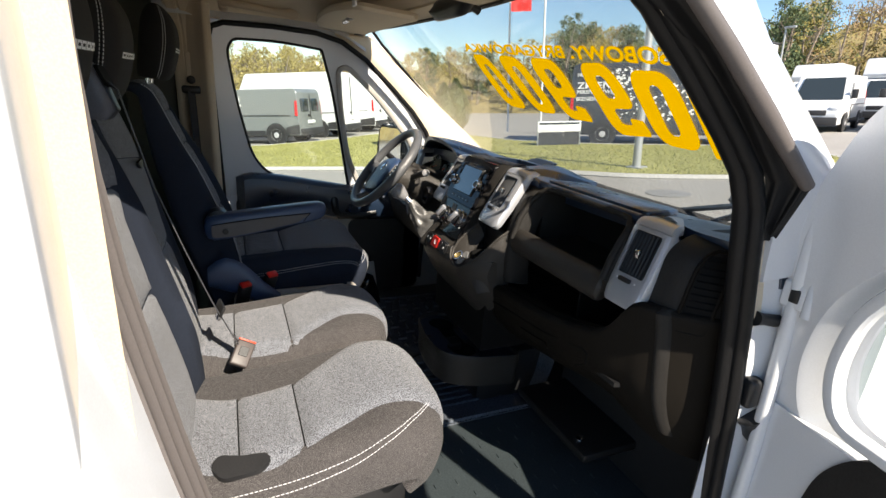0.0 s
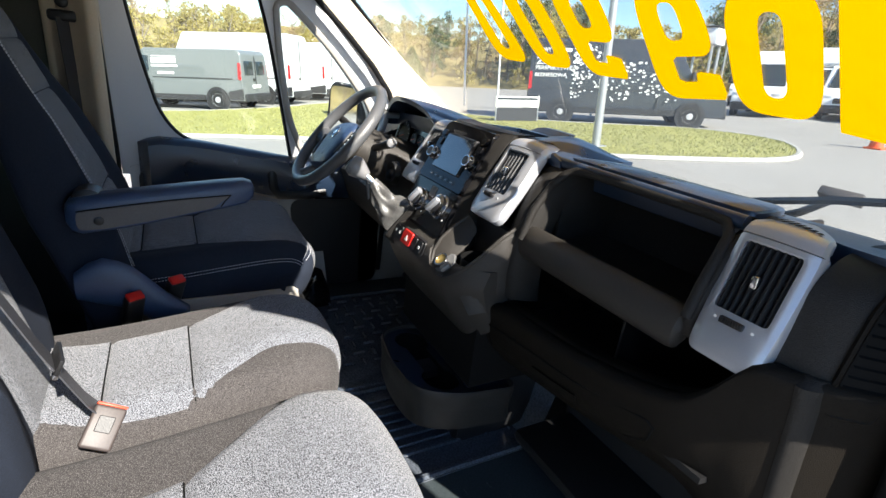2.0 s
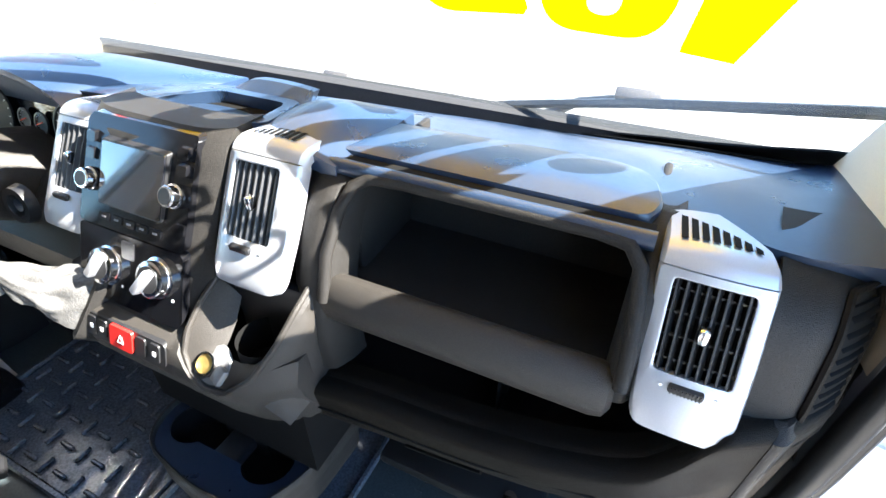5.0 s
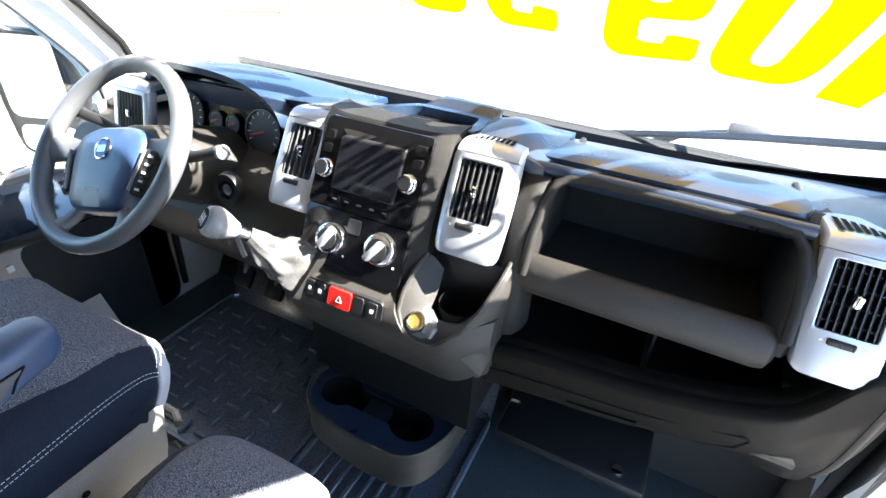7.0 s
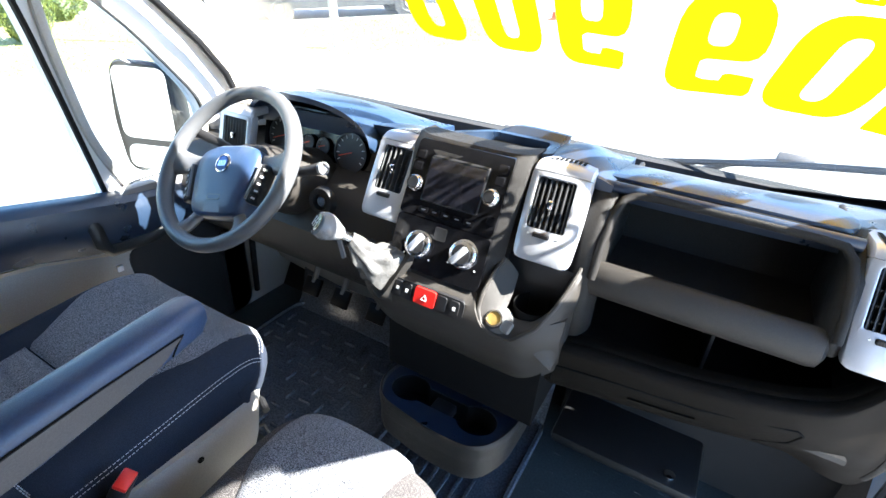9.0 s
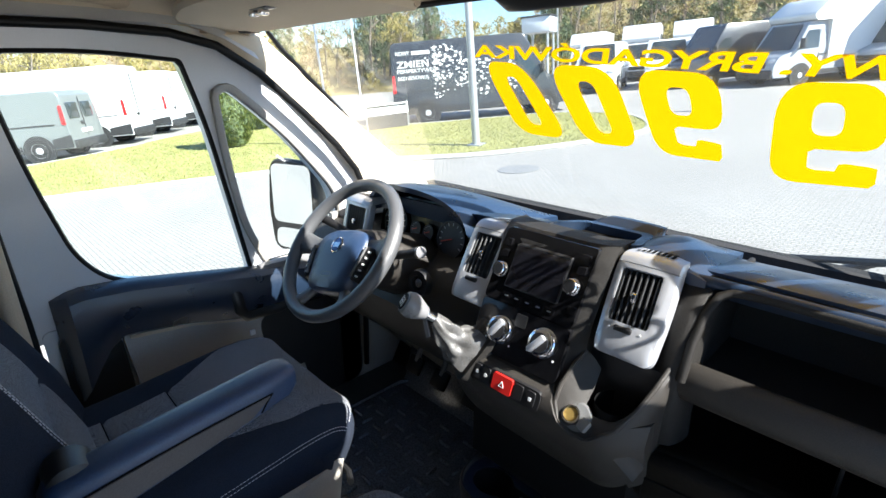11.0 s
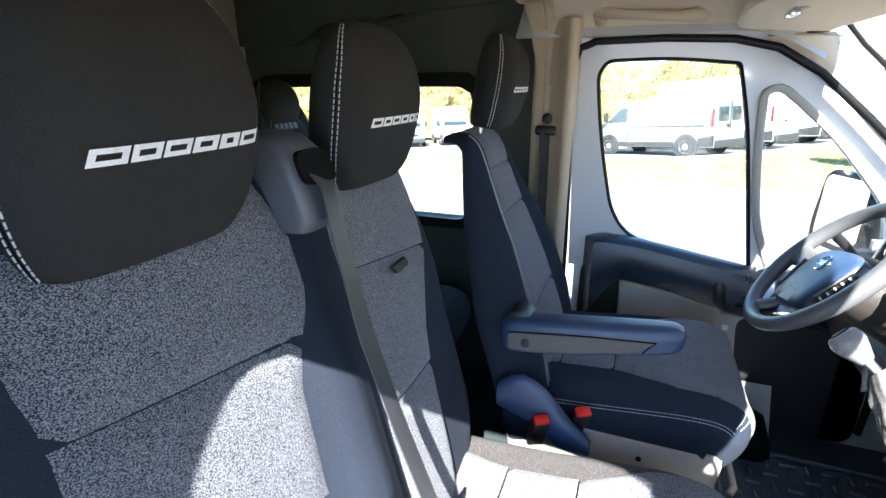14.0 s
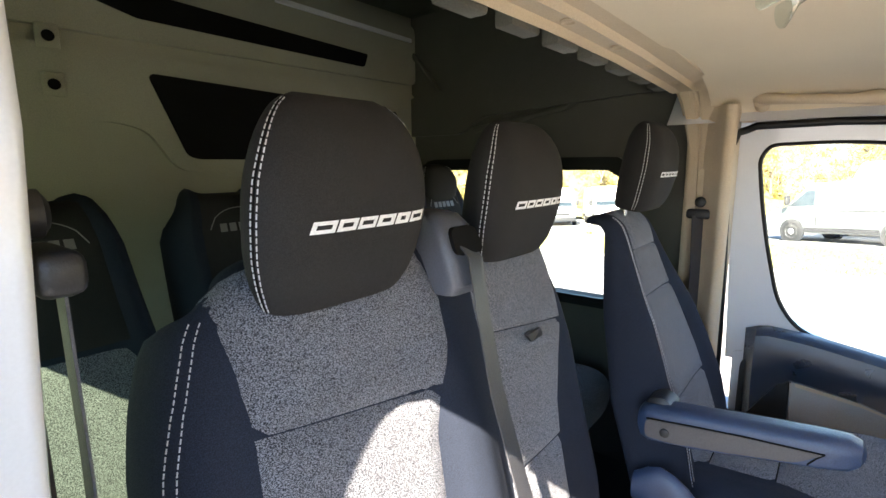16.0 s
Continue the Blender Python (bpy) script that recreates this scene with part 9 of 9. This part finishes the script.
van("white panel van parked further along the row", offset_pose(-26.2, 8.2, HG, 1.15, 1), M_VANWHITE, 6.0, 2.55, 3.8, 1.15)
HD = (0.65, 0.76)
dv = van("charcoal panel van with white lettering and scattered white squares", offset_pose(-11.8, 11.6, HD, 1.1, -1), M_VANDARK, 6.0, 2.52, 3.9, 1.1, marks=dark_marks)
dv_m = dv.matrix_basis.copy()
dv.matrix_basis = Matrix.Identity(4)
dv.location = (0, 0, 0)
write_on(dv, "NOWY", 0.22, 2.13, 0.12, 0.44)
write_on(dv, "ZMIE\u0143", 0.22, 1.76, 0.27, 1.02)
write_on(dv, "PERSPEKTYW\u0118", 0.22, 1.57, 0.15, 1.14)
write_on(dv, "BIZNESOW\u0104", 0.22, 1.36, 0.15, 1.00)
dv.matrix_basis = dv_m
def box_truck(label, m, L, cab_h, box_h, paint, dome=0.0):
    """A light truck: a van cab with a tall box body, its nose rounded over the cab."""
    v = van(label, Matrix.Identity(4), paint, L, cab_h, L - 2.3, 1.2, 1.15, 0.75, 1.30)
    prof = rounded([(-0.02, 0.85), (-0.02, box_h - 0.04), (L - 2.5, box_h), (L - 1.5 - dome, box_h - 0.02), (L - 1.30, cab_h + 0.22), (L - 1.45, cab_h + 0.02), (L - 2.1, cab_h + 0.02), (L - 2.15, 0.85)], [0.03, 0.08, 0.3, 0.25 + dome, 0.12, 0.05, 0.02, 0.03], 6)
    bm = bmesh.new()
    grid(bm, [[(p[0], w, lerp(p[1], box_h * 0.5, 0.02 if abs(w) > 1.02 else 0)) for p in prof] for w in (-1.05, -1.0, -0.4, 0.4, 1.0, 1.05)], close_v=True, cap=True)
    body = part("box_body", bm, M_VANWHITE, v, "smooth white box body")
    for w in (-1.056, 1.046):
        part("edge_rail", box(bmesh.new(), (0.02, w, 0.86), (L - 2.2, w + 0.01, 0.96)), M_POLE, body)
    v.name = "box_truck"
    tagged(v, label, "truck", "parked trucks")
    v.matrix_basis = m
    return v


# trucks and vans facing the yard further ahead
HF = Vector((0.36, -0.93)).normalized()
HL = Vector((-0.55, -0.84)).normalized()
for x, y, hh, pt, L, h, lab in ((-11.6, 21.6, 2.18, M_VANWHITE, 5.4, HF, "white light van parked nose towards the yard"), (-9.2, 23.6, 2.1, M_VANWHITE, 5.4, HF, "white light van parked nose towards the yard"), (-8.8, 23.3, 2.45, M_VANDARK, 5.6, HL, "dark van parked at an angle in the row"), (-6.9, 25.6, 2.6, M_VANDARK, 5.8, HL, "dark van parked at an angle in the row")):
    o = Vector((x, y)) - h * L
    van(lab, stand(o.x, o.y, h), pt, L, hh, L - 2.2, 1.1, 1.15)
for x, y, cab, top, L, pt, dome, h, lab in ((-5.6, 23.0, 2.19, 3.0, 6.6, M_VANSILVER, 0.5, HL, "silver-grey box truck parked at an angle in the row"), (-2.4, 24.8, 2.19, 3.6, 6.6, M_VANSILVER, 0.0, HL, "silver-grey box truck with a tall body parked in the row"),
                                         (-16.6, 29.0, 2.15, 3.05, 6.4, M_VANWHITE, 0.35, HF, "white dome-roofed box truck parked in the second row"), (-13.6, 30.0, 2.15, 3.2, 6.4, M_VANWHITE, 0.35, HF, "white dome-roofed box truck parked in the second row"), (-11.2, 31.6, 2.15, 3.2, 6.4, M_VANWHITE, 0.35, HF, "white dome-roofed box truck parked in the second row")):
    o = Vector((x, y)) - h * L
    box_truck(lab, stand(o.x, o.y, h), L, cab, top, pt, dome)
bc = thing("tipper_body", "raised white tipper body with an orange beacon", "truck body", (0, 0, 0))
part("skip", box(bmesh.new(), (-0.9, -0.8, 3.1), (0.9, 0.8, 3.9), 0.06), M_VANWHITE, bc, "white tipper skip")
part("rail", box(bmesh.new(), (-0.95, -0.85, 3.9), (0.95, 0.85, 3.98), 0.02), M_BUMPER, bc)
for sx in (-0.7, 0.7):
    for sy in (-0.6, 0.6):
        part("prop", tube(bmesh.new(), [(sx, sy, 0), (sx, sy, 3.12)], 0.07, 8), M_POLE, bc)
part("beacon", lathe(bmesh.new(), [(0.16, 2.72), (0.16, 2.95), (0.10, 3.02), (0, 3.04)], Matrix.Translation((0.75, -0.95, 0)), 14), M_ORANGE, bc, "orange beacon")
part("bracket", tube(bmesh.new(), [(0.75, -0.95, 2.74), (0.75, -0.6, 2.7), (0.7, -0.6, 2.6)], 0.03, 6), M_POLE, bc)
bc.matrix_basis = stand(-17.3, 25.6, HF)
fl = thing("lamp_post", "slim grey street lamp behind the parked trucks", "lamp post", (0, 0, 0))
part("shaft", tube(bmesh.new(), [(0, 0, 0), (0, 0, 3), (0, 0, 5.6)], [0.08, 0.06, 0.05], 10), M_POLE, fl)
part("lantern", box(bmesh.new(), (-0.1, -0.1, 5.55), (0.6, 0.1, 5.68), 0.04), M_POLE, fl)
fl.matrix_basis = stand(-22.0, 34.5, (1, 0.2))
# vans seen through the crew window
HR = (0.86, 0.50)
for x, y in ((-28.6, -13.2), (-29.8, -10.4), (-31.0, -7.6), (-27.4, -16.0)):
    h = Vector(HR).normalized()
    o = Vector((x, y)) - h * 6.0
    van("white panel van parked nose out beside traffic cones", stand(o.x, o.y, h), M_VANWHITE, 6.0, 2.5, 3.9, 1.1)
for x, y in ((-21.0, -8.3), (-21.0, -6.7), (-4.55, 14.95)):
    m = stand(x, y, (1, 0))
    c = thing("traffic_cone", "orange and white striped traffic cone", "traffic cone", (0, 0, 0), "traffic cones")
    part("base", box(bmesh.new(), (-0.18, -0.18, 0), (0.18, 0.18, 0.04), 0.01), M_CONE, c)
    for z0, z1, mat in ((0.04, 0.20, M_CONE), (0.20, 0.34, M_PRINT), (0.34, 0.46, M_CONE), (0.46, 0.56, M_PRINT), (0.56, 0.70, M_CONE)):
        part("band", lathe(bmesh.new(), [(0.15 - 0.17 * z0, z0), (0.15 - 0.17 * z1, z1)], Matrix.Identity(4), 18), mat, c)
    c.matrix_basis = m
# lamp post, sign board, fence posts
lp_ = thing("lamp_post", "galvanised steel lamp post on the lawn", "lamp post", (0, 0, 0))
part("base", box(bmesh.new(), (-0.16, -0.16, 0), (0.16, 0.16, 0.10), 0.01), M_POLE, lp_)
part("shaft", tube(bmesh.new(), [(0, 0, 0), (0, 0, 3.5), (0, 0, 7.5)], [0.085, 0.07, 0.05], 14), M_POLE, lp_)
part("arm", tube(bmesh.new(), [(0, 0, 7.4), (0.3, 0, 7.75), (1.0, 0, 7.85)], 0.035, 10), M_POLE, lp_)
part("lantern", box(bmesh.new(), (0.8, -0.13, 7.78), (1.4, 0.13, 7.92), 0.05), M_POLE, lp_)
lp_.matrix_basis = stand(-6.6, 8.15, (1, 0.3))
sg = thing("sign_board", "low white sign board on two legs at the lawn edge", "sign", (0, 0, 0))
part("panel", box(bmesh.new(), (0.0, -0.02, 0.48), (1.38, 0.02, 0.80), 0.005), M_PRINT, sg)
part("header_bar", box(bmesh.new(), (0.05, -0.026, 0.70), (1.33, -0.02, 0.76)), M_DARKGLASS, sg, "plain blue-grey bar")
for x in (0.02, 1.36):
    part("leg", tube(bmesh.new(), [(x, 0, 0), (x, 0, 0.85)], 0.02, 8), M_POLE, sg)
part("mesh_panel", box(bmesh.new(), (0.05, -0.01, 0.08), (1.33, 0.01, 0.46)), M_BUMPER, sg)
sg.matrix_basis = stand(-11.95, 9.2, (0.31, 0.95))
for k, (x, y) in enumerate(((-17.5, 13.0), (-15.8, 13.6), (-13.5, 14.6))):
    f = thing("flag_pole", "thin white pole beyond the lawn", "pole", (0, 0, 0), "white poles")
    part("shaft", tube(bmesh.new(), [(0, 0, 0), (0, 0, 2.6 if k else 7)], 0.045, 10), M_PRINT, f)
    f.matrix_basis = stand(x, y, (1, 0))
pen = thing("pennant_pole", "tall white pole with a red pennant", "flag", (0, 0, 0))
part("shaft", tube(bmesh.new(), [(0, 0, 0), (0, 0, 9)], 0.05, 10), M_PRINT, pen)
bm = bmesh.new()
sheet(bm, lambda u, v: (0.05 + 0.9 * u, 0.08 * math.sin(u * 5), 5.2 + 2.6 * v), list(np.linspace(0, 1, 8)), [0, 0.5, 1], (0, 0.01, 0))
part("pennant", bm, M_RED, pen, "red cloth pennant")
pen.matrix_basis = stand(-19.5, 12.5, (0.3, 1))


# clipped thuja bushes, with small uneven fans of scale leaves
def leaves(center_fn, n, size, rnd):
    v, f = [], []
    for _ in range(n):
        p, nrm = center_fn(rnd)
        a = Vector((rnd.uniform(-1, 1), rnd.uniform(-1, 1), rnd.uniform(-1, 1)))
        t = nrm.cross(a).normalized() * size * rnd.uniform(0.5, 1.2)
        b = (nrm * rnd.uniform(0.2, 0.9) + Vector((0, 0, rnd.uniform(0.2, 1.0)))).normalized() * size * rnd.uniform(0.8, 1.8)
        k = len(v)
        v += [p - t, p + t, p + b]
        f.append((k, k + 1, k + 2))
    return v, f


def leaf_part(name, v, f, mat, parent, label):
    me = bpy.data.meshes.new(name)
    me.from_pydata(v, [], f)
    me.materials.append(mat)
    ob = new(name, me)
    ob.parent = parent
    return tagged(ob, label, kind="stuff")


for k, (x, y, h, w) in enumerate(((-13.45, 5.85, 2.1, 0.55), (-17.9, 8.6, 2.0, 0.6), (-20.5, 10.3, 2.3, 0.6))):
    t = thing("thuja_bush", "egg-shaped yellow-green thuja bush on the lawn", "bush", (0, 0, 0), "thuja bushes")
    rnd = random.Random(20 + k)
    def egg(r, h=h, w=w):
        u, a = r.random(), r.uniform(0, 6.283)
        rad = w * math.sin(math.pi * (0.08 + 0.9 * u) ** 0.8) * r.uniform(0.78, 1.06) * (1 + 0.12 * math.sin(5 * a + 7 * u))
        nrm = Vector((math.cos(a), math.sin(a), 0.3 * (u - 0.4)))
        return Vector((rad * math.cos(a), rad * math.sin(a), 0.12 + h * u)), nrm
    v_, f_ = leaves(egg, 5200, 0.045, rnd)
    leaf_part("crown", v_, f_, M_THUJA, t, "dense scale leaves")
    part("core", lathe(bmesh.new(), [(0.2, 0.12), (w * 0.72, 0.35 * h), (w * 0.6, 0.65 * h), (w * 0.25, 0.95 * h), (0.02, h)], Matrix.Identity(4), 14), M_PINE, t)
    part("trunk", tube(bmesh.new(), [(0, 0, -0.05), (0, 0, 0.3)], 0.05, 8), M_BARK, t)
    t.matrix_basis = stand(x, y, (1, 0))

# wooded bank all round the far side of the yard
def camera_skyline(a):
    """Slope from the camera's place up to the tree tops; heights follow it to fit the view."""
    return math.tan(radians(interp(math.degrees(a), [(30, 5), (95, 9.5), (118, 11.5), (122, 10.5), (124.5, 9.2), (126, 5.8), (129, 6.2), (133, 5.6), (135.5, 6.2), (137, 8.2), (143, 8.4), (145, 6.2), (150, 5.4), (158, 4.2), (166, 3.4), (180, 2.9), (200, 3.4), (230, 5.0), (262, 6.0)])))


def bank_r(a):
    return 46 + 6 * math.sin(3 * a) + 3 * math.sin(7 * a + 1)


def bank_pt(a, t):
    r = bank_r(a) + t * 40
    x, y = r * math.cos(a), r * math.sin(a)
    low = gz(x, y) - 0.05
    # the bank rises by the skyline as the camera sees it
    top = 1.6 + r * camera_skyline(a) * (0.66 if math.degrees(a) < 121 else 0.50)
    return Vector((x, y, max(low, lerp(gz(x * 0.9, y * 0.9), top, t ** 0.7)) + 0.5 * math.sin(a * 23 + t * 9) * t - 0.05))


bm = bmesh.new()
AN = list(np.linspace(radians(35), radians(262), 90))
grid(bm, [[bank_pt(a, t) for t in (0, 0.08, 0.2, 0.35, 0.55, 0.8, 1.0)] for a in AN])
structure("bank", bm, M_BANK, "dry grassy bank rising behind the yard")


def tree_things(n, rnd):
    """Far trees: tapered trunks with limbs, and crowns of many small uneven leaf clumps, joined by kind."""
    tv, tf = [], []
    crowns = {"leaf": ([], []), "twig": ([], []), "pine": ([], [])}
    pines = [100, 104, 108, 111, 114, 121.5, 122.8, 124, 136.6, 137.8, 140.6, 142, 143, 152, 158]
    for i in range(n + 15 * 5):
        a = rnd.uniform(radians(60), radians(258))
        t = rnd.random() ** 1.3
        kind = "twig" if rnd.random() < (0.55 if math.degrees(a) < 121 else 0.25) else "leaf"
        if i >= n:   # pines in small groups, at bearings that fit the camera's view
            kind, a, t = "pine", radians(pines[(i - n) % 15] + rnd.uniform(-0.6, 0.6)), rnd.uniform(0.02, 0.35)
        p = bank_pt(a, t)
        # tree heights stop at the skyline that fits the camera's view
        room = 1.6 + math.hypot(p.x, p.y) * camera_skyline(a) - p.z
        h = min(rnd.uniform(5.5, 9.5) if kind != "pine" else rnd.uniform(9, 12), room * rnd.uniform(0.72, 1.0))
        low = 0.30 if kind != "pine" else 0.12
        if i % 2 and kind != "pine" or h < 3.0:
            h, low = min(rnd.uniform(1.6, 3.6), room), 0.04
        h = max(h, 0.9)
        b = bmesh.new()
        pts = [p, p + Vector((rnd.uniform(-.3, .3), rnd.uniform(-.3, .3), h * 0.5)), p + Vector((rnd.uniform(-.5, .5), rnd.uniform(-.5, .5), h * 0.95))]
        tube(b, pts, [0.02 * h, 0.012 * h, 0.03], 5)
        for _ in range(5):
            z = rnd.uniform(0.3, 0.8)
            q = p + Vector((0, 0, h * z))
            e = q + Vector((rnd.uniform(-1, 1), rnd.uniform(-1, 1), rnd.uniform(0.4, 1.2))) * h * 0.18
            tube(b, [q, q.lerp(e, 0.5) + Vector((0, 0, 0.1)), e], [0.06, 0.04, 0.015], 4)
        base = len(tv)
        b.verts.index_update()
        tv += [v.co.copy() for v in b.verts]
        tf += [tuple(base + v.index for v in f.verts) for f in b.faces]
        b.free()
        vv, ff = crowns[kind]
        wide = h * (0.30 if kind != "pine" else 0.22) * (1.7 if low < 0.1 else 1.0)
        clumps = [(Vector((rnd.gauss(0, 0.5), rnd.gauss(0, 0.5), rnd.uniform(0.0, 1.0))), rnd.uniform(0.4, 1.0)) for _ in range(22)]
        def crown(r):
            c, s = clumps[r.randrange(22)]
            lim = (1 - c.z * 0.75) if kind == "pine" else math.sin(math.pi * (0.15 + 0.8 * c.z))
            d = Vector((r.gauss(0, 1), r.gauss(0, 1), r.gauss(0, 0.8)))
            d = d.normalized() * (0.35 + 0.65 * r.random()) * s * wide * 0.42
            q = p + Vector((c.x * wide * lim * 1.3, c.y * wide * lim * 1.3, h * (low + (0.98 - low) * c.z))) + d
            return q, d.normalized()
        m_ = int({"leaf": 900, "twig": 700, "pine": 1300}[kind] * min(1.0, 0.25 + h / 7))
        v_, f_ = leaves(crown, m_, {"leaf": 0.11, "twig": 0.08, "pine": 0.11}[kind], rnd)
        k = len(vv)
        vv += v_
        ff += [tuple(k + j for j in q) for q in f_]
    return tv, tf, crowns


tv, tf, crowns = tree_things(640, random.Random(11))
wood = thing("woodland", "spring woodland of bare, budding and pine trees on the bank", "trees", (0, 0, 0), kind="stuff")
me = bpy.data.meshes.new("trunks")
me.from_pydata([tuple(v) for v in tv], [], tf)
me.materials.append(M_BARK)
ob = new("trunks", me)
ob.parent = wood
tagged(ob, "tapered trunks and limbs", kind="stuff")
for kind, mat, nm in (("leaf", M_LEAF, "budding_crowns"), ("twig", M_TWIG, "bare_crowns"), ("pine", M_PINE, "pine_crowns")):
    leaf_part(nm, [tuple(v) for v in crowns[kind][0]], crowns[kind][1], mat, wood, nm.replace("_", " "))
